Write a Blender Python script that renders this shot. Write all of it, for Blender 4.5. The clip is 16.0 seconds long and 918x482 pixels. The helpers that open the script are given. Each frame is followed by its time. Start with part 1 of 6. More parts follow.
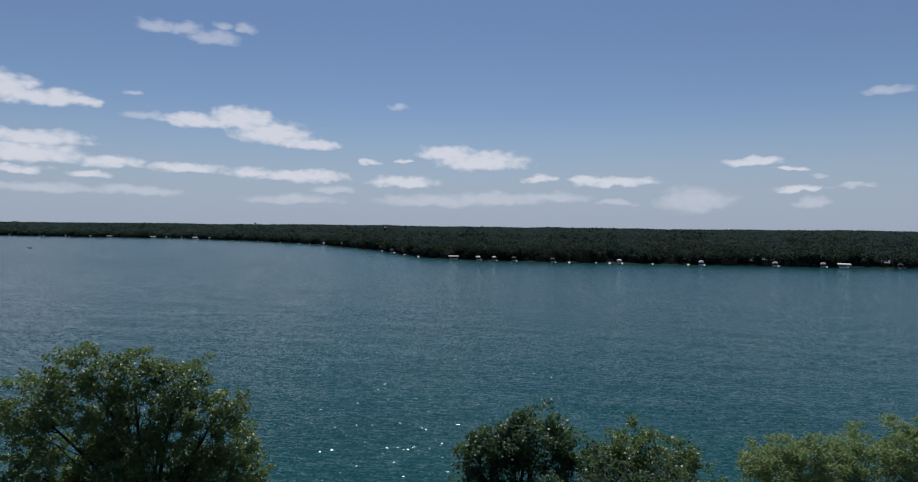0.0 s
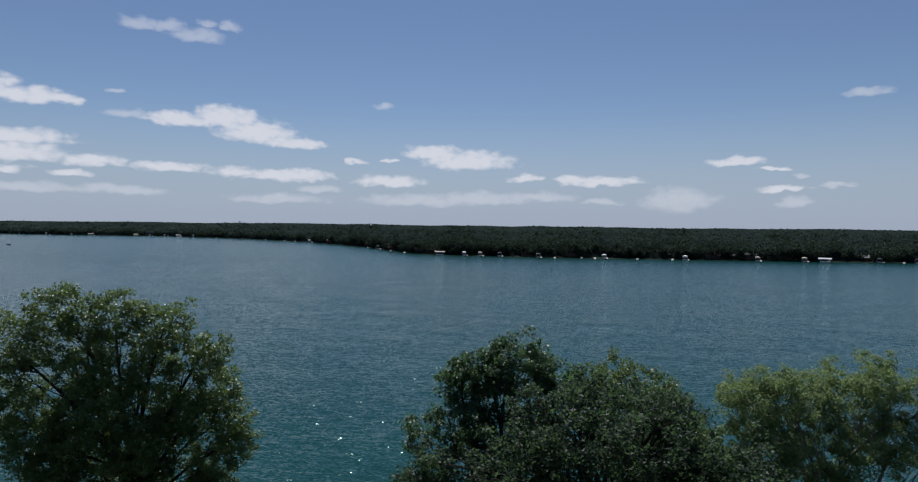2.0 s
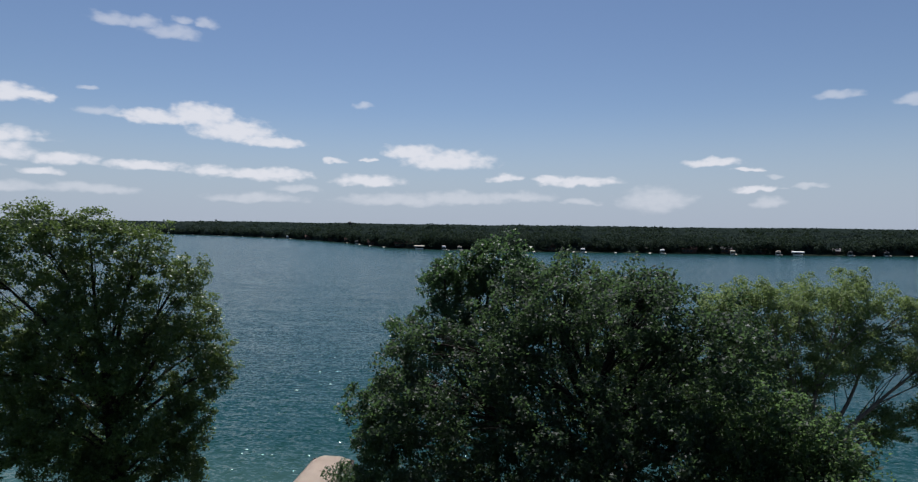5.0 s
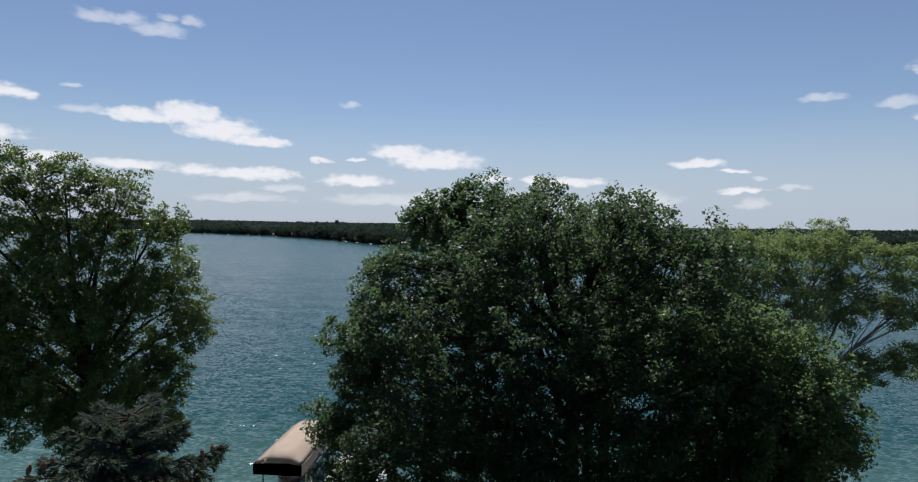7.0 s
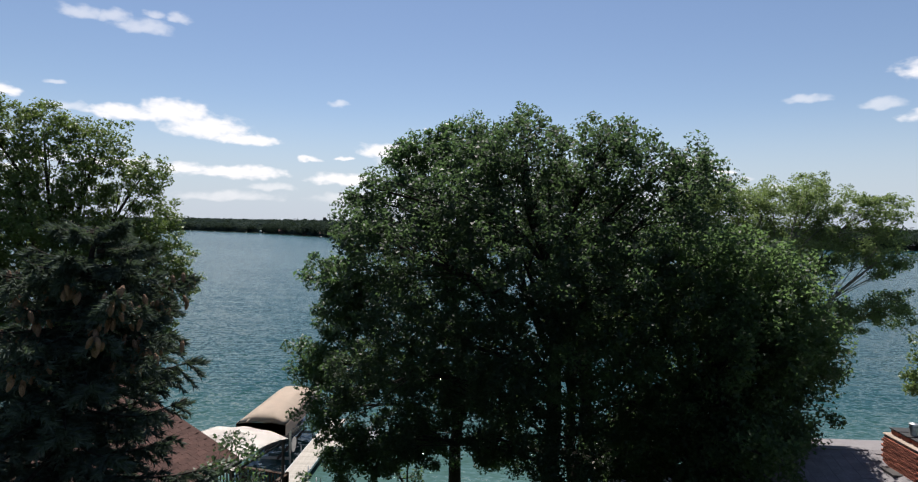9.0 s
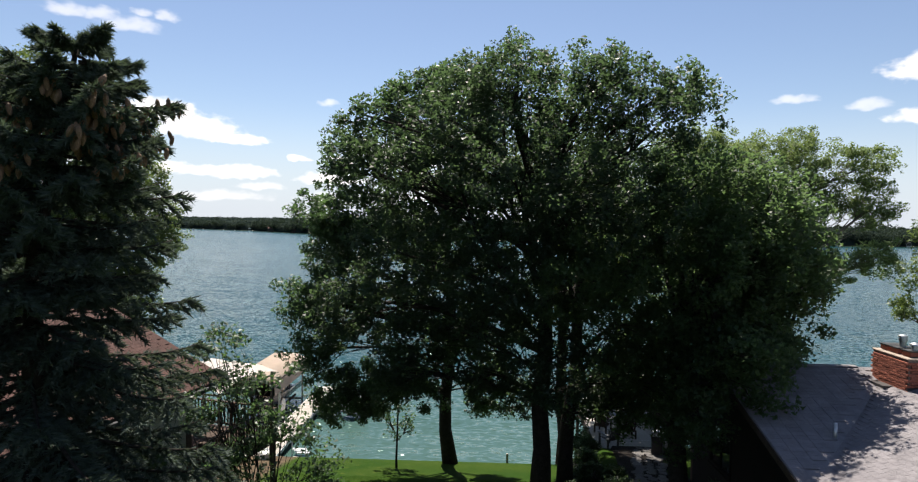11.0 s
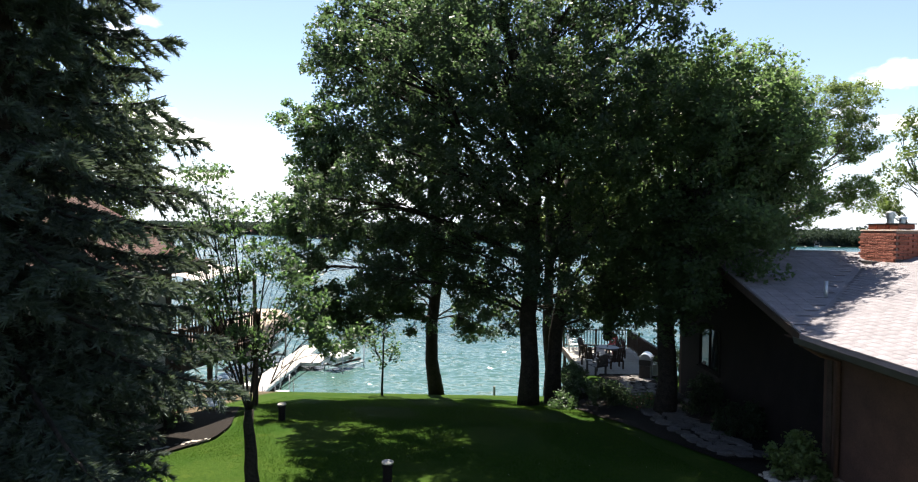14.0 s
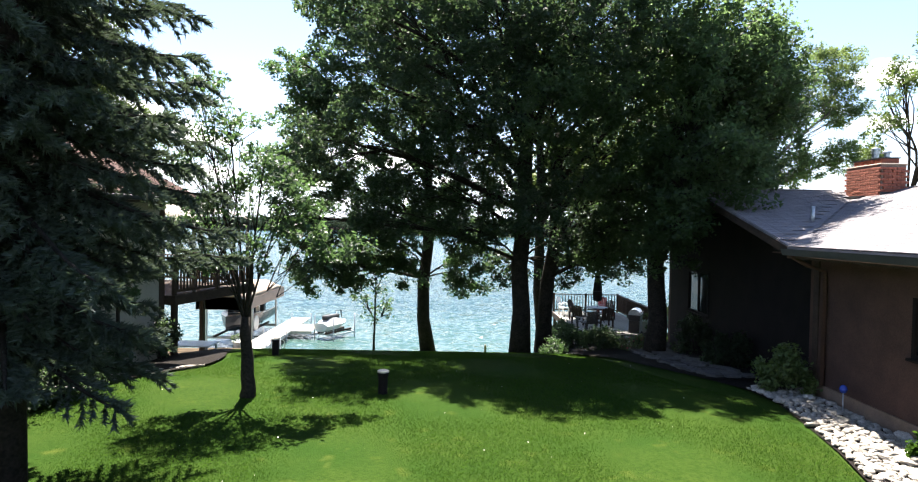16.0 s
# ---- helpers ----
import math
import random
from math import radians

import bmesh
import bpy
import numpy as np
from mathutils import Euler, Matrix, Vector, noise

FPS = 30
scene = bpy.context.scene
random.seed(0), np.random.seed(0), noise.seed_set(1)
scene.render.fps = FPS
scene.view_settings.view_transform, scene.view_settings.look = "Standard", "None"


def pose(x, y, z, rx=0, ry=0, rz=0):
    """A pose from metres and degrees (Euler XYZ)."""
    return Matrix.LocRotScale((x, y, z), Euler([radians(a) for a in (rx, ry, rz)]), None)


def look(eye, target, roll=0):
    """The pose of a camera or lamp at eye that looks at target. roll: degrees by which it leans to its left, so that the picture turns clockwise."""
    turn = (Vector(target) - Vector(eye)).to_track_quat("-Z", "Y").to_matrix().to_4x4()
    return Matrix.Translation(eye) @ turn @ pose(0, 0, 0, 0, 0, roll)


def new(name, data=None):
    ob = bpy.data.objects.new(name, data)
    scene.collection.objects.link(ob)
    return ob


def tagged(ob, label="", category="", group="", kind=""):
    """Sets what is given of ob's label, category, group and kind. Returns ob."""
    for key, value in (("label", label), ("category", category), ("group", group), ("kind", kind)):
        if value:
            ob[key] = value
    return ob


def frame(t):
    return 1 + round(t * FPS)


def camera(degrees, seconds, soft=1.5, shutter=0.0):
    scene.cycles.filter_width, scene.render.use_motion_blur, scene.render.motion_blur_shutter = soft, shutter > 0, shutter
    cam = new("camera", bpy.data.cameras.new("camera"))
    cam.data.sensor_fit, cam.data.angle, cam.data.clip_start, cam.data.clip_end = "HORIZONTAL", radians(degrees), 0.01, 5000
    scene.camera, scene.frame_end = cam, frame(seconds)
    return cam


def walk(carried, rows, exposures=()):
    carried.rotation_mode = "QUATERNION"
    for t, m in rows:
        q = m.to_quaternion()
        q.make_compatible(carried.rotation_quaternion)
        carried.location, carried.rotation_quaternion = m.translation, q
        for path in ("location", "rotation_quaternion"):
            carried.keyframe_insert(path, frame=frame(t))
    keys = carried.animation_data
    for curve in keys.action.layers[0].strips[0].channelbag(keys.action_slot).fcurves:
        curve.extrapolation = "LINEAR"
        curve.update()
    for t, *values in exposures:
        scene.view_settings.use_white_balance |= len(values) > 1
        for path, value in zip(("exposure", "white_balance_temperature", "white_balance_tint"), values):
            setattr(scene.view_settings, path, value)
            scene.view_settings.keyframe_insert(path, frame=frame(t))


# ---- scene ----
cam = camera(73.3, 16.0, 1.2)
# seconds, x, y, z, yaw, pitch, roll
PATH = [
    (0.0, -0.446, 0.173, 22.815, 8.501, -1.530, -0.534),
    (0.5, -0.306, 0.065, 22.051, 8.197, -1.528, -0.517),
    (1.0, -0.219, -0.026, 21.277, 7.897, -1.535, -0.504),
    (1.5, -0.188, -0.054, 20.554, 7.573, -1.543, -0.509),
    (2.0, -0.201, -0.074, 19.840, 7.228, -1.566, -0.539),
    (2.5, -0.268, -0.098, 19.145, 6.882, -1.569, -0.546),
    (3.0, -0.339, -0.114, 18.470, 6.538, -1.573, -0.557),
    (5.5, -0.265, -0.134, 15.147, 5.016, -1.558, -0.614),
    (6.0, -0.166, -0.092, 14.543, 4.716, -1.536, -0.667),
    (6.5, -0.067, -0.021, 13.881, 4.446, -1.536, -0.732),
    (7.0, 0.024, -0.028, 13.216, 4.170, -1.532, -0.756),
    (7.5, 0.093, -0.029, 12.595, 3.904, -1.521, -0.761),
    (8.0, 0.182, 0.016, 12.005, 3.628, -1.536, -0.806),
    (8.5, 0.222, 0.015, 11.438, 3.363, -1.563, -0.859),
    (9.0, 0.247, -0.034, 10.855, 3.098, -1.580, -0.881),
    (11.5, 0.266, 0.077, 7.951, 1.951, -1.609, -0.897),
    (12.0, 0.293, 0.118, 7.371, 1.716, -1.574, -0.932),
    (12.5, 0.329, 0.158, 6.772, 1.491, -1.482, -0.955),
    (13.0, 0.332, 0.191, 6.179, 1.246, -1.326, -0.938),
    (13.5, 0.267, 0.224, 5.607, 0.971, -1.166, -0.873),
    (14.0, 0.198, 0.228, 5.087, 0.691, -1.039, -0.817),
    (14.5, 0.145, 0.219, 4.627, 0.452, -0.979, -0.788),
    (15.0, 0.151, 0.184, 4.206, 0.202, -1.015, -0.824),
    (15.5, 0.155, 0.112, 3.793, -0.075, -1.140, -0.902),
    (16.0, 0.092, 0.052, 3.377, -0.359, -1.304, -1.029),
]
EXPOSURES = [(0.0, 0.08, 5850, 10), (3.0, 0.14, 5900, 10), (5.5, 0.32, 6050, 10), (9.0, 0.78, 6450, 10), (11.5, 1.25, 6800, 10), (14.0, 1.95, 6850, 10), (16.0, 2.43, 6700, 10)]
walk(cam, [(t, pose(x, y, z, 90 + pitch, roll, yaw)) for t, x, y, z, yaw, pitch, roll in PATH], EXPOSURES)

# ---- world and sun ----
SUN_AZ, SUN_EL = radians(-12), radians(61.5)   # azimuth from +y towards +x
WATER = -3.6

# clouds: azimuth and elevation of the middle, half width, half height, all in degrees
CLOUDS = [
    (-45.0, 9.75, 2.2, 1.2), (-42.1, 9.34, 2.8, 0.77), (-39.9, 9.35, 1.3, 0.42), (-31.6, 8.46, 2.7, 0.65), (-28.0, 8.85, 2.5, 1.13), (-25.3, 7.74, 3.1, 1.14), (-22.0, 6.97, 2.7, 0.53),
    (-42.8, 6.27, 3.4, 0.67), (-43.7, 5.06, 3.8, 0.89), (-37.9, 4.7, 2.15, 0.57), (-39.5, 3.69, 1.4, 0.37), (-44.1, 3.85, 1.9, 0.35), (-32.4, 4.5, 2.8, 0.45), (-27.1, 4.41, 2.05, 0.46),
    (-23.1, 4.08, 3.7, 0.58), (-20.9, 4.29, 1.9, 0.48), (-9.5, 6.43, 2.7, 0.76), (-6.5, 5.65, 4.0, 1.03), (-13.6, 3.8, 2.9, 0.6)]
CLOUDS_MORE = [
    (-16.8, 5.61, 0.85, 0.27), (-13.6, 5.78, 0.8, 0.22), (-1.1, 4.22, 1.45, 0.43), (5.7, 3.88, 3.3, 0.53), (3.1, 4.21, 1.6, 0.37), (16.9, 5.42, 1.95, 0.44), (19.7, 4.75, 1.1, 0.2),
    (20.4, 3.12, 1.7, 0.29), (34.6, 11.8, 2.4, 1.1), (34.6, 8.4, 2.2, 0.55)]
CLOUDS_FAINT = [
    (-34.6, 15.71, 1.4, 0.49), (-32.4, 15.82, 1.1, 0.5), (-30.1, 15.34, 1.7, 0.56), (-27.6, 16.36, 0.75, 0.46), (-29.4, 16.35, 0.66, 0.36), (-35.2, 8.61, 1.65, 0.39), (-36.3, 10.32, 0.5, 0.2), (-14.1, 10.5, 0.7, 0.27),
    (26.0, 10.37, 1.35, 0.36), (31.2, 9.5, 1.1, 0.45), (12.3, 2.13, 2.5, 1.1), (5.7, 2.04, 1.45, 0.26), (-5.5, 2.32, 4.6, 0.6)]
CLOUDS_LOW = [
    (-0.1, 2.51, 2.8, 0.48), (-10.9, 2.06, 4.6, 0.6), (-20.0, 2.99, 1.7, 0.32), (-36.2, 2.51, 2.8, 0.43), (-43.0, 2.49, 3.5, 0.4), (-23.6, 2.08, 3.3, 0.47),
    (21.2, 2.02, 1.0, 0.47), (24.1, 3.32, 1.25, 0.2), (21.6, 4.17, 0.6, 0.2)]
world = bpy.data.worlds.new("sky")
scene.world = world
world.use_nodes = True
WT = world.node_tree
WT.nodes.clear()


def wmath(op, a, b=0.0):
    n = WT.nodes.new("ShaderNodeMath")
    n.operation = op
    for i, v in enumerate((a, b)):
        if isinstance(v, (int, float)):
            n.inputs[i].default_value = v
        else:
            WT.links.new(v, n.inputs[i])
    return n.outputs[0]


def build_sky():
    sky = WT.nodes.new("ShaderNodeTexSky")
    sky.sky_type = "NISHITA"
    sky.sun_disc = False
    sky.sun_elevation = SUN_EL
    sky.sun_rotation = SUN_AZ
    sky.air_density, sky.dust_density, sky.ozone_density = 1.0, 0.25, 1.3
    tc = WT.nodes.new("ShaderNodeTexCoord")
    sep = WT.nodes.new("ShaderNodeSeparateXYZ")
    WT.links.new(tc.outputs["Generated"], sep.inputs[0])
    az = wmath("MULTIPLY", wmath("ARCTAN2", sep.outputs[0], sep.outputs[1]), 57.2958)
    el = wmath("MULTIPLY", wmath("ARCSINE", sep.outputs[2]), 57.2958)
    flat = WT.nodes.new("ShaderNodeCombineXYZ")
    WT.links.new(az, flat.inputs[0])
    WT.links.new(el, flat.inputs[1])

    def vec(op, a, b):
        n = WT.nodes.new("ShaderNodeVectorMath")
        n.operation = op
        for i, v in enumerate((a, b)):
            if isinstance(v, tuple):
                n.inputs[i].default_value = v
            else:
                WT.links.new(v, n.inputs[i])
        return n.outputs["Value" if op == "DOT_PRODUCT" else "Vector"]

    def noise_at(scale, detail, rough):
        n = WT.nodes.new("ShaderNodeTexNoise")
        n.inputs["Scale"].default_value, n.inputs["Detail"].default_value, n.inputs["Roughness"].default_value = scale, detail, rough
        WT.links.new(vec("MULTIPLY", flat.outputs[0], (1.0, 1.7, 0.0)), n.inputs["Vector"])
        return n
    billow = noise_at(0.6, 2.5, 0.5)
    puff = noise_at(1.1, 2.2, 0.5)
    # the edges bulge and fray
    at = vec("ADD", flat.outputs[0], vec("MULTIPLY", vec("SUBTRACT", billow.outputs["Color"], (0.5, 0.5, 0.5)), (2.6, 0.9, 0.0)))

    def mask_of(clouds, lo, hi):
        best = None
        for a0, e0, w, h in clouds:
            q = vec("MULTIPLY", vec("SUBTRACT", at, (a0, e0, 0.0)), (1 / w, 1 / h, 0.0))
            # flatter below than above
            q = vec("MAXIMUM", q, vec("MULTIPLY", q, (-1.0, -1.5, 0.0)))
            d = wmath("SUBTRACT", 1.0, vec("DOT_PRODUCT", q, q))
            best = d if best is None else wmath("MAXIMUM", best, d)
        rough = wmath("MULTIPLY", wmath("SUBTRACT", puff.outputs[0], 0.5), 1.9)
        edge = WT.nodes.new("ShaderNodeMapRange")
        edge.interpolation_type = "SMOOTHSTEP"
        edge.inputs[1].default_value, edge.inputs[2].default_value = lo, hi
        WT.links.new(wmath("ADD", wmath("MAXIMUM", best, -3.0), rough), edge.inputs[0])
        return edge.outputs[0]

    clear = mask_of(CLOUDS + CLOUDS_MORE, -0.75, 0.95)
    faint = wmath("MULTIPLY", mask_of(CLOUDS_FAINT + CLOUDS_LOW, -1.3, 1.2), 0.5)
    cover = wmath("MAXIMUM", clear, faint)
    # a thin veil low over the horizon
    veil = WT.nodes.new("ShaderNodeMapRange")
    veil.interpolation_type = "SMOOTHSTEP"
    veil.inputs[1].default_value, veil.inputs[2].default_value = 11.0, 0.0
    veil.inputs[3].default_value, veil.inputs[4].default_value = 0.0, 0.85
    WT.links.new(el, veil.inputs[0])
    mixv = WT.nodes.new("ShaderNodeMix")
    mixv.data_type = "RGBA"
    WT.links.new(veil.outputs[0], mixv.inputs["Factor"])
    tint = WT.nodes.new("ShaderNodeMix")
    tint.data_type, tint.blend_type = "RGBA", "MULTIPLY"
    tint.inputs["Factor"].default_value = 1.0
    WT.links.new(sky.outputs[0], tint.inputs[6])
    tint.inputs[7].default_value = (1.0, 0.98, 1.03, 1)
    WT.links.new(tint.outputs[2], mixv.inputs[6])
    mixv.inputs[7].default_value = (5.7, 6.5, 7.8, 1)
    mix = WT.nodes.new("ShaderNodeMix")
    mix.data_type = "RGBA"
    WT.links.new(wmath("MULTIPLY", cover, 0.92), mix.inputs["Factor"])
    WT.links.new(mixv.outputs[2], mix.inputs[6])
    mix.inputs[7].default_value = (11.6, 11.2, 11.2, 1)
    bg = WT.nodes.new("ShaderNodeBackground")
    bg.inputs[1].default_value = 0.056
    WT.links.new(mix.outputs[2], bg.inputs[0])
    out = WT.nodes.new("ShaderNodeOutputWorld")
    WT.links.new(bg.outputs[0], out.inputs[0])


build_sky()
sun_data = bpy.data.lights.new("sun", "SUN")
sun_data.energy, sun_data.angle, sun_data.color = 5.0, radians(0.53), (1.0, 0.95, 0.88)
sun = new("sun", sun_data)
SUN_DIR = Vector((math.sin(SUN_AZ) * math.cos(SUN_EL), math.cos(SUN_AZ) * math.cos(SUN_EL), math.sin(SUN_EL)))
sun.matrix_world = look(SUN_DIR * 60, (0, 0, 0))


# ---- materials ----
def material(name, color, color2=None, scale=4.0, rough=0.7, metal=0.0, bump=0.0, bump_scale=30.0, fine=0.25, spec=0.5, per_piece=0.0):
    """Two-scale procedural surface: broad patches between two colours, fine grain, relief, and change from piece to piece."""
    m = bpy.data.materials.new(name)
    m.use_nodes = True
    t = m.node_tree
    b = t.nodes["Principled BSDF"]
    b.inputs["Roughness"].default_value, b.inputs["Metallic"].default_value = rough, metal
    b.inputs["Specular IOR Level"].default_value = spec
    tc = t.nodes.new("ShaderNodeTexCoord")
    n1 = t.nodes.new("ShaderNodeTexNoise")
    n1.inputs["Scale"].default_value, n1.inputs["Detail"].default_value = scale, 5.0
    n2 = t.nodes.new("ShaderNodeTexNoise")
    n2.inputs["Scale"].default_value, n2.inputs["Detail"].default_value = bump_scale, 4.0
    t.links.new(tc.outputs["Object"], n1.inputs["Vector"])
    t.links.new(tc.outputs["Object"], n2.inputs["Vector"])
    c2 = color2 or tuple(c * 0.7 for c in color)
    mix = t.nodes.new("ShaderNodeMix")
    mix.data_type = "RGBA"
    mr = t.nodes.new("ShaderNodeMapRange")
    mr.inputs[1].default_value, mr.inputs[2].default_value = 0.33, 0.67
    t.links.new(n1.outputs[0], mr.inputs[0])
    t.links.new(mr.outputs[0], mix.inputs["Factor"])
    mix.inputs[6].default_value, mix.inputs[7].default_value = (*color, 1), (*c2, 1)
    hsv = t.nodes.new("ShaderNodeHueSaturation")
    val = t.nodes.new("ShaderNodeMapRange")
    val.inputs[1].default_value, val.inputs[2].default_value = 0.3, 0.7
    val.inputs[3].default_value, val.inputs[4].default_value = 1 - fine, 1 + fine
    t.links.new(n2.outputs[0], val.inputs[0])
    last = val.outputs[0]
    if per_piece:
        oi = t.nodes.new("ShaderNodeObjectInfo")
        pr = t.nodes.new("ShaderNodeMapRange")
        pr.inputs[3].default_value, pr.inputs[4].default_value = 1 - per_piece, 1 + per_piece
        t.links.new(oi.outputs["Random"], pr.inputs[0])
        gi = t.nodes.new("ShaderNodeNewGeometry")
        pg = t.nodes.new("ShaderNodeMapRange")
        pg.inputs[3].default_value, pg.inputs[4].default_value = 1 - per_piece, 1 + per_piece
        t.links.new(gi.outputs["Random Per Island"], pg.inputs[0])
        for extra in (pr, pg):
            mm = t.nodes.new("ShaderNodeMath")
            mm.operation = "MULTIPLY"
            t.links.new(last, mm.inputs[0])
            t.links.new(extra.outputs[0], mm.inputs[1])
            last = mm.outputs[0]
    t.links.new(last, hsv.inputs["Value"])
    t.links.new(mix.outputs[2], hsv.inputs["Color"])
    t.links.new(hsv.outputs[0], b.inputs["Base Color"])
    if bump:
        bp = t.nodes.new("ShaderNodeBump")
        bp.inputs["Strength"].default_value, bp.inputs["Distance"].default_value = bump, 0.02
        t.links.new(n2.outputs[0], bp.inputs["Height"])
        t.links.new(bp.outputs[0], b.inputs["Normal"])
    return m


def leaf_material(name, color, color2, through_color, gloss=0.6, share=0.35, spec=0.16, patch=0.6, single=0.6):
    """Leaves: coat of gloss over diffuse, some light passing through, tone changing leaf by leaf and patch by patch."""
    m = bpy.data.materials.new(name)
    m.use_nodes = True
    t = m.node_tree
    b = t.nodes["Principled BSDF"]
    b.inputs["Roughness"].default_value = gloss
    b.inputs["Specular IOR Level"].default_value = spec
    gi = t.nodes.new("ShaderNodeNewGeometry")
    tc = t.nodes.new("ShaderNodeTexCoord")
    n1 = t.nodes.new("ShaderNodeTexNoise")
    n1.inputs["Scale"].default_value, n1.inputs["Detail"].default_value = patch, 3.0
    t.links.new(tc.outputs["Object"], n1.inputs["Vector"])
    add = t.nodes.new("ShaderNodeMath")
    add.operation = "MULTIPLY_ADD"
    t.links.new(gi.outputs["Random Per Island"], add.inputs[0])
    add.inputs[1].default_value = single
    sub = t.nodes.new("ShaderNodeMath")
    sub.operation = "MULTIPLY_ADD"
    t.links.new(n1.outputs[0], sub.inputs[0])
    sub.inputs[1].default_value, sub.inputs[2].default_value = 3.0 - 3.0 * single, -1.2 + 1.33 * single
    t.links.new(sub.outputs[0], add.inputs[2])
    mix = t.nodes.new("ShaderNodeMix")
    mix.data_type = "RGBA"
    mix.clamp_factor = True
    mix.inputs[6].default_value, mix.inputs[7].default_value = (*color, 1), (*color2, 1)
    t.links.new(add.outputs[0], mix.inputs["Factor"])
    t.links.new(mix.outputs[2], b.inputs["Base Color"])
    tr = t.nodes.new("ShaderNodeBsdfTranslucent")
    tr.inputs[0].default_value = (*through_color, 1)
    ms = t.nodes.new("ShaderNodeMixShader")
    ms.inputs[0].default_value = share
    t.links.new(b.outputs[0], ms.inputs[1])
    t.links.new(tr.outputs[0], ms.inputs[2])
    t.links.new(ms.outputs[0], t.nodes["Material Output"].inputs[0])
    return m


def water_material():
    m = bpy.data.materials.new("lake_water")
    m.use_nodes = True
    t = m.node_tree
    b = t.nodes["Principled BSDF"]
    b.inputs["IOR"].default_value = 1.333
    b.inputs["Specular IOR Level"].default_value = 0.36
    b.inputs["Specular Tint"].default_value = (0.33, 0.62, 0.56, 1)
    tc = t.nodes.new("ShaderNodeTexCoord")
    sep = t.nodes.new("ShaderNodeSeparateXYZ")
    t.links.new(tc.outputs["Object"], sep.inputs[0])
    # small ripples too fine to show far out make the surface duller there
    dull = t.nodes.new("ShaderNodeMapRange")
    dull.inputs[1].default_value, dull.inputs[2].default_value = 40.0, 350.0
    dull.inputs[3].default_value, dull.inputs[4].default_value = 0.09, 0.22
    t.links.new(sep.outputs[1], dull.inputs[0])
    t.links.new(dull.outputs[0], b.inputs["Roughness"])
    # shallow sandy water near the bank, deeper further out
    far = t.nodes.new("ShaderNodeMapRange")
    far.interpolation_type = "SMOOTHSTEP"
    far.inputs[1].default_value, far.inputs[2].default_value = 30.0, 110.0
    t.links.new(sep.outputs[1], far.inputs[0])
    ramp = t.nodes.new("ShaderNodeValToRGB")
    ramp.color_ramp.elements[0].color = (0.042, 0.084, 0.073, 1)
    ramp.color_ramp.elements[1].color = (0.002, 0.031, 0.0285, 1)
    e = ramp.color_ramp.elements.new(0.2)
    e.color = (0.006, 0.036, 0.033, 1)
    n0 = t.nodes.new("ShaderNodeTexNoise")
    n0.inputs["Scale"].default_value, n0.inputs["Detail"].default_value = 0.02, 4.0
    t.links.new(tc.outputs["Object"], n0.inputs["Vector"])
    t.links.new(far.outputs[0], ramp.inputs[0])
    hsv = t.nodes.new("ShaderNodeHueSaturation")
    val = t.nodes.new("ShaderNodeMapRange")
    val.inputs[3].default_value, val.inputs[4].default_value = 0.75, 1.25
    t.links.new(n0.outputs[0], val.inputs[0])
    t.links.new(val.outputs[0], hsv.inputs["Value"])
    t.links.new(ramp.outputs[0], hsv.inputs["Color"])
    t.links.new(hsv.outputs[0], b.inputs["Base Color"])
    # wind ripples at three sizes, long across the wind, as slopes of the surface
    last = None
    for scale, stretch, steep in ((0.25, 0.3, 0.18), (1.5, 0.32, 0.45), (6.0, 0.4, 0.8)):
        mp = t.nodes.new("ShaderNodeMapping")
        mp.inputs["Scale"].default_value = (stretch, 1.0, 1.0)
        mp.inputs["Rotation"].default_value = (0, 0, 0.2)
        t.links.new(tc.outputs["Object"], mp.inputs[0])
        n = t.nodes.new("ShaderNodeTexNoise")
        n.inputs["Scale"].default_value, n.inputs["Detail"].default_value = scale, 2.0
        t.links.new(mp.outputs[0], n.inputs["Vector"])
        mad = t.nodes.new("ShaderNodeVectorMath")
        mad.operation = "MULTIPLY_ADD"
        t.links.new(n.outputs["Color"], mad.inputs[0])
        mad.inputs[1].default_value = (steep * 0.7, steep, 0)
        mad.inputs[2].default_value = (-steep * 0.35, -steep * 0.5, 0.34)
        if last is None:
            last = mad.outputs[0]
        else:
            ad = t.nodes.new("ShaderNodeVectorMath")
            t.links.new(last, ad.inputs[0])
            t.links.new(mad.outputs[0], ad.inputs[1])
            last = ad.outputs[0]
    # scattered steep wavelets, a few to every square metre, that lean enough to catch the sun; they come in gusts
    for cell, keep in ((3.6, 0.835), (2.2, 0.85)):
        mp = t.nodes.new("ShaderNodeMapping")
        mp.inputs["Scale"].default_value = (0.45, 1.0, 1.0)
        t.links.new(tc.outputs["Object"], mp.inputs[0])
        vo = t.nodes.new("ShaderNodeTexVoronoi")
        vo.voronoi_dimensions = "2D"
        vo.inputs["Scale"].default_value = cell
        t.links.new(mp.outputs[0], vo.inputs["Vector"])
        rgb = t.nodes.new("ShaderNodeSeparateColor")
        t.links.new(vo.outputs["Color"], rgb.inputs[0])
        gust = t.nodes.new("ShaderNodeMath")
        gust.operation = "MULTIPLY_ADD"
        t.links.new(n0.outputs[0], gust.inputs[0])
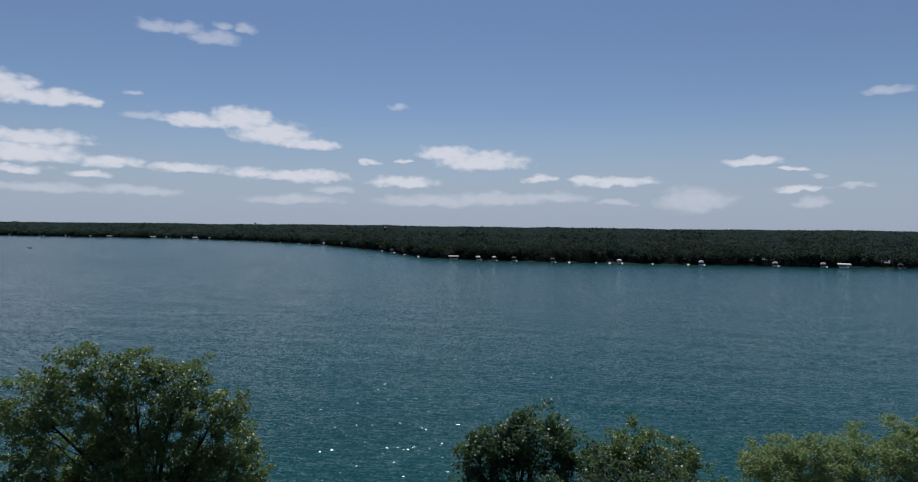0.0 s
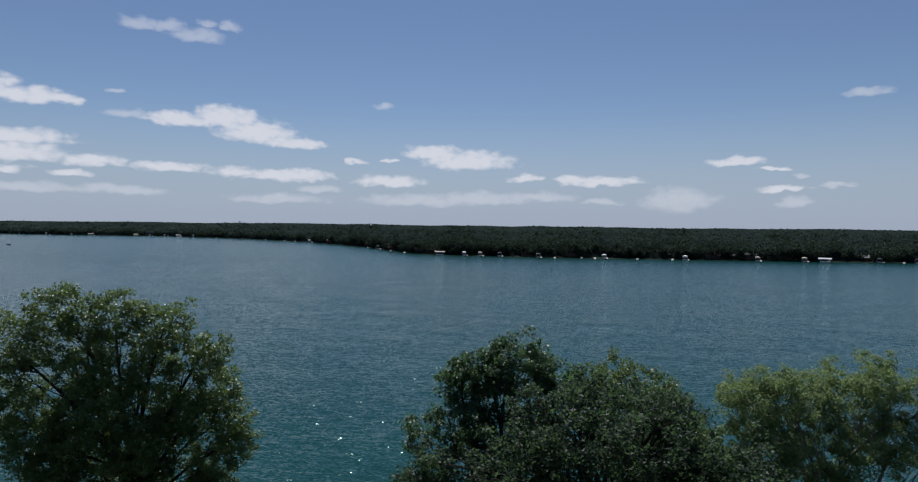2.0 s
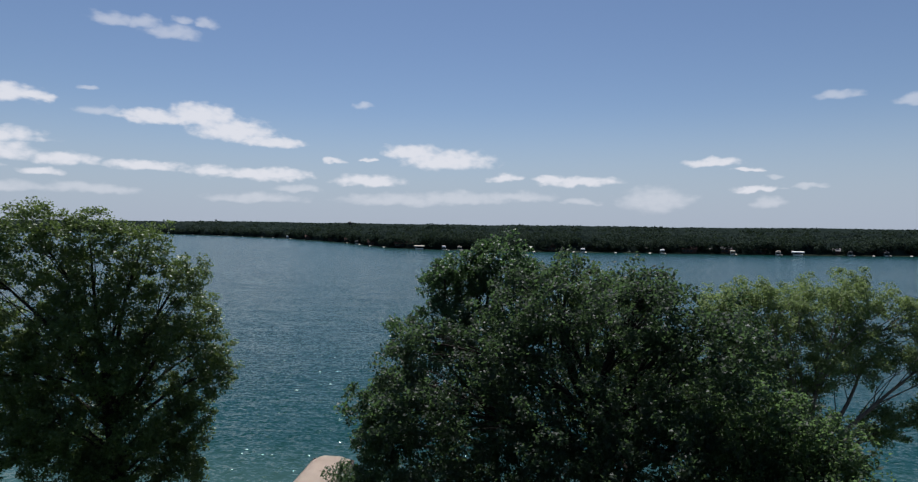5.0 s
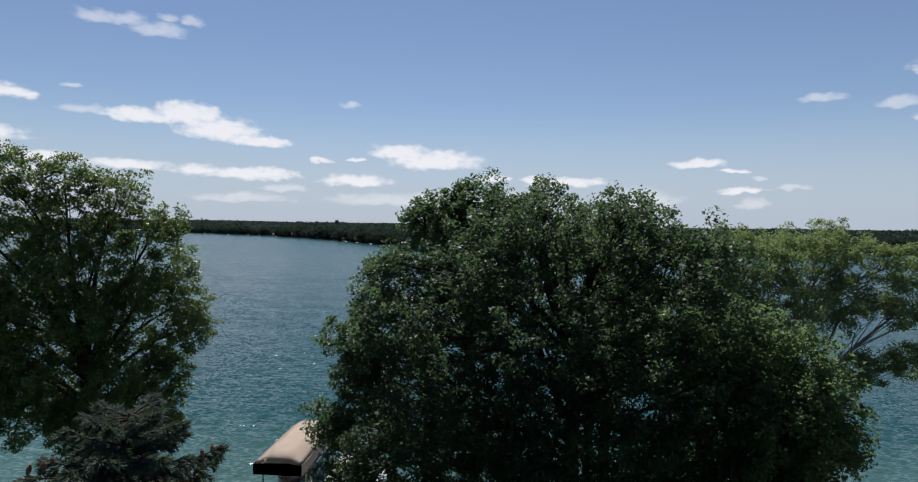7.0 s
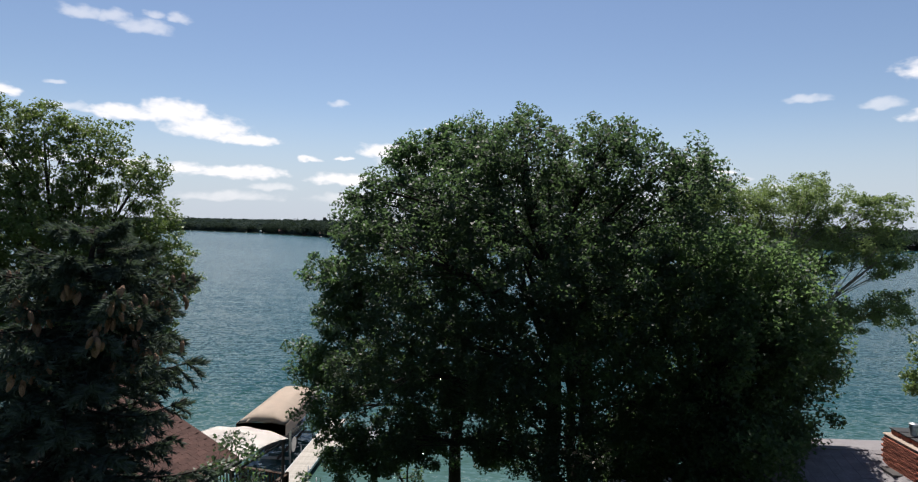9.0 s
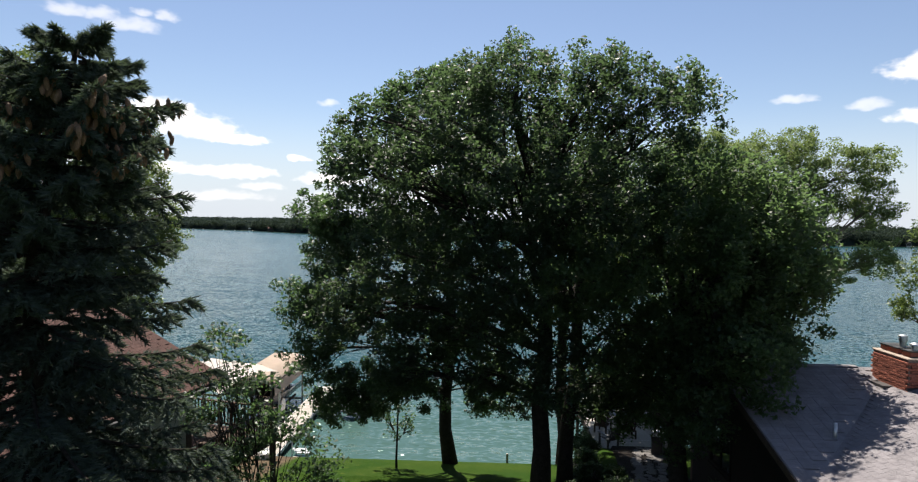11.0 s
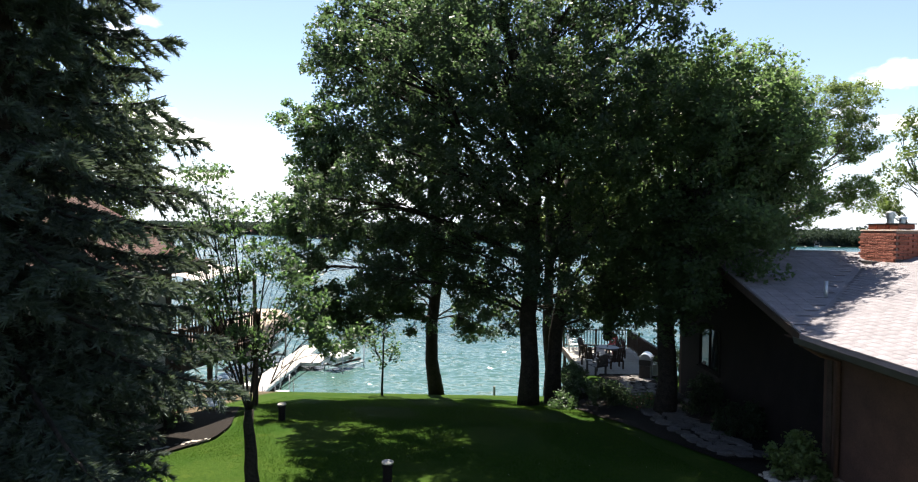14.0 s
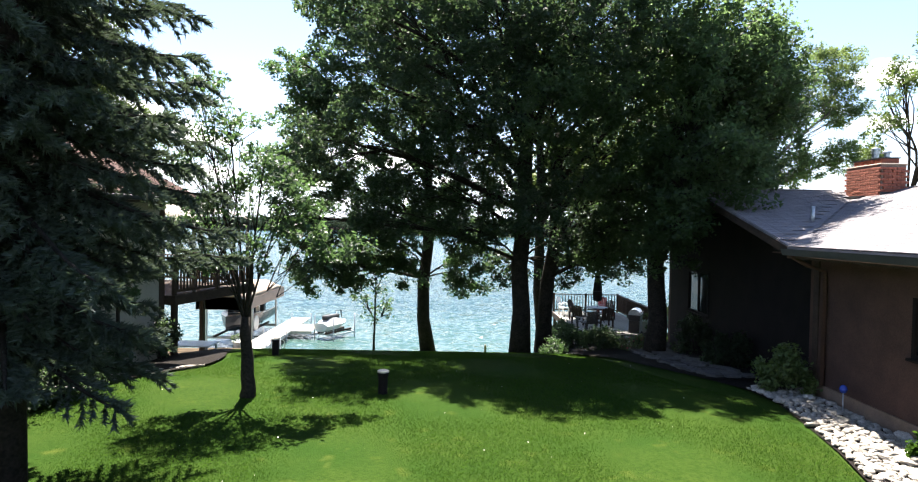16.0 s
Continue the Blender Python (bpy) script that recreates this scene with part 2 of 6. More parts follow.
        gust.inputs[1].default_value = 0.12
        t.links.new(rgb.outputs[0], gust.inputs[2])
        on = t.nodes.new("ShaderNodeMath")
        on.operation = "GREATER_THAN"
        on.inputs[1].default_value = keep + 0.06
        t.links.new(gust.outputs[0], on.inputs[0])
        near = t.nodes.new("ShaderNodeMapRange")
        near.inputs[1].default_value, near.inputs[2].default_value = 0.42, 0.12
        t.links.new(vo.outputs["Distance"], near.inputs[0])
        size = t.nodes.new("ShaderNodeMath")
        size.operation = "MULTIPLY"
        t.links.new(on.outputs[0], size.inputs[0])
        t.links.new(near.outputs[0], size.inputs[1])
        lean = t.nodes.new("ShaderNodeCombineXYZ")
        for k, (slope, shift) in enumerate(((0.34, -0.13), (-0.25, -0.14))):
            mad = t.nodes.new("ShaderNodeMath")
            mad.operation = "MULTIPLY_ADD"
            t.links.new(rgb.outputs[k + 1], mad.inputs[0])
            mad.inputs[1].default_value, mad.inputs[2].default_value = slope, shift
            t.links.new(mad.outputs[0], lean.inputs[k])
        sc = t.nodes.new("ShaderNodeVectorMath")
        sc.operation = "SCALE"
        t.links.new(lean.outputs[0], sc.inputs[0])
        t.links.new(size.outputs[0], sc.inputs["Scale"])
        ad = t.nodes.new("ShaderNodeVectorMath")
        t.links.new(last, ad.inputs[0])
        t.links.new(sc.outputs[0], ad.inputs[1])
        last = ad.outputs[0]
    nz = t.nodes.new("ShaderNodeVectorMath")
    nz.operation = "NORMALIZE"
    t.links.new(last, nz.inputs[0])
    t.links.new(nz.outputs[0], b.inputs["Normal"])
    return m


def ground_material():
    m = bpy.data.materials.new("lawn_and_shore")
    m.use_nodes = True
    t = m.node_tree
    b = t.nodes["Principled BSDF"]
    b.inputs["Roughness"].default_value = 0.9
    b.inputs["Specular IOR Level"].default_value = 0.02
    tc = t.nodes.new("ShaderNodeTexCoord")

    def noise_of(scale, detail=4.0):
        n = t.nodes.new("ShaderNodeTexNoise")
        n.inputs["Scale"].default_value, n.inputs["Detail"].default_value = scale, detail
        t.links.new(tc.outputs["Object"], n.inputs["Vector"])
        return n.outputs[0]

    def blend(fac, a, c):
        mx = t.nodes.new("ShaderNodeMix")
        mx.data_type = "RGBA"
        t.links.new(fac, mx.inputs["Factor"])
        for i, v in ((6, a), (7, c)):
            if isinstance(v, tuple):
                mx.inputs[i].default_value = (*v, 1)
            else:
                t.links.new(v, mx.inputs[i])
        return mx.outputs[2]

    def ranged(v, lo, hi):
        r = t.nodes.new("ShaderNodeMapRange")
        r.inputs[1].default_value, r.inputs[2].default_value = lo, hi
        t.links.new(v, r.inputs[0])
        return r.outputs[0]

    grass = blend(ranged(noise_of(0.5), 0.35, 0.65), (0.019, 0.044, 0.0068), (0.033, 0.056, 0.0095))
    grass = blend(ranged(noise_of(18, 6), 0.4, 0.75), grass, (0.014, 0.034, 0.0048))
    grass = blend(ranged(noise_of(2.2, 5), 0.60, 0.78), grass, (0.052, 0.070, 0.013))
    soil = blend(ranged(noise_of(3, 6), 0.35, 0.65), (0.10, 0.075, 0.05), (0.055, 0.042, 0.03))
    sand = blend(ranged(noise_of(6, 6), 0.35, 0.65), (0.30, 0.26, 0.20), (0.18, 0.16, 0.13))
    sep = t.nodes.new("ShaderNodeSeparateXYZ")
    t.links.new(tc.outputs["Object"], sep.inputs[0])
    shore = ranged(sep.outputs[2], -2.6, -3.0)
    bed_left = ranged(sep.outputs[0], -7.9, -8.3)
    for limit in (ranged(sep.outputs[0], -11.0, -10.4), ranged(sep.outputs[1], 4.6, 5.4)):
        both = t.nodes.new("ShaderNodeMath")
        both.operation = "MULTIPLY"
        t.links.new(bed_left, both.inputs[0])
        t.links.new(limit, both.inputs[1])
        bed_left = both.outputs[0]
    col = blend(bed_left, grass, soil)
    col = blend(shore, col, sand)
    woods = blend(ranged(noise_of(0.05, 4), 0.4, 0.6), (0.010, 0.015, 0.011), (0.018, 0.025, 0.016))
    col = blend(ranged(sep.outputs[1], 250, 260), col, woods)
    t.links.new(col, b.inputs["Base Color"])
    bp = t.nodes.new("ShaderNodeBump")
    bp.inputs["Strength"].default_value, bp.inputs["Distance"].default_value = 0.6, 0.04
    t.links.new(noise_of(40, 5), bp.inputs["Height"])
    t.links.new(bp.outputs[0], b.inputs["Normal"])
    return m


M = {}
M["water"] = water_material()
M["ground"] = ground_material()
M["bark"] = material("bark", (0.034, 0.028, 0.023), (0.018, 0.015, 0.012), 5, 0.95, bump=0.9, bump_scale=22, fine=0.45, spec=0.12)
M["bark_pale"] = material("pale_bark", (0.16, 0.14, 0.11), (0.09, 0.075, 0.06), 5, 0.95, bump=0.8, bump_scale=24, fine=0.4)
M["oak_leaf"] = leaf_material("oak_leaves", (0.008, 0.015, 0.010), (0.026, 0.040, 0.024), (0.105, 0.175, 0.065), gloss=0.5, share=0.38, spec=0.2)
M["ash_leaf"] = leaf_material("ash_leaves", (0.010, 0.020, 0.010), (0.028, 0.044, 0.020), (0.165, 0.265, 0.09), gloss=0.5, share=0.43, spec=0.2)
M["maple_leaf"] = leaf_material("maple_leaves", (0.013, 0.027, 0.014), (0.038, 0.063, 0.029), (0.125, 0.225, 0.07), gloss=0.45, share=0.36, spec=0.3)
M["poplar_leaf"] = leaf_material("cottonwood_leaves", (0.044, 0.076, 0.024), (0.12, 0.165, 0.052), (0.17, 0.24, 0.055), gloss=0.45, share=0.3, spec=0.32)
M["willow_leaf"] = leaf_material("willow_leaves", (0.105, 0.15, 0.06), (0.19, 0.23, 0.10), (0.23, 0.31, 0.10), share=0.38)
M["shrub_leaf"] = leaf_material("shrub_leaves", (0.045, 0.075, 0.032), (0.10, 0.13, 0.06), (0.12, 0.17, 0.05), share=0.35)
M["needle"] = leaf_material("spruce_needles", (0.027, 0.038, 0.031), (0.080, 0.100, 0.082), (0.09, 0.13, 0.065), gloss=0.9, share=0.24)
M["needle_tip"] = leaf_material("new_spruce_needles", (0.048, 0.066, 0.056), (0.105, 0.13, 0.112), (0.11, 0.15, 0.08), gloss=0.9, share=0.22)
M["far_leaf"] = leaf_material("far_woods", (0.016, 0.026, 0.023), (0.062, 0.078, 0.058), (0.04, 0.06, 0.03), gloss=0.9, share=0.2, spec=0.0, patch=0.085, single=0.2)
# darker copy of the far leaves, for the shade between the crowns
M["far_canopy_shade"] = leaf_material("far_canopy_shade", (0.010, 0.016, 0.015), (0.030, 0.040, 0.033), (0.01, 0.015, 0.008), gloss=0.95, share=0.1, spec=0.0, patch=0.05, single=0.1)
M["grass_blade"] = leaf_material("grass_blades", (0.020, 0.054, 0.008), (0.046, 0.082, 0.013), (0.062, 0.13, 0.016), gloss=0.95, share=0.45, spec=0.05)
M["shingle"] = material("asphalt_shingle", (0.205, 0.19, 0.197), (0.16, 0.148, 0.155), 3, 0.9, bump=0.5, bump_scale=160, fine=0.22, per_piece=0.09, spec=0.12)
M["shingle_brown"] = material("brown_shingle", (0.075, 0.042, 0.036), (0.052, 0.030, 0.026), 3, 0.9, bump=0.5, bump_scale=120, fine=0.25, per_piece=0.12, spec=0.12)
M["brick"] = material("red_brick", (0.33, 0.10, 0.06), (0.24, 0.07, 0.045), 9, 0.85, bump=0.5, bump_scale=60, fine=0.25, per_piece=0.22)
M["mortar"] = material("mortar", (0.24, 0.17, 0.14), (0.18, 0.13, 0.105), 12, 0.95, bump=0.4, bump_scale=80)
M["concrete"] = material("concrete", (0.42, 0.38, 0.33), (0.32, 0.29, 0.25), 3, 0.9, bump=0.3, bump_scale=60, fine=0.12)
M["wall_brown"] = material("brown_siding", (0.088, 0.050, 0.040), (0.062, 0.037, 0.030), 2, 0.8, bump=0.3, bump_scale=50, fine=0.18, per_piece=0.08, spec=0.12)
# gable siding: dark brown taken near black, with the trees' shade in it
M["wall_dark"] = material("dark_siding_with_shade", (0.016, 0.012, 0.011), (0.010, 0.008, 0.0075), 2, 0.85, bump=0.3, bump_scale=50, fine=0.2, spec=0.12)
M["wall_beige"] = material("beige_stucco", (0.36, 0.33, 0.27), (0.31, 0.285, 0.235), 2, 0.9, bump=0.4, bump_scale=70, fine=0.1)
M["dark_wood"] = material("dark_stained_wood", (0.060, 0.040, 0.030), (0.038, 0.026, 0.020), 6, 0.7, bump=0.4, bump_scale=40, fine=0.3, per_piece=0.15, spec=0.12)
M["grey_wood"] = material("weathered_decking", (0.34, 0.31, 0.28), (0.25, 0.23, 0.20), 6, 0.85, bump=0.4, bump_scale=40, fine=0.25, per_piece=0.12)
M["white_metal"] = material("white_painted_metal", (0.76, 0.76, 0.75), (0.66, 0.66, 0.65), 3, 0.45, fine=0.06)
M["gutter"] = material("dark_grey_gutter", (0.05, 0.046, 0.046), (0.035, 0.032, 0.032), 3, 0.5, fine=0.12)
M["foundation"] = material("tan_foundation", (0.22, 0.145, 0.10), (0.15, 0.10, 0.072), 4, 0.9, bump=0.4, bump_scale=60, fine=0.2)
M["crown"] = material("weathered_mortar_cap", (0.33, 0.26, 0.21), (0.24, 0.19, 0.155), 5, 0.9, bump=0.4, bump_scale=50, fine=0.2)
M["galv"] = material("galvanised_steel", (0.50, 0.51, 0.52), (0.38, 0.39, 0.40), 8, 0.4, metal=0.8, fine=0.15)
M["black"] = material("black_metal", (0.018, 0.018, 0.019), (0.028, 0.027, 0.026), 8, 0.5, fine=0.2)
M["tan_canvas"] = material("tan_canvas", (0.54, 0.44, 0.355), (0.48, 0.39, 0.315), 1.2, 0.85, bump=0.2, bump_scale=90, fine=0.06)
M["brown_canvas"] = material("brown_canvas_skirt", (0.40, 0.29, 0.23), (0.34, 0.245, 0.195), 2, 0.85, fine=0.1)
M["white_canvas"] = material("white_canvas", (0.74, 0.69, 0.66), (0.66, 0.61, 0.58), 1.2, 0.85, bump=0.15, bump_scale=60, fine=0.04)
M["hull_dark"] = material("dark_hull", (0.025, 0.03, 0.04), (0.035, 0.04, 0.05), 2, 0.25, fine=0.1)
M["hull_white"] = material("white_gelcoat", (0.72, 0.72, 0.70), (0.64, 0.64, 0.62), 2, 0.25, fine=0.05)
M["rock"] = material("pale_fieldstone", (0.43, 0.39, 0.34), (0.27, 0.245, 0.21), 4, 0.9, bump=0.6, bump_scale=30, fine=0.3, per_piece=0.32, spec=0.12)
# path stones toned down, with the shade of the trees in their colour
M["flag"] = material("grey_flagstone_with_shade", (0.095, 0.086, 0.082), (0.055, 0.05, 0.047), 3, 0.9, bump=0.4, bump_scale=30, fine=0.3, per_piece=0.3)
# bark mulch darkened further, so the beds' shade is put into its colour
M["mulch"] = material("bark_mulch_with_shade", (0.013, 0.010, 0.008), (0.008, 0.0063, 0.0052), 10, 0.95, bump=0.9, bump_scale=35, fine=0.5, spec=0.12)
M["red"] = material("red_plastic", (0.45, 0.03, 0.02), (0.36, 0.025, 0.02), 4, 0.5, fine=0.1)
M["blue"] = material("blue_glazed", (0.03, 0.06, 0.35), (0.02, 0.05, 0.25), 6, 0.2, fine=0.1)
M["cone"] = material("spruce_cone", (0.20, 0.11, 0.06), (0.14, 0.075, 0.04), 14, 0.8, bump=0.6, bump_scale=60, fine=0.3)
M["flower"] = material("red_flowers", (0.35, 0.02, 0.05), (0.45, 0.05, 0.12), 14, 0.7, fine=0.3)


def glass_material():
    m = bpy.data.materials.new("window_glass")
    m.use_nodes = True
    b = m.node_tree.nodes["Principled BSDF"]
    b.inputs["Base Color"].default_value = (0.02, 0.024, 0.028, 1)
    b.inputs["Roughness"].default_value, b.inputs["IOR"].default_value = 0.03, 1.5
    return m


M["glass"] = glass_material()


# ---- building helpers ----
def link_mesh(name, verts, faces, mat, parent=None, label="", smooth=False):
    me = bpy.data.meshes.new(name)
    me.from_pydata(verts, [], faces)
    me.materials.append(mat)
    if smooth:
        me.polygons.foreach_set("use_smooth", [True] * len(me.polygons))
    ob = new(name, me)
    ob.parent = parent
    if label:
        ob["label"] = label
    return ob


def part(name, bm, mat, parent=None, label="", smooth=False):
    bmesh.ops.recalc_face_normals(bm, faces=bm.faces)
    me = bpy.data.meshes.new(name)
    bm.to_mesh(me)
    bm.free()
    me.materials.append(mat)
    if smooth:
        me.polygons.foreach_set("use_smooth", [True] * len(me.polygons))
    ob = new(name, me)
    ob.parent = parent
    if label:
        ob["label"] = label
    return ob


def thing(name, label, category, group="", kind="", at=(0, 0, 0), turn=0.0):
    ob = new(name)
    ob.empty_display_size = 0.2
    ob.matrix_world = pose(*at, 0, 0, turn)
    return tagged(ob, label, category, group, kind)


def box(bm, lo, hi, bevel=0.0):
    made = bmesh.ops.create_cube(bm, size=1.0)
    c = [(a + b) / 2 for a, b in zip(lo, hi)]
    s = [abs(b - a) for a, b in zip(lo, hi)]
    for v in made["verts"]:
        v.co = Vector([c[i] + v.co[i] * s[i] for i in range(3)])
    if bevel:
        edges = list({e for v in made["verts"] for e in v.link_edges})
        bmesh.ops.bevel(bm, geom=edges, offset=bevel, segments=1, affect="EDGES")
    return bm


def boxes(*pairs, bevel=0.0):
    bm = bmesh.new()
    for lo, hi in pairs:
        box(bm, lo, hi, bevel)
    return bm


def tube_data(points, radii, sides=7):
    """Verts and faces of a tapered tube along points."""
    pts = [Vector(p) for p in points]
    verts, faces = [], []
    side = None
    for i, p in enumerate(pts):
        d = (pts[min(i + 1, len(pts) - 1)] - pts[max(i - 1, 0)]).normalized()
        if side is None:
            side = d.orthogonal().normalized()
        side = (side - d * side.dot(d)).normalized()
        up = d.cross(side)
        for k in range(sides):
            a = 2 * math.pi * k / sides
            verts.append(p + (side * math.cos(a) + up * math.sin(a)) * radii[i])
    for i in range(len(pts) - 1):
        for k in range(sides):
            a, b = i * sides + k, i * sides + (k + 1) % sides
            faces.append((a, b, b + sides, a + sides))
    faces.append(tuple(range(sides))[::-1])
    faces.append(tuple((len(pts) - 1) * sides + k for k in range(sides)))
    return verts, faces


def tubes(name, lines, mat, parent=None, label="", sides=7):
    verts, faces = [], []
    for points, radii in lines:
        if isinstance(radii, (int, float)):
            radii = [radii] * len(points)
        v, f = tube_data(points, radii, sides)
        n = len(verts)
        verts += v
        faces += [tuple(i + n for i in q) for q in f]
    return link_mesh(name, verts, faces, mat, parent, label, smooth=True)


def lathe(bm, profile, at=(0, 0, 0), sides=20):
    rings = []
    for r, z in profile:
        rings.append([bm.verts.new((at[0] + r * math.cos(2 * math.pi * k / sides), at[1] + r * math.sin(2 * math.pi * k / sides), at[2] + z)) for k in range(sides)])
    for a, b in zip(rings, rings[1:]):
        for k in range(sides):
            bm.faces.new((a[k], a[(k + 1) % sides], b[(k + 1) % sides], b[k]))
    bm.faces.new(rings[0][::-1])
    bm.faces.new(rings[-1])
    return bm


def quads_mesh(name, corners, mat, parent=None, label=""):
    """A mesh of loose leaves: corners is an array (n, 4, 3); each is folded along its middle into two triangles."""
    n = len(corners)
    me = bpy.data.meshes.new(name)
    me.vertices.add(4 * n)
    me.vertices.foreach_set("co", np.ascontiguousarray(corners, dtype=np.float32).ravel())
    idx = np.arange(n)[:, None] * 4 + np.array([0, 1, 2, 0, 2, 3])
    me.loops.add(6 * n)
    me.loops.foreach_set("vertex_index", idx.astype(np.int32).ravel())
    me.polygons.add(2 * n)
    me.polygons.foreach_set("loop_start", np.arange(0, 6 * n, 3, dtype=np.int32))
    me.update(calc_edges=True)
    me.validate()
    me.materials.append(mat)
    ob = new(name, me)
    ob.parent = parent
    if label:
        ob["label"] = label
    return ob


def tris_mesh(name, corners, mat, parent=None, label=""):
    """A mesh of loose small leaves of one triangle each: corners is an array (n, 3, 3)."""
    n = len(corners)
    me = bpy.data.meshes.new(name)
    me.vertices.add(3 * n)
    me.vertices.foreach_set("co", np.ascontiguousarray(corners, dtype=np.float32).ravel())
    me.loops.add(3 * n)
    me.loops.foreach_set("vertex_index", np.arange(3 * n, dtype=np.int32))
    me.polygons.add(n)
    me.polygons.foreach_set("loop_start", np.arange(0, 3 * n, 3, dtype=np.int32))
    me.update(calc_edges=True)
    me.materials.append(mat)
    ob = new(name, me)
    ob.parent = parent
    if label:
        ob["label"] = label
    return ob


def unit(v):
    return v / np.maximum(np.linalg.norm(v, axis=-1, keepdims=True), 1e-9)


def leaf_quads(rng, centres, size, ratio=0.55, up=0.5, droop=0.0, spread=0.35):
    """Folded rhombic leaves about the centres, facing mostly upwards and outwards."""
    n = len(centres)
    nrm = unit(rng.normal(size=(n, 3)) + np.array([0, 0, up * 2]))
    along = rng.normal(size=(n, 3)) + np.array([0, 0, -droop])
    along = unit(along - nrm * (along * nrm).sum(1, keepdims=True))
    side = np.cross(nrm, along)
    s = size * rng.uniform(1 - spread, 1 + spread, (n, 1))
    base, tip = centres - along * s * 0.5, centres + along * s * 0.5
    fold = nrm * s * 0.12
    left, right = centres + side * s * ratio * 0.5 + fold, centres - side * s * ratio * 0.5 + fold
    return np.stack([base, right, tip, left], axis=1)


def leaf_tris(rng, centres, size, ratio=0.6, up=0.45, droop=0.0, spread=0.4):
    """Small pointed leaves about the centres, facing mostly upwards."""
    q = leaf_quads(rng, centres, size, ratio, up, droop, spread)
    return np.stack([q[:, 0], q[:, 1] + (q[:, 2] - q[:, 0]) * 0.25, q[:, 3] + (q[:, 2] - q[:, 0]) * 0.25 + (q[:, 2] - q[:, 1]) * 0.2], axis=1)


# ---- ground, lake and far shore ----
def smooth01(v):
    v = np.clip(v, 0, 1)
    return v * v * (3 - 2 * v)


def far_shore(x):
    """The y of the far bank at x."""
    return np.interp(x, [-4000, -1600, -950, -760, -590, -405, -270, -166, -101, -69, 0, 180, 245, 330, 800, 4000], [1500, 1050, 943, 905, 905, 815, 710, 585, 480, 461, 446, 445, 448, 465, 480, 500])


def land(x, y):
    """Height of the ground."""
    near = np.interp(y, [-700, 8, 13, 17.3, 20, 22.3, 25, 27, 28.3, 29.3, 30.6, 34, 60], [2, 0, 0, -0.3, -0.72, -1.16, -1.72, -2.12, -2.45, -3.3, -3.75, -4.4, -8])
    near = near - 0.45 * smooth01((-7.2 - x) / 2.2) * smooth01((24 - y) / 6)
    terrace = np.interp(y, [13, 17.3, 20, 22.3, 25, 27, 28.3, 30, 33, 60], [0, -0.28, -0.5, -0.74, -0.96, -1.1, -1.5, -3.0, -4.4, -8])
    near = near + (terrace - near) * smooth01((x - 4.0) / 1.5) * (y > 13)
    s = far_shore(x)
    far = np.interp(y - s, [-60, -8, 0, 6, 80, 500, 1500, 4000], [-8, -4.2, -3.5, -2.8, -2.0, -1.5, -2.0, -2.0])
    inland = y - s
    far = far + (4.6 + 3.4 * smooth01((-x - 60) / 260)) * smooth01((inland - 20) / 220)
    far = far + 2.2 * smooth01((inland - 300) / 600) * (np.sin(x / 190 + 1.0) + 0.7 * np.sin(x / 71 + y / 240) + 0.5 * np.sin(x / 37 + 2))
    return np.where(y > 200, np.maximum(far, -8), near)


def gz(x, y):
    return float(land(np.array(float(x)), np.array(float(y))))


def build_ground():
    def axis(parts):
        return np.unique(np.concatenate([np.arange(a, b, s) for a, b, s in parts]).round(3))
    xs = axis([(-4000, -1600, 300), (-1600, -600, 50), (-600, 600, 20), (-60, 60, 4), (-16, 16, 0.5), (600, 1600, 100), (1600, 4001, 300)])
    ys = axis([(-700, -50, 100), (-50, 0, 5), (0, 40, 0.5), (40, 200, 20), (200, 340, 20), (340, 1200, 8), (1200, 4700, 150)])
    X, Y = np.meshgrid(xs, ys)
    Z = land(X, Y)
    bumps = 0.03 * np.sin(X * 1.3 + 0.4 * Y) * np.sin(Y * 0.9) * (np.abs(X) < 30) * (Y < 27) * (Y > 3)
    verts = np.stack([X, Y, Z + bumps], -1).reshape(-1, 3)
    w, h = len(xs), len(ys)
    i = np.arange(h - 1)[:, None] * w + np.arange(w - 1)
    faces = np.stack([i, i + 1, i + w + 1, i + w], -1).reshape(-1, 4)
    ob = link_mesh("ground", verts.tolist(), faces.tolist(), M["ground"], smooth=True)
    tagged(ob, "sloping green lawn running down to a sandy lake bank", "ground", kind="structure")


build_ground()
bm = bmesh.new()
bmesh.ops.create_grid(bm, x_segments=8, y_segments=8, size=1.0)
for v in bm.verts:
    v.co = Vector((v.co.x * 4000, 2215 + v.co.y * 2190, WATER))
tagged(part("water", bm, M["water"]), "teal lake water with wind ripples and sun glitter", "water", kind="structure")


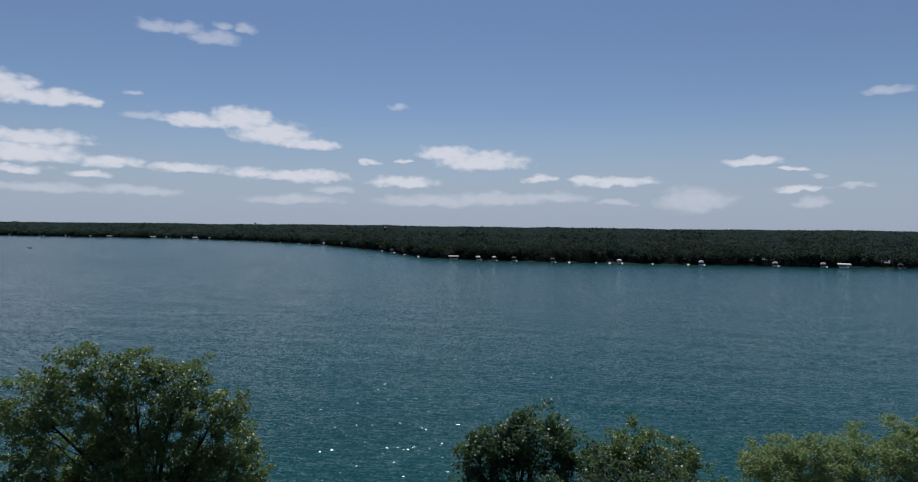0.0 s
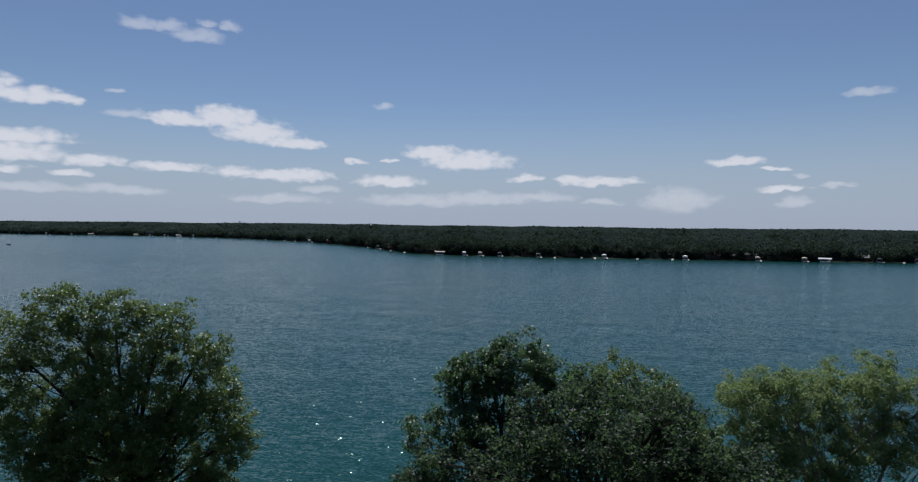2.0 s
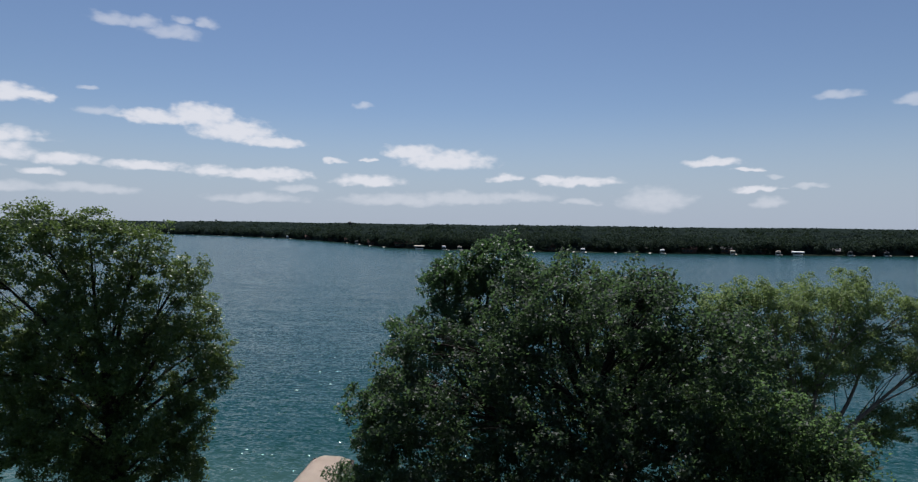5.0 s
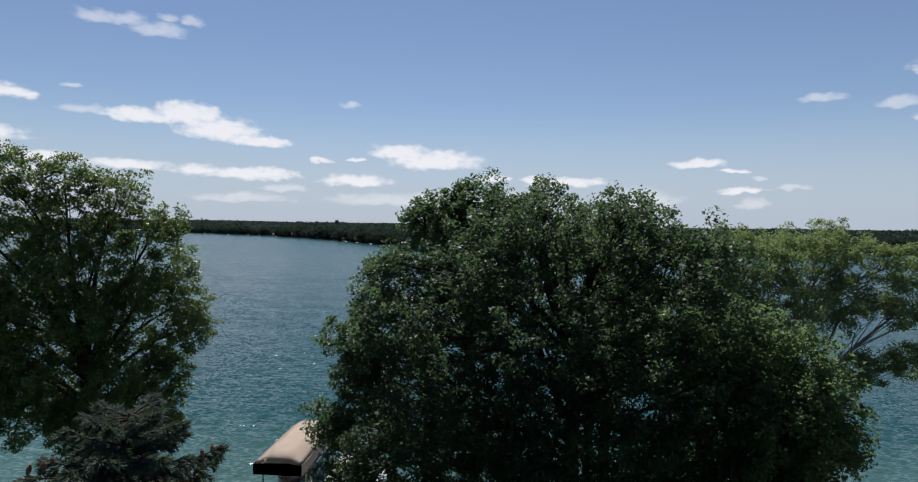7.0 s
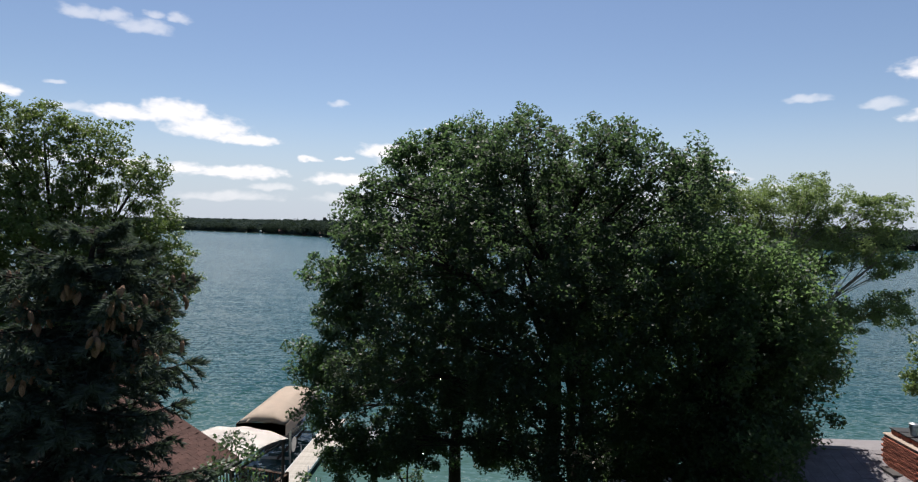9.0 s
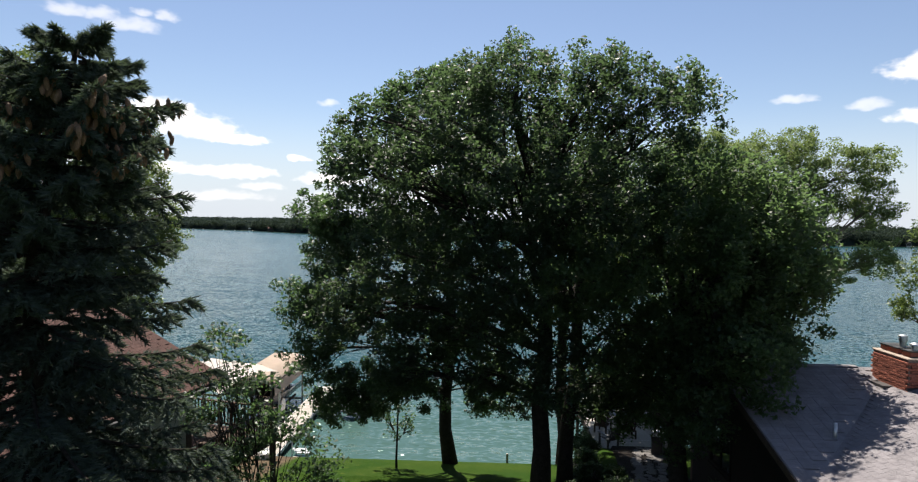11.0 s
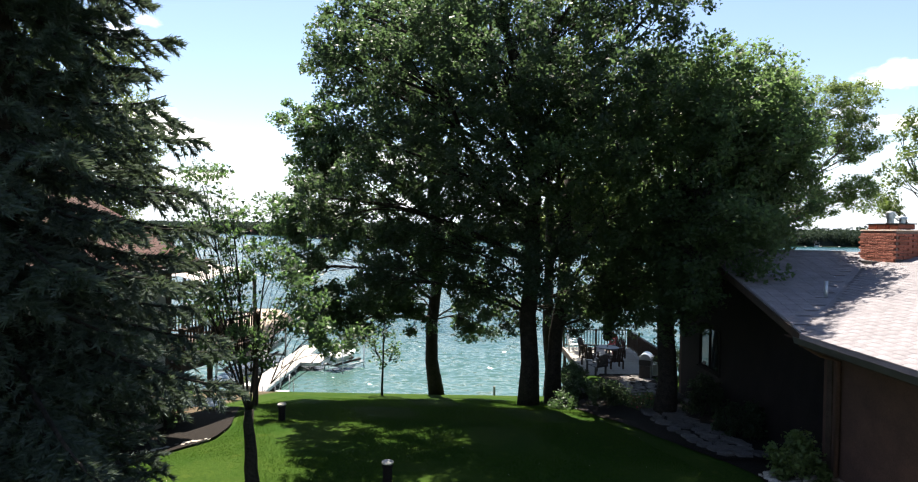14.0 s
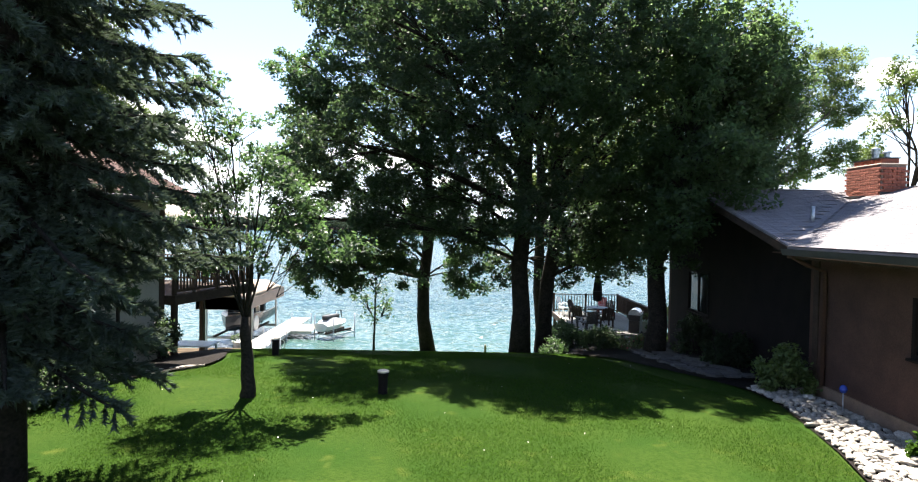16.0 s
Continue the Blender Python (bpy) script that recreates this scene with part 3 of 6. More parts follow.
def build_far_woods():
    """The wooded far bank, leaf clump by leaf clump, the front row densest."""
    rng = np.random.default_rng(5)
    out = []

    def row(n, lo, hi, clumps, hmin, hmax, leaf, az=(-56, 50)):
        a = np.radians(rng.uniform(*az, n))
        d = rng.uniform(lo, hi, n)
        # walk out along each bearing to the bank
        r = np.full(n, 300.0)
        for _ in range(60):
            gap = far_shore(r * np.sin(a)) - r * np.cos(a)
            r = r + np.clip(gap, -200, 200) * 0.5
        x, y = (r + d) * np.sin(a), (r + d) * np.cos(a)
        z = land(x, y)
        patch = np.sin(a * 37) * 0.5 + np.sin(a * 91 + 1) * 0.3 + np.sin(a * 211) * 0.3
        hgt = rng.uniform(hmin, hmax, n) * (1 + 0.2 * patch)
        wid = hgt * rng.uniform(0.42, 0.62, n)
        k = np.repeat(np.arange(n), clumps)
        # each crown is a handful of lobes, each lobe a handful of clumps
        lobe = unit(rng.normal(size=(n, 6, 3))) * 0.62
        u = lobe[k, rng.integers(0, 6, len(k))] + unit(rng.normal(size=(len(k), 3))) * 0.42
        c = np.stack([x[k] + u[:, 0] * wid[k], y[k] + u[:, 1] * wid[k], z[k] + hgt[k] * (0.55 + 0.44 * u[:, 2])], 1)
        out.append(leaf_tris(rng, c, leaf * 1.25, 0.9, up=0.75))
    row(900, 3, 20, 190, 6, 11, 0.85)
    row(1100, 14, 80, 120, 8, 12.5, 1.1)
    row(1500, 60, 300, 64, 8, 11.5, 1.6)
    row(1700, 300, 1200, 34, 6, 9, 2.6)
    row(1200, 1200, 3000, 24, 6, 9.5, 4.5)
    woods = tris_mesh("far_woods", np.concatenate(out), M["far_leaf"])
    tagged(woods, "dark green mixed woods along the far lake bank", "woods", kind="stuff")
    # the closed canopy between the crowns, domed crown by crown, coloured darker as their shade
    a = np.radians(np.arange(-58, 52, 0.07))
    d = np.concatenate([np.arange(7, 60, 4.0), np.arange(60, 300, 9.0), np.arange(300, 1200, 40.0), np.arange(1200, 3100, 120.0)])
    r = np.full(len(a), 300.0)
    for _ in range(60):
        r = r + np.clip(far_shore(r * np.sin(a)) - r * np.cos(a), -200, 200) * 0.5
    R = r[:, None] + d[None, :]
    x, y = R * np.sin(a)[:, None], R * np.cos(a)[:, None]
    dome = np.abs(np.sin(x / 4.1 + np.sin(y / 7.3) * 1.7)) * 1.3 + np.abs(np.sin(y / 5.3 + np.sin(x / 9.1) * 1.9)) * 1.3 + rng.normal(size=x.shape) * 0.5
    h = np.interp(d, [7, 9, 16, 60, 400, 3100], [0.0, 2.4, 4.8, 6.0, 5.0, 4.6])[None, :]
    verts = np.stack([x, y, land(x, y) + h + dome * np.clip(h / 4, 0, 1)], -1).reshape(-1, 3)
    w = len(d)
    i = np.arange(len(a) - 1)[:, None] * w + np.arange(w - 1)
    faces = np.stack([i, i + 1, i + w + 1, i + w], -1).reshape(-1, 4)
    link_mesh("canopy", verts.tolist(), faces.tolist(), M["far_canopy_shade"], woods)


build_far_woods()


# ---- the house beside the lawn ----
RISE = 0.30           # roof rise per metre
EAVE_X, EAVE_Z = 6.88, 3.09
RIDGE_X, RIDGE_Y = 11.95, 18.0
WING_Y0, MAIN_X0, MAIN_Y0 = -2.0, 6.96, 12.6
RIDGE_Z = EAVE_Z + (RIDGE_X - EAVE_X) * RISE
house = thing("house", "single-storey brown house with a pale grey shingle roof and brick chimney", "house", at=(0, 0, 0))


def prism(poly_pairs):
    """A slab between two matching loops."""
    bm = bmesh.new()
    a = [bm.verts.new(p) for p in poly_pairs[0]]
    b = [bm.verts.new(p) for p in poly_pairs[1]]
    bm.faces.new(a)
    bm.faces.new(b[::-1])
    for i in range(len(a)):
        j = (i + 1) % len(a)
        bm.faces.new((a[i], b[i], b[j], a[j]))
    return bm


def wall_with_holes(x, thick, y0, y1, z0, z1, holes):
    """Wall in the plane of y and z at x, with rectangular openings (y0, y1, z0, z1) that go through it."""
    bm = bmesh.new()
    ys = sorted({y0, y1, *[v for h in holes for v in h[:2]]})
    zs = sorted({z0, z1, *[v for h in holes for v in h[2:]]})
    for ya, yb in zip(ys, ys[1:]):
        for za, zb in zip(zs, zs[1:]):
            cy, cz = (ya + yb) / 2, (za + zb) / 2
            if not any(h[0] < cy < h[1] and h[2] < cz < h[3] for h in holes):
                box(bm, (x, ya, za), (x + thick, yb, zb))
    bmesh.ops.remove_doubles(bm, verts=bm.verts, dist=1e-4)
    return bm


WALL_X, GABLE_X = 7.65, 8.05
part("wall", wall_with_holes(WALL_X, 0.25, -1.6, 12.9, 0.28, 2.98, [(9.0, 10.1, 1.35, 2.35)]), M["wall_brown"], house)
# timber gable wall; its near-black colour includes the shade under the trees
part("wall", wall_with_holes(GABLE_X, 0.25, 12.9, 22.6, -1.6, 2.98, [(19.2, 20.9, 0.7, 2.1)]), M["wall_dark"], house, "dark timber siding with the trees' shade in its colour")
part("foundation", boxes(((WALL_X - 0.04, -1.6, -0.3), (WALL_X + 0.25, 12.86, 0.28))), M["foundation"], house, "tan foundation strip")
part("wall", boxes(((WALL_X, 12.9, -0.9), (GABLE_X, 13.05, 2.98))), M["wall_brown"], house)
part("wall", boxes(((GABLE_X, 22.6, -2.0), (19, 22.8, 2.98))), M["wall_brown"], house)
part("wall", boxes(((16.3, -1.6, -0.3), (16.5, 22.6, 2.98))), M["wall_brown"], house)
part("wall", boxes(((WALL_X, -1.8, -0.3), (16.5, -1.6, 2.98))), M["wall_brown"], house)
part("corner_board", boxes(((WALL_X - 0.03, 12.72, 0.28), (WALL_X + 0.0, 12.9, 2.98))), M["dark_wood"], house)
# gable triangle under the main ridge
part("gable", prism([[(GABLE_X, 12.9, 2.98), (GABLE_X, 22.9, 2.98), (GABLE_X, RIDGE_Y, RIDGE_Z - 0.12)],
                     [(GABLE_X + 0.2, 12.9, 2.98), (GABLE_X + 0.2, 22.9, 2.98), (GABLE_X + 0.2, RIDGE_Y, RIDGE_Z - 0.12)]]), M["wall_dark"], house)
T_ = 0.09


def roof_slab(name, loop):
    return part(name, prism([loop, [(x, y, z - T_) for x, y, z in loop]]), M["shingle"], house)


END_X, END_Y, EAVE_Y1 = 17.1, RIDGE_Y + (RIDGE_Y - MAIN_Y0), RIDGE_Y + (RIDGE_Y - MAIN_Y0)
roof_slab("roof", [(EAVE_X, WING_Y0, EAVE_Z), (RIDGE_X, WING_Y0, RIDGE_Z), (RIDGE_X, RIDGE_Y, RIDGE_Z), (EAVE_X, MAIN_Y0, EAVE_Z)])
roof_slab("roof", [(MAIN_X0, MAIN_Y0, EAVE_Z), (RIDGE_X, RIDGE_Y, RIDGE_Z), (MAIN_X0, RIDGE_Y, RIDGE_Z)])
roof_slab("roof", [(RIDGE_X, WING_Y0, RIDGE_Z), (END_X, WING_Y0, EAVE_Z), (END_X, RIDGE_Y + 2, EAVE_Z), (RIDGE_X, RIDGE_Y, RIDGE_Z)])
roof_slab("roof", [(MAIN_X0, RIDGE_Y, RIDGE_Z), (RIDGE_X + 6, RIDGE_Y, RIDGE_Z), (RIDGE_X + 6, EAVE_Y1, EAVE_Z), (MAIN_X0, EAVE_Y1, EAVE_Z)])
part("ridge_cap", boxes(((MAIN_X0, RIDGE_Y - 0.12, RIDGE_Z - 0.01), (11.0, RIDGE_Y + 0.12, RIDGE_Z + 0.035)), bevel=0.015), M["shingle"], house)
part("ridge_cap", boxes(((RIDGE_X - 0.12, WING_Y0, RIDGE_Z - 0.01), (RIDGE_X + 0.12, 16.0, RIDGE_Z + 0.035)), bevel=0.015), M["shingle"], house)
part("soffit", boxes(((EAVE_X + 0.03, WING_Y0, 2.94), (WALL_X, MAIN_Y0, 2.965))), M["wall_brown"], house)
part("soffit", boxes(((MAIN_X0 + 0.03, MAIN_Y0 + 0.03, 2.94), (GABLE_X, 13.4, 2.965))), M["wall_brown"], house)
part("fascia", boxes(((EAVE_X, WING_Y0, 2.86), (EAVE_X + 0.03, MAIN_Y0, 2.972))), M["dark_wood"], house)


def build_gutter():
    bm = bmesh.new()
    prof = [(0.0, 0.0), (-0.10, 0.02), (-0.13, 0.11), (-0.15, 0.115), (-0.118, 0.0), (-0.11, -0.015), (0.0, -0.015)]
    rings = [[bm.verts.new((EAVE_X - 0.004 + a, y, EAVE_Z - 0.15 + b)) for a, b in prof] for y in (WING_Y0, MAIN_Y0 - 0.03)]
    for i in range(len(prof)):
        j = (i + 1) % len(prof)
        bm.faces.new((rings[0][i], rings[0][j], rings[1][j], rings[1][i]))
    bm.faces.new(rings[0])
    bm.faces.new(rings[1][::-1])
    part("gutter", bm, M["gutter"], house, "grey metal gutter")
    tubes("downspout", [([(EAVE_X - 0.03, 12.35, 2.9), (7.2, 12.4, 2.72), (7.58, 12.45, 2.6), (7.58, 12.45, 0.3)], 0.045)], M["wall_brown"], house)


build_gutter()
# rake boards along the main gable
for y1 in (MAIN_Y0, EAVE_Y1):
    part("rake_board", prism([[(MAIN_X0 - 0.03, y1, EAVE_Z - 0.2), (MAIN_X0 - 0.03, RIDGE_Y, RIDGE_Z - 0.2), (MAIN_X0 - 0.03, RIDGE_Y, RIDGE_Z - 0.03), (MAIN_X0 - 0.03, y1, EAVE_Z - 0.03)],
                              [(MAIN_X0, y1, EAVE_Z - 0.2), (MAIN_X0, RIDGE_Y, RIDGE_Z - 0.2), (MAIN_X0, RIDGE_Y, RIDGE_Z - 0.03), (MAIN_X0, y1, EAVE_Z - 0.03)]]), M["dark_wood"], house)


def house_window(x, y0, y1, z0, z1):
    w = new("window")
    w.parent = house
    f = 0.07
    # frame and sill share the siding colour that has shade in it
    part("frame", boxes(((x - 0.03, y0, z0), (x + 0.06, y0 + f, z1)), ((x - 0.03, y1 - f, z0), (x + 0.06, y1, z1)),
                        ((x - 0.03, y0 + f, z0), (x + 0.06, y1 - f, z0 + f)), ((x - 0.03, y0 + f, z1 - f), (x + 0.06, y1 - f, z1)),
                        ((x - 0.02, (y0 + y1) / 2 - 0.02, z0 + f), (x + 0.05, (y0 + y1) / 2 + 0.02, z1 - f))), M["wall_dark"], w)
    part("pane", boxes(((x + 0.02, y0 + f, z0 + f), (x + 0.03, y1 - f, z1 - f))), M["glass"], w)
    part("sill", boxes(((x - 0.09, y0 - 0.05, z0 - 0.05), (x + 0.02, y1 + 0.05, z0 - 0.002)), bevel=0.008), M["wall_dark"], w)
    part("room_lining", boxes(((x + 0.25, y0 - 0.1, z0 - 0.1), (x + 0.28, y1 + 0.1, z1 + 0.1))), M["wall_dark"], w)


house_window(WALL_X, 9.0, 10.1, 1.35, 2.35)
house_window(GABLE_X, 19.2, 20.9, 0.7, 2.1)

# vent pipe in the roof
tubes("vent_pipe", [([(8.55, 14.6, 3.5), (8.55, 14.6, 4.02)], 0.045)], M["galv"], house)


def build_chimney():
    x0, x1, y0, y1, z0, z1 = 11.2, 11.9, 16.15, 17.6, 4.05, 5.20
    ch = new("chimney")
    ch.parent = house
    ch["label"] = "red brick chimney with three flues"
    part("core", boxes(((x0 + 0.02, y0 + 0.02, z0), (x1 - 0.02, y1 - 0.02, z1))), M["mortar"], ch)
    part("flashing", boxes(((x0 - 0.02, y0 - 0.03, z0 + 0.18), (x1 + 0.02, y0 + 0.0, z0 + 0.44)), ((x0 - 0.03, y0 - 0.03, z0 + 0.2), (x0 - 0.0, y1, z0 + 0.34)), ((x0 - 0.28, y0 + 0.5, z0 + 0.30), (x0, y1, z0 + 0.36))), M["gutter"], ch, "pale metal flashing")
    part("crown", boxes(((x0 - 0.015, y0 - 0.015, z1), (x1 + 0.015, y1 + 0.015, z1 + 0.05)), bevel=0.02), M["crown"], ch, "weathered mortar crown")
    for k, (cy, h) in enumerate(((16.45, 0.13), (16.9, 0.13), (17.32, 0.13))):
        part("flue", boxes(((11.33, cy - 0.16, z1 + 0.06), (11.78, cy + 0.16, z1 + 0.06 + h)), bevel=0.015), M["brick"], ch, "low brick flue collar")
        part("flue_cap", boxes(((11.30, cy - 0.18, z1 + 0.06 + h), (11.81, cy + 0.18, z1 + 0.09 + h))), M["black"], ch)
    bm = bmesh.new()
    lathe(bm, [(0.085, 0), (0.085, 0.16), (0.11, 0.16), (0.11, 0.22), (0.085, 0.23), (0.085, 0.25), (0.115, 0.25), (0.11, 0.30), (0.03, 0.33)], (11.55, 16.9, z1 + 0.22), 18)
    part("metal_cap", bm, M["galv"], ch, "round galvanised chimney cap")
    bm = bmesh.new()
    lathe(bm, [(0.07, 0), (0.07, 0.12), (0.12, 0.12), (0.11, 0.16), (0.02, 0.2)], (11.55, 16.45, z1 + 0.22), 16)
    part("metal_cap", bm, M["galv"], ch)
    # bricks, laid in stretcher bond
    L, H, D, J = 0.205, 0.062, 0.05, 0.011
    mesh_x = boxes(((-L / 2, -D / 2, -H / 2), (L / 2, D / 2, H / 2)), bevel=0.004)
    bx = bpy.data.meshes.new("brick")
    mesh_x.to_mesh(bx)
    mesh_x.free()
    bx.materials.append(M["brick"])
    rng = random.Random(3)
    rows = int((z1 - z0) / (H + J))
    for r in range(rows):
        z = z0 + J + H / 2 + r * (H + J)
        off = (r % 2) * 0.5
        for face, (a0, a1) in enumerate(((y0, y1), (x0, x1))):
            n = int(round((a1 - a0) / (L + J)))
            step = (a1 - a0) / n
            for i in range(n):
                a = a0 + (i + 0.25 + off) * step
                a = min(max(a, a0 + L / 2 - 0.025), a1 - L / 2 + 0.025)
                ob = new("brick", bx)
                ob.parent = ch
                j = rng.uniform(-0.003, 0.003)
                ob.matrix_basis = pose(x0 + j, a, z, 0, 0, 90) if face == 0 else pose(a, y0 + j, z)
    return ch


build_chimney()


def build_shingles():
    """Tabs of shingle in courses. Those nearest the lawn are pieces of their own, the rest are joined."""
    rng = random.Random(8)
    slope = math.atan(RISE)
    W, E, T2 = 0.32, 0.145, 0.011
    bm = bmesh.new()
    box(bm, (0.0, -W / 2 + 0.004, 0.0), (E + 0.03, W / 2 - 0.004, T2))
    tab = bpy.data.meshes.new("shingle")
    bm.to_mesh(tab)
    bm.free()
    tab.materials.append(M["shingle"])
    base = [Vector(v) for v in ((0, -W / 2 + 0.004, 0), (E + 0.03, -W / 2 + 0.004, 0), (E + 0.03, W / 2 - 0.004, 0), (0, W / 2 - 0.004, 0),
                                (0, -W / 2 + 0.004, T2), (E + 0.03, -W / 2 + 0.004, T2), (E + 0.03, W / 2 - 0.004, T2), (0, W / 2 - 0.004, T2))]
    quad = [(4, 5, 6, 7), (0, 1, 5, 4), (3, 7, 6, 2), (0, 4, 7, 3), (1, 2, 6, 5)]
    verts, faces, single = [], [], 0
    n_rows = int((RIDGE_X - EAVE_X) / (E * math.cos(slope)))
    for main in (False, True):
        for r in range(n_rows):
            u = r * E * math.cos(slope)
            lo, hi = (6.5, MAIN_Y0 + u * (RIDGE_Y - MAIN_Y0) / (RIDGE_X - EAVE_X)) if not main else (MAIN_X0, EAVE_X + u * (RIDGE_X - EAVE_X) / (RIDGE_Y - MAIN_Y0))
            lift = 0.012
            z = EAVE_Z + u * RISE + lift
            a = lo + W / 2 + (r % 2) * W / 2 * (0 if main else 1) + (0 if main else rng.uniform(0, 0.05))
            while a < hi - W * 0.3:
                if main:
                    m = Matrix.Translation((a, MAIN_Y0 + u * (RIDGE_Y - MAIN_Y0) / (RIDGE_X - EAVE_X) - 0.01, z)) @ Matrix.Rotation(radians(90), 4, "Z") @ Matrix.Rotation(-math.atan((RIDGE_Z - EAVE_Z) / (RIDGE_Y - MAIN_Y0)) + 0.02, 4, "Y")
                else:
                    m = Matrix.Translation((EAVE_X + u - 0.01, a, z)) @ Matrix.Rotation(-slope + 0.02, 4, "Y")
                if not main and a < 12.6 and a > 8.6 and single < 300:
                    ob = new("shingle", tab)
                    ob.parent = house
                    ob.matrix_basis = m
                    single += 1
                else:
                    n = len(verts)
                    verts += [m @ v for v in base]
                    faces += [tuple(i + n for i in q) for q in quad]
                a += W
    ob = link_mesh("shingles", verts, faces, M["shingle"], house, "weathered grey shingle courses")
    ob["kind"] = "stuff"


# ---- the neighbouring house ----
NEIGH = dict(at=(-7.8, 16.8, 0), turn=-14)   # its far corner by the lawn; its walls stand at an angle to ours


def build_neighbour():
    h = thing("neighbour_house", "beige stucco house with a brown shingle roof behind the spruce", "house", **NEIGH)
    x0, x1, y0, y1, zt = -6.8, 0.0, -11.0, 0.0, 3.98
    part("wall", boxes(((x1 - 0.25, y0, -1.6), (x1, y1, zt))), M["wall_beige"], h)
    part("wall", boxes(((x0, y1 - 0.25, -2.2), (x1 - 0.25, y1, zt))), M["wall_beige"], h)
    part("wall", boxes(((x0, y0, -1.6), (x1 - 0.25, y0 + 0.25, zt))), M["wall_beige"], h)
    part("wall", boxes(((x0, y0 + 0.25, -1.6), (x0 + 0.25, y1 - 0.25, zt))), M["wall_beige"], h)
    rx, rz, ex, ez = -3.4, 5.9, 0.75, 4.05
    ya, yb = -11.5, 0.6
    for e in (ex, 2 * rx - ex):
        loop = [(rx, ya, rz), (rx, yb, rz), (e, yb, ez), (e, ya, ez)]
        part("roof", prism([loop, [(x, y, z - 0.1) for x, y, z in loop]]), M["shingle_brown"], h)
    for y in (y1, y0 + 0.2):
        part("gable", prism([[(x0, y, zt), (x1, y, zt), (rx, y, rz - 0.15)], [(x0, y - 0.2, zt), (x1, y - 0.2, zt), (rx, y - 0.2, rz - 0.15)]]), M["wall_beige"], h)
    part("ridge_cap", boxes(((rx - 0.12, ya, rz - 0.02), (rx + 0.12, yb, rz + 0.04)), bevel=0.015), M["shingle_brown"], h)
    part("gutter", boxes(((ex, ya, ez - 0.16), (ex + 0.11, yb, ez - 0.05)), bevel=0.015), M["black"], h)
    part("soffit", boxes(((x1, ya, zt - 0.12), (ex, yb, zt - 0.10))), M["dark_wood"], h)
    part("corner_board", boxes(((x1, y1 - 0.16, -1.2), (x1 + 0.03, y1 + 0.03, zt - 0.12))), M["dark_wood"], h)
    for y in (-7.6, -4.6):
        w = new("window")
        w.parent = h
        part("frame", boxes(((x1, y, 1.5), (x1 + 0.05, y + 0.08, 2.8)), ((x1, y + 1.12, 1.5), (x1 + 0.05, y + 1.2, 2.8)), ((x1, y + 0.08, 1.5), (x1 + 0.05, y + 1.12, 1.58)), ((x1, y + 0.08, 2.72), (x1 + 0.05, y + 1.12, 2.8))), M["white_metal"], w)
        part("pane", boxes(((x1 + 0.005, y + 0.08, 1.58), (x1 + 0.02, y + 1.12, 2.72))), M["glass"], w)
    bm = bmesh.new()
    lathe(bm, [(0.09, 0), (0.09, 0.28), (0.16, 0.28), (0.15, 0.36), (0.03, 0.4)], (-2.9, -4.2, 5.55), 16)
    part("roof_vent", bm, M["white_metal"], h, "white round roof vent")
    # courses of brown shingle on the slope that faces the lawn
    verts, faces = [], []
    sl = math.atan((rz - ez) / (ex - rx))
    n_rows = int((ex - rx) / (0.16 * math.cos(sl)))
    for r in range(n_rows):
        u = r * 0.16 * math.cos(sl)
        y = -8.0 + (r % 2) * 0.17
        while y < yb - 0.2:
            m = Matrix.Translation((ex - u + 0.01, y, ez + u * math.tan(sl) + 0.012)) @ Matrix.Rotation(sl - 0.02, 4, "Y")
            n = len(verts)
            verts += [m @ Vector(c) for c in ((0, -0.165, 0), (-0.19, -0.165, 0), (-0.19, 0.165, 0), (0, 0.165, 0), (0, -0.165, 0.012), (-0.19, -0.165, 0.012), (-0.19, 0.165, 0.012), (0, 0.165, 0.012))]
            faces += [tuple(i + n for i in q) for q in ((4, 7, 6, 5), (0, 3, 7, 4), (0, 4, 5, 1), (3, 2, 6, 7))]
            y += 0.34
    ob = link_mesh("shingles", verts, faces, M["shingle_brown"], h)
    ob["kind"] = "stuff"


build_neighbour()


def railing(parent, a, b, z, height=0.95, gap=0.13, mat="dark_wood"):
    """Posts, two rails and balusters from a to b."""
    a, b = Vector((*a, z)), Vector((*b, z))
    d = b - a
    n = max(1, round(d.length / 1.8))
    ang = math.degrees(math.atan2(d.y, d.x))
    m = Matrix.Translation(a) @ Matrix.Rotation(radians(ang), 4, "Z")

    def put(name, bm):
        ob = part(name, bm, M[mat], parent)
        ob.matrix_basis = m
    for i in range(n + 1):
        x = d.length * i / n
        put("post", boxes(((x - 0.05, -0.05, 0), (x + 0.05, 0.05, height + 0.08)), bevel=0.008))
    put("top_rail", boxes(((0, -0.07, height), (d.length, 0.07, height + 0.04)), bevel=0.006))
    put("bottom_rail", boxes(((0, -0.02, 0.08), (d.length, 0.02, 0.15))))
    k = int(d.length / gap)
    bal = boxes(((-0.019, -0.019, 0.15), (0.019, 0.019, height)))
    me = bpy.data.meshes.new("baluster")
    bal.to_mesh(me)
    bal.free()
    me.materials.append(M[mat])
    for i in range(1, k):
        ob = new("baluster", me)
        ob.parent = parent
        ob.matrix_basis = m @ Matrix.Translation((i * d.length / k, 0, 0))


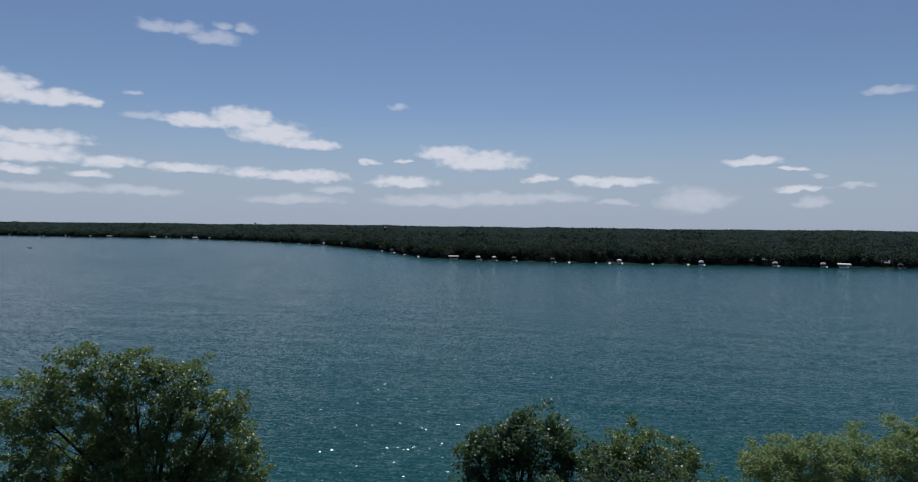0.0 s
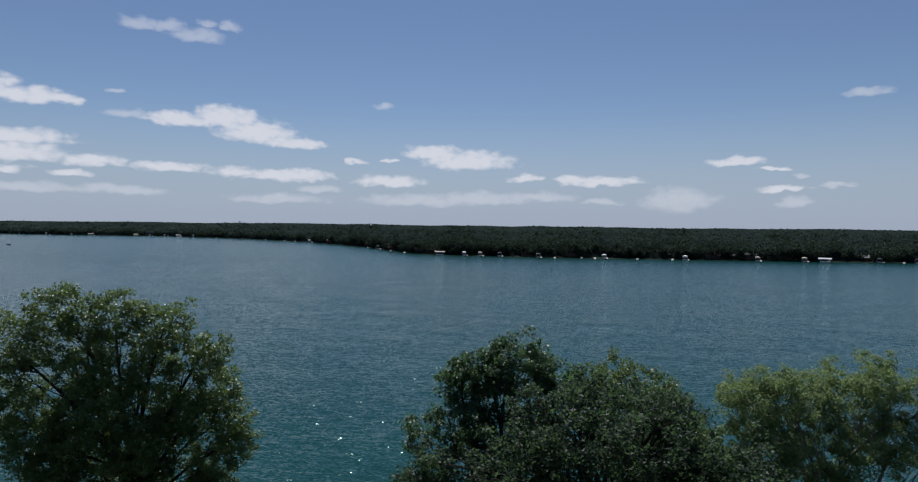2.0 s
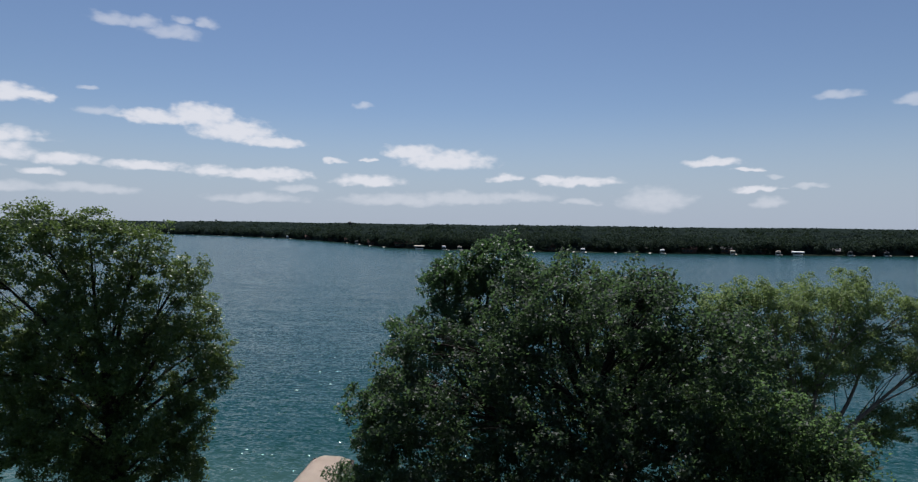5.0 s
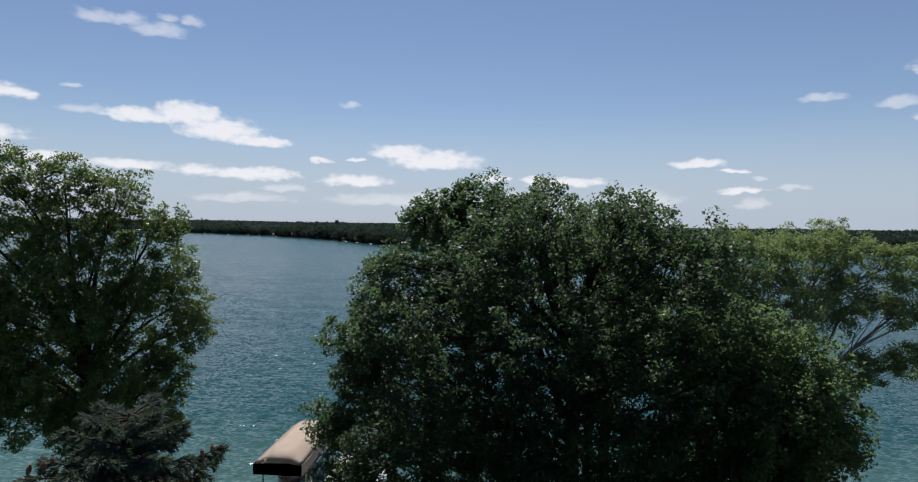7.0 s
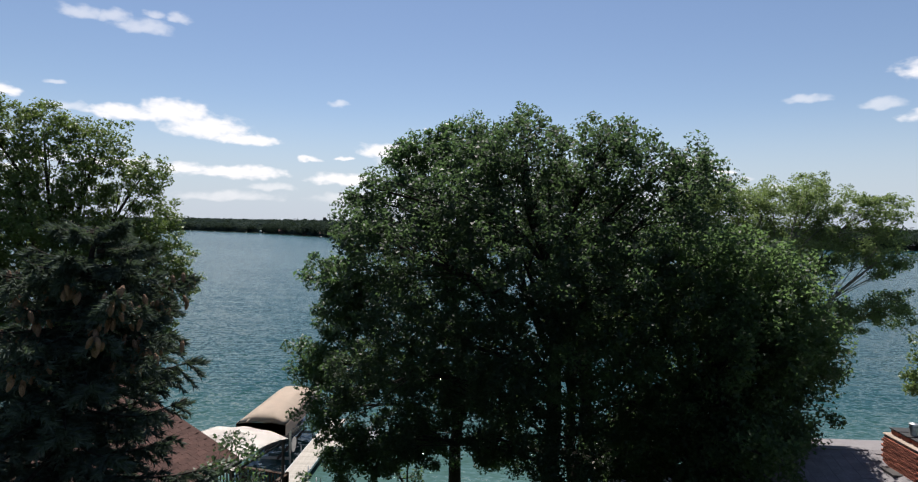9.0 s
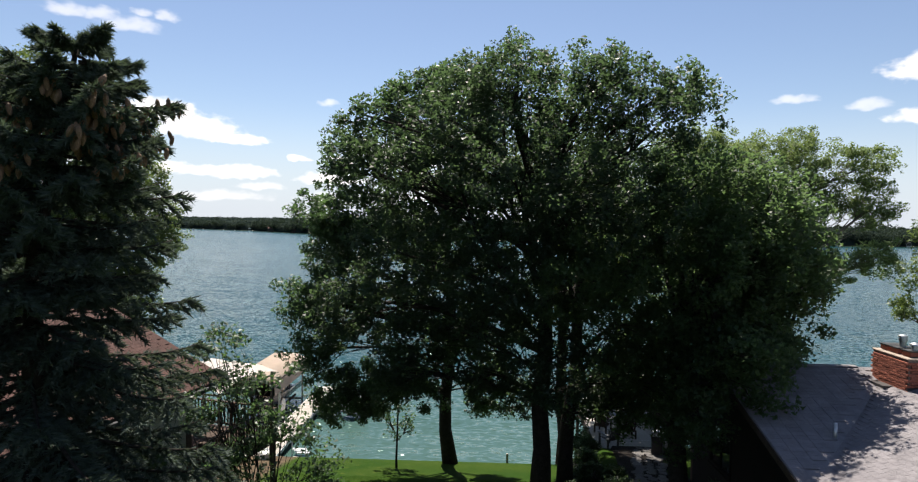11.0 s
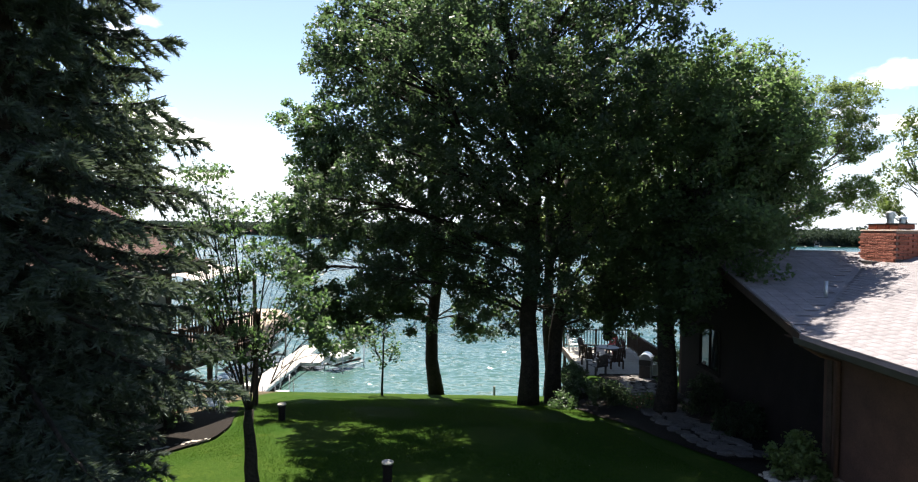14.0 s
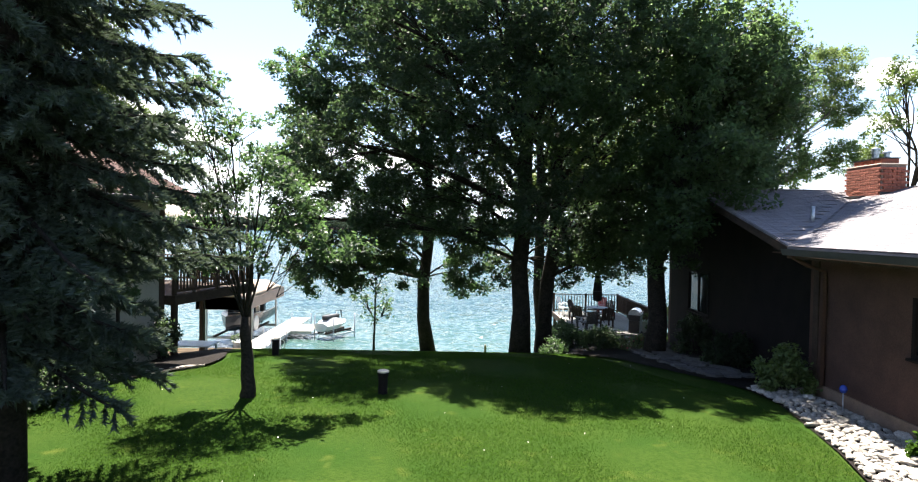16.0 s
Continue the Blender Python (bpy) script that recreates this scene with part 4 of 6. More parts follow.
def deck_boards(parent, x0, x1, y0, y1, z, along="x", w=0.14, mat="grey_wood"):
    n = int(((y1 - y0) if along == "x" else (x1 - x0)) / (w + 0.008))
    L = (x1 - x0) if along == "x" else (y1 - y0)
    bm = boxes(((0, 0, -0.035), (L, w, 0)), bevel=0.004)
    me = bpy.data.meshes.new("board")
    bm.to_mesh(me)
    bm.free()
    me.materials.append(M[mat])
    for i in range(n):
        ob = new("board", me)
        ob.parent = parent
        o = i * (w + 0.008)
        ob.matrix_basis = Matrix.Translation((x0, y0 + o, z)) if along == "x" else Matrix.Translation((x0 + o + w, y0, z)) @ Matrix.Rotation(radians(90), 4, "Z")


def build_neighbour_deck():
    d = thing("raised_deck", "dark-stained raised timber deck with baluster railing", "deck", **NEIGH)
    x0, x1, y0, y1, z = -3.2, 0.34, 0.03, 3.85, 1.38
    deck_boards(d, x0, x1, y0, y1, z, "y", mat="dark_wood")
    part("rim_joist", boxes(((0.0, y0 - 0.04, z - 0.26), (x1, y0, z - 0.002)), ((x1, y0 - 0.04, z - 0.26), (x1 + 0.04, y1, z - 0.002)), ((x0, y1, z - 0.26), (x1, y1 + 0.04, z - 0.002))), M["dark_wood"], d)
    railing(d, (x1 - 0.05, y0 + 0.05), (x1 - 0.05, y1 - 0.05), z, 0.85)
    railing(d, (x0, y1 - 0.05), (x1 - 0.05, y1 - 0.05), z, 0.85)
    part("joist", boxes(*[((x0, y0 + 0.6 * k, z - 0.2), (x1, y0 + 0.6 * k + 0.05, z - 0.037)) for k in range(1, 6)]), M["dark_wood"], d)
    for x, y in ((x1 - 0.1, y0 + 0.12), (x1 - 0.1, y1 - 0.12), (x0 + 0.1, y1 - 0.12), (-1.5, y1 - 0.12)):
        part("support_post", boxes(((x - 0.07, y - 0.07, -1.6), (x + 0.07, y + 0.07, z - 0.036)), bevel=0.01), M["dark_wood"], d)


build_neighbour_deck()


def build_gazebo():
    """Fabric canopy on four dark posts; the cloth sags between arched edges and has a small raised peak."""
    g = thing("gazebo", "white fabric canopy gazebo standing on the raised deck", "gazebo", **NEIGH)
    x0, x1, y0, y1, zb, zt = -2.5, 0.2, 1.0, 3.7, 1.38, 3.48
    for x in (x0, x1):
        for y in (y0, y1):
            part("post", boxes(((x - 0.04, y - 0.04, zb), (x + 0.04, y + 0.04, zt)), bevel=0.008), M["black"], g)
    part("beam", boxes(((x0, y0 - 0.025, zt - 0.14), (x1, y0 + 0.025, zt - 0.09))), M["black"], g)
    part("beam", boxes(((x1 - 0.025, y0, zt - 0.14), (x1 + 0.025, y1, zt - 0.09))), M["black"], g)
    n = 24
    bm = bmesh.new()
    grid = []
    for j in range(n + 1):
        rowv = []
        for i in range(n + 1):
            u, v = i / n * 2 - 1, j / n * 2 - 1
            r = max(abs(u), abs(v))
            z = zt + 0.62 * (1 - r) ** 0.85
            along = u if abs(v) >= abs(u) else v
            z += 0.20 * (1 - along * along) * r ** 3
            z -= 0.10 * math.sin(math.pi * min(1, r)) * (0.6 + 0.4 * math.cos(4 * math.atan2(v, u)))
            z += 0.02 * math.sin(9 * u + 3 * v)
            rowv.append(bm.verts.new(((x0 + x1) / 2 + u * (x1 - x0 + 0.25) / 2, (y0 + y1) / 2 + v * (y1 - y0 + 0.25) / 2, z)))
        grid.append(rowv)
    for j in range(n):
        for i in range(n):
            bm.faces.new((grid[j][i], grid[j][i + 1], grid[j + 1][i + 1], grid[j + 1][i]))
    bmesh.ops.solidify(bm, geom=bm.faces[:], thickness=0.012)
    part("canopy", bm, M["white_canvas"], g, "sagging white fabric canopy", smooth=True)


build_gazebo()


# ---- trees ----
def bent(rng, a, b, sag, n=6):
    a, b = Vector(a), Vector(b)
    d = b - a
    off = Vector((rng.normal(), rng.normal(), rng.normal() * 0.4)) * d.length * 0.07
    return [a + d * t + off * math.sin(math.pi * t) + Vector((0, 0, sag * d.length * math.sin(math.pi * t))) for t in np.linspace(0, 1, n)]


def broadleaf(name, label, base, trunk_top, trunk_r, lobes, leaf_mat, leaves, leaf_size, seed, clump=0.46, shell=0.3, bark="bark",
              lean=(0, 0), twigs=5, ratio=0.6, clumps=40, category="tree", droop=0.0, hang=0.0, vase=False, stems=99, ragged=(0.72, 1.15), sway=(), boughs=(), fine=True):
    """A tree: tapered trunk, a limb into every lobe of the crown, twigs to clumps of leaves, and gaps between the clumps."""
    rng = np.random.default_rng(seed)
    bx, by = base
    bz = gz(bx, by) - 0.12
    t = thing(name, label, category, at=(bx, by, bz))
    org = Vector((bx, by, bz))
    top = Vector(trunk_top)
    path = [Vector((bx, by, bz))]
    for k in range(1, 7):
        f = k / 6
        p = Vector((bx, by, bz)).lerp(top, f) + Vector((rng.normal(), rng.normal(), 0)) * trunk_r * 0.22 * (f < 1)
        if sway:
            p += Vector((sway[k - 1], 0, 0))
        path.append(p)
    radii = [trunk_r * 1.35, trunk_r * 1.05, trunk_r * 0.97, trunk_r * 0.9, trunk_r * 0.82, trunk_r * 0.74, trunk_r * 0.66]
    tubes("trunk", [([p - org for p in path], radii)], M[bark], t, sides=12)
    for line, wide in boughs:
        line = [Vector(q) for q in line]
        smooth = [line[min(int(v), len(line) - 2)].lerp(line[min(int(v), len(line) - 2) + 1], v - min(int(v), len(line) - 2)) for v in np.linspace(0, len(line) - 1, 9)]
        smooth = [smooth[0]] + [(p + q + r) / 3 for p, q, r in zip(smooth, smooth[1:], smooth[2:])] + [smooth[-1]]
        tubes("bough", [([q - org for q in smooth], list(np.linspace(wide, wide * 0.35, 9)))], M[bark], t, sides=9)
    twig_lines, quads = [], []
    # leaves crowd lower down and thin out towards the top
    low, high = min(l[2] for l in lobes), max(l[2] for l in lobes)
    share = [l[3] ** 2 * (1.2 - 0.32 * (l[2] - low) / (high - low)) for l in lobes]
    total = sum(share)
    for number, (lobe, own) in enumerate(zip(lobes, share)):
        cx, cy, cz, r = lobe
        flat = 0.92
        c = Vector((cx, cy, cz))
        # the limb leaves the trunk at a height below the lobe
        f = float(np.clip((cz - bz) / max(0.1, top.z - bz) * 0.72, 0.35, 1.0))
        idx = min(5, int(f * 6))
        start = path[idx].lerp(path[idx + 1], f * 6 - idx)
        limb = bent(rng, start, c, 0.06, 7)
        if vase:
            # stems climb steeply first, then spread
            start = path[5].lerp(path[6], rng.uniform(0, 1))
            knee = start + Vector(((c - start).x * 0.5, (c - start).y * 0.5, (c - start).z * 0.58))
            limb = [start * (1 - s) ** 2 + knee * (2 * s * (1 - s)) + c * s ** 2 for s in np.linspace(0, 1, 7)]
        r0 = min(radii[idx] * (0.5 if trunk_r > 0.2 else 0.36), 0.025 + 0.018 * (c - start).length) * (0.6 if cz < top.z * 0.6 else 1)
        if vase:
            r0 = 0.026
        if number < stems:
            tubes("limb", [([p - org for p in limb], list(np.linspace(r0, min(0.03, r0 * 0.4), 7)))], M[bark], t, sides=7)
        weight = own / total
        nk = max(4, int(clumps * (r / 1.5) ** 2))
        u = unit(rng.normal(size=(nk, 3)))
        rad = r * (shell + (1 - shell) * rng.uniform(0, 1, (nk, 1)) ** 0.5) * rng.uniform(*ragged, (nk, 1))
        cent = np.array([cx, cy, cz]) + u * rad * np.array([1, 1, flat])
        if hang:
            cent[:, 2] -= hang * np.abs(rng.normal(size=nk))
        for k in range(nk):
            if k % max(1, nk // max(twigs * 2, 1)) == 0:
                s = limb[rng.integers(2, 6)]
                twig_lines.append(([p - org for p in bent(rng, s, cent[k], 0.05, 5)], [v * (0.4 if vase else 1.0) for v in (0.028, 0.022, 0.017, 0.012, 0.007)]))
        nl = int(leaves * weight)
        pick = rng.integers(0, nk, nl)
        size_k = rng.uniform(0.7, 1.35, nk) * clump
        pos = cent[pick] + unit(rng.normal(size=(nl, 3))) * rng.uniform(0, 1, (nl, 1)) ** 0.45 * size_k[pick][:, None] * np.array([1, 1, 0.8])
        quads.append((leaf_tris if fine else leaf_quads)(rng, pos - np.array(org), leaf_size, ratio, 0.55, droop))
    tubes("twig_work", twig_lines, M[bark], t, sides=4)["kind"] = "stuff"
    (tris_mesh if fine else quads_mesh)("crown", np.concatenate(quads), M[leaf_mat], t)
    return t


# big oak in the middle of the lawn's end
broadleaf("oak_tree", "large dark green oak with a dense spreading crown", (2.5, 22.3), (2.65, 22.0, 8.6), 0.31, [
    (1.3, 19.8, 13.1, 1.8), (3.9, 19.8, 12.9, 1.8), (-0.8, 19.6, 11.8, 1.8), (-3.1, 18.8, 10.0, 1.7), (-3.7, 19.8, 12.0, 0.9), (-4.2, 20.0, 10.7, 0.9), (1.5, 21.4, 14.2, 0.9), (-0.1, 21.0, 13.7, 1.0), (4.2, 21.0, 13.7, 1.0), (6.4, 19.6, 12.9, 0.9), (5.8, 18.4, 11.9, 1.6), (1.2, 18.4, 9.8, 2.4), (4.0, 18.2, 9.2, 2.3),
    (-2.2, 18.6, 7.6, 2.0), (1.0, 18.6, 6.6, 2.2), (-4.0, 19.2, 6.0, 1.4), (3.6, 22.6, 12.6, 2.2), (0.6, 22.5, 10.5, 2.6), (5.6, 22.4, 9.8, 2.6),
    (-1.5, 22.0, 5.0, 1.7), (2.6, 18.8, 4.2, 1.5), (-2.6, 21.0, 3.4, 1.3), (0.4, 21.4, 3.4, 1.3), (4.4, 21.0, 3.2, 1.3), (0.6, 23.4, 6.4, 1.8), (1.0, 23.4, 4.4, 1.4), (2.2, 24.0, 1.8, 0.9), (4.5, 24.4, 1.8, 0.9)], "oak_leaf", 145000, 0.118, 21, ratio=0.75, clumps=60, clump=0.34, hang=0.1,
    boughs=[([(2.35, 22.1, 5.6), (1.1, 21.9, 6.9), (0.4, 21.8, 7.6), (-0.1, 21.6, 8.5), (-0.7, 21.4, 10.4)], 0.15), ([(2.3, 22.1, 6.4), (1.6, 22.0, 8.0), (1.1, 21.8, 9.8), (0.9, 21.4, 12.2)], 0.14),
            ([(2.5, 22.1, 6.6), (2.5, 22.0, 8.0), (2.3, 21.9, 9.7), (2.2, 21.7, 12.6)], 0.16), ([(2.6, 22.0, 7.4), (3.6, 21.8, 9.4), (4.4, 21.4, 12.0)], 0.11)])
broadleaf("ash_tree", "green ash with a full crown growing beside the larger oak", (3.5, 23.1), (3.9, 22.8, 7.0), 0.26, [
    (6.6, 18.6, 9.8, 1.7), (6.0, 18.8, 8.6, 2.0), (2.8, 17.6, 7.0, 1.7), (4.6, 18.6, 5.6, 1.8), (4.4, 17.8, 7.6, 1.5), (5.4, 18.6, 4.6, 1.7), (6.2, 21.6, 3.8, 1.6), (6.6, 24.6, 4.0, 1.8), (5.4, 25.0, 2.4, 1.1), (6.5, 18.0, 3.9, 1.3), (5.2, 20.2, 2.7, 1.1), (6.3, 23.0, 2.4, 1.2)], "ash_leaf", 50000, 0.118, 22, ratio=0.75, clumps=60, clump=0.34, hang=0.1)
broadleaf("ash_tree", "green ash whose crown overhangs the end of the house roof", (6.3, 19.0), (6.35, 19.0, 6.0), 0.27, [
    (8.2, 18.2, 8.8, 1.8), (8.7, 17.9, 7.4, 1.4), (7.0, 17.9, 7.2, 2.0), (7.4, 18.4, 5.2, 1.7), (9.0, 18.6, 5.2, 1.2), (7.2, 21.4, 9.4, 2.2), (8.6, 21.6, 7.2, 2.0), (9.2, 18.2, 6.6, 1.1),
    (9.1, 18.5, 8.0, 1.1), (8.2, 25.0, 5.2, 1.9), (7.2, 25.8, 8.0, 2.2), (8.0, 21.0, 4.9, 1.2), (6.0, 17.4, 2.9, 1.0), (8.3, 17.4, 6.1, 1.3), (9.0, 18.8, 9.0, 1.2), (7.0, 15.9, 4.9, 1.25),
    (6.3, 16.3, 4.6, 1.0), (7.5, 16.6, 5.4, 1.0), (6.0, 15.8, 3.8, 0.7), (6.8, 15.2, 5.4, 0.7), (8.0, 17.2, 5.5, 0.9), (9.4, 19.3, 7.8, 1.1),
    (9.4, 19.3, 6.4, 1.0), (8.2, 18.9, 9.9, 1.4), (9.0, 20.4, 7.6, 1.5), (7.4, 17.0, 7.6, 1.5), (8.7, 17.4, 8.0, 1.4), (9.7, 18.5, 7.2, 1.1), (6.6, 17.0, 6.2, 1.3)], "ash_leaf", 88000, 0.118, 32, ratio=0.75, clumps=60, clump=0.34, hang=0.1, sway=(0.05, 0.02, -0.06, 0.0, 0.05, 0.0))
broadleaf("maple_tree", "green maple with low hanging limbs at the lake bank", (-1.0, 27.4), (-1.4, 26.9, 7.5), 0.27, [
    (-0.8, 25.8, 14.2, 1.5), (-2.6, 25.6, 13.3, 1.5), (-3.2, 25.0, 13.5, 1.0), (-2.2, 25.2, 13.9, 1.0), (-1.3, 25.4, 14.5, 0.9), (0.4, 25.9, 13.6, 1.4), (-3.6, 24.6, 11.2, 1.9), (-1.2, 25.0, 11.2, 2.3), (-4.4, 24.2, 8.2, 1.8), (-1.6, 24.6, 8.0, 2.2),
    (-5.4, 23.6, 5.4, 1.7), (-3.2, 23.8, 5.2, 1.8), (-6.0, 23.2, 3.6, 1.2), (-4.4, 23.4, 2.6, 1.3), (-0.8, 25.2, 4.2, 1.6), (0.8, 25.4, 2.4, 1.1), (-2.4, 25.0, 2.6, 1.2), (-5.2, 23.4, 1.9, 1.1), (-3.6, 24.0, 1.6, 1.0), (0.6, 25.6, 1.4, 0.9), (-1.9, 25.0, 1.7, 0.8), (-6.6, 23.4, 5.6, 1.1), (-5.6, 23.6, 7.4, 1.2), (-5.5, 22.6, 9.2, 1.1), (-5.4, 22.8, 8.2, 1.0)], "maple_leaf", 120000, 0.122, 23, ratio=0.75, clumps=58, clump=0.34, hang=0.2, sway=(-0.22, -0.12, 0.10, 0.17, 0.12, 0.0),
    boughs=[([(-1.35, 27.0, 6.6), (-1.5, 26.8, 8.6), (-1.7, 26.3, 11.0), (-1.4, 25.9, 13.2)], 0.15)])
# its lakeward lobes are added, hidden behind the oaks, to shade the lakeside deck
broadleaf("willow_tree", "pale green willow behind the oaks at the water", (4.2, 29.0), (4.0, 29.2, 7.5), 0.26, [
    (3.5, 29.4, 12.6, 1.5), (5.4, 29.6, 11.4, 1.7), (2.4, 29.5, 11.0, 1.5), (6.6, 29.3, 10.0, 1.4), (4.2, 29.4, 9.0, 1.8), (7.6, 31.4, 6.4, 2.0), (8.4, 32.8, 8.0, 2.0), (6.0, 32.6, 7.0, 2.0), (4.6, 31.4, 5.2, 1.7), (7.0, 34.6, 5.6, 1.9), (8.6, 35.2, 7.0, 1.8)], "poplar_leaf", 80000, 0.135, 24, ratio=0.75, clumps=70, clump=0.34)
broadleaf("cottonwood_tree", "pale silvery green cottonwood leaning out over the water", (12.2, 27.6), (13.2, 29.6, 4.6), 0.34, [
    (9.6, 29.8, 11.8, 1.7), (11.6, 30.6, 11.8, 1.7), (14.2, 31.6, 11.8, 1.9), (16.6, 32.2, 12.2, 1.7), (18.6, 30.6, 11.6, 1.4), (18.8, 30.2, 9.6, 1.3), (19.0, 30.0, 7.2, 1.1),
    (10.4, 29.6, 9.4, 2.0), (13.2, 30.6, 9.2, 2.1), (16.4, 31.0, 9.8, 1.7), (9.8, 29.0, 6.6, 1.8), (12.6, 29.6, 6.4, 1.7), (16.8, 30.2, 6.6, 1.2)], "willow_leaf", 130000, 0.105, 25, ratio=0.75, clump=0.33, clumps=90, bark="bark_pale", twigs=5)
# the large tree beyond the neighbour's roof
broadleaf("cottonwood_tree", "broad green cottonwood with visible dark limbs at the bank", (-20.6, 29.2), (-20.8, 29.4, 5.2), 0.48, [
    (-23.6, 27.4, 15.4, 1.6), (-21.2, 28.4, 15.0, 1.7), (-19.4, 29.8, 14.4, 1.6), (-17.6, 30.4, 12.9, 1.4), (-25.6, 26.8, 13.6, 2.0), (-22.6, 27.8, 13.0, 1.9), (-20.0, 29.6, 12.0, 1.9),
    (-17.6, 31.4, 10.8, 1.5), (-17.4, 32.2, 8.8, 1.5), (-19.8, 30.4, 9.4, 1.9), (-22.8, 28.2, 10.0, 2.2), (-25.8, 27.2, 10.2, 2.2), (-18.2, 31.8, 6.4, 1.6), (-20.6, 30.2, 6.6, 1.8), (-24.0, 28.0, 6.6, 2.2),
    (-19.2, 31.0, 3.6, 1.5), (-21.6, 29.6, 3.6, 1.8), (-19.6, 30.6, 1.4, 1.4), (-17.0, 32.4, 7.4, 1.3), (-18.0, 31.6, 4.6, 1.6), (-18.0, 31.6, 2.4, 1.3), (-22.6, 28.4, 3.8, 2.0), (-25.0, 27.4, 4.8, 2.0), (-20.4, 28.4, 8.2, 1.9), (-22.2, 27.4, 6.0, 1.8), (-19.2, 29.2, 5.2, 1.6), (-23.6, 26.8, 8.6, 1.8), (-21.2, 27.6, 11.0, 1.7), (-18.6, 30.0, 9.6, 1.5), (-20.6, 28.8, 2.6, 1.5)], "poplar_leaf", 180000, 0.14, 26, ratio=0.75, clump=0.34, twigs=5, clumps=80)
# small ornamental tree on the lawn
broadleaf("ornamental_tree", "small open-crowned tree with several thin stems on the lawn", (-3.9, 12.0), (-3.95, 12.05, 1.55), 0.13, [
    (-5.0, 12.3, 5.9, 0.6), (-4.3, 12.0, 5.4, 0.65), (-3.6, 12.0, 4.6, 0.6), (-5.2, 12.4, 4.8, 0.65), (-4.4, 12.0, 4.2, 0.65), (-3.2, 11.9, 3.7, 0.5), (-4.9, 12.2, 3.6, 0.6),
    (-2.7, 12.0, 3.2, 0.6), (-3.8, 11.8, 3.2, 0.6), (-2.2, 12.2, 2.9, 0.5), (-4.6, 12.1, 2.7, 0.4)], "maple_leaf", 7600, 0.095, 27, clump=0.24, twigs=4, clumps=80, vase=True, stems=7, ragged=(0.6, 1.4))
broadleaf("sapling", "thin young tree with sparse leaves near the bank", (-3.25, 26.0), (-3.2, 26.0, 1.2), 0.045, [
    (-3.1, 26.0, 1.0, 0.8), (-3.6, 26.1, 0.0, 0.75), (-2.7, 26.0, -0.3, 0.7), (-3.2, 26.0, 1.9, 0.6)], "maple_leaf", 900, 0.13, 28, clump=0.3, clumps=30)
broadleaf("garden_tree", "leafy tree beyond the house roof", (17.5, 24.4), (17.2, 23.4, 4.6), 0.2, [
    (13.6, 20.0, 6.1, 0.6), (14.6, 20.2, 8.5, 0.8), (16.8, 20.8, 9.5, 1.3), (14.1, 20.1, 7.2, 0.6), (17.2, 20.9, 7.2, 1.4), (19.0, 22.0, 8.4, 1.6)], "poplar_leaf", 13000, 0.12, 29, clump=0.34)
broadleaf("birch_tree", "thin-stemmed young tree beside the neighbour's wall", (-8.0, 14.9), (-8.0, 14.95, 2.0), 0.05, [
    (-7.9, 14.9, 2.8, 0.6), (-8.1, 15.1, 2.1, 0.5), (-7.7, 14.8, 1.6, 0.4)], "maple_leaf", 2200, 0.09, 30, clump=0.25)


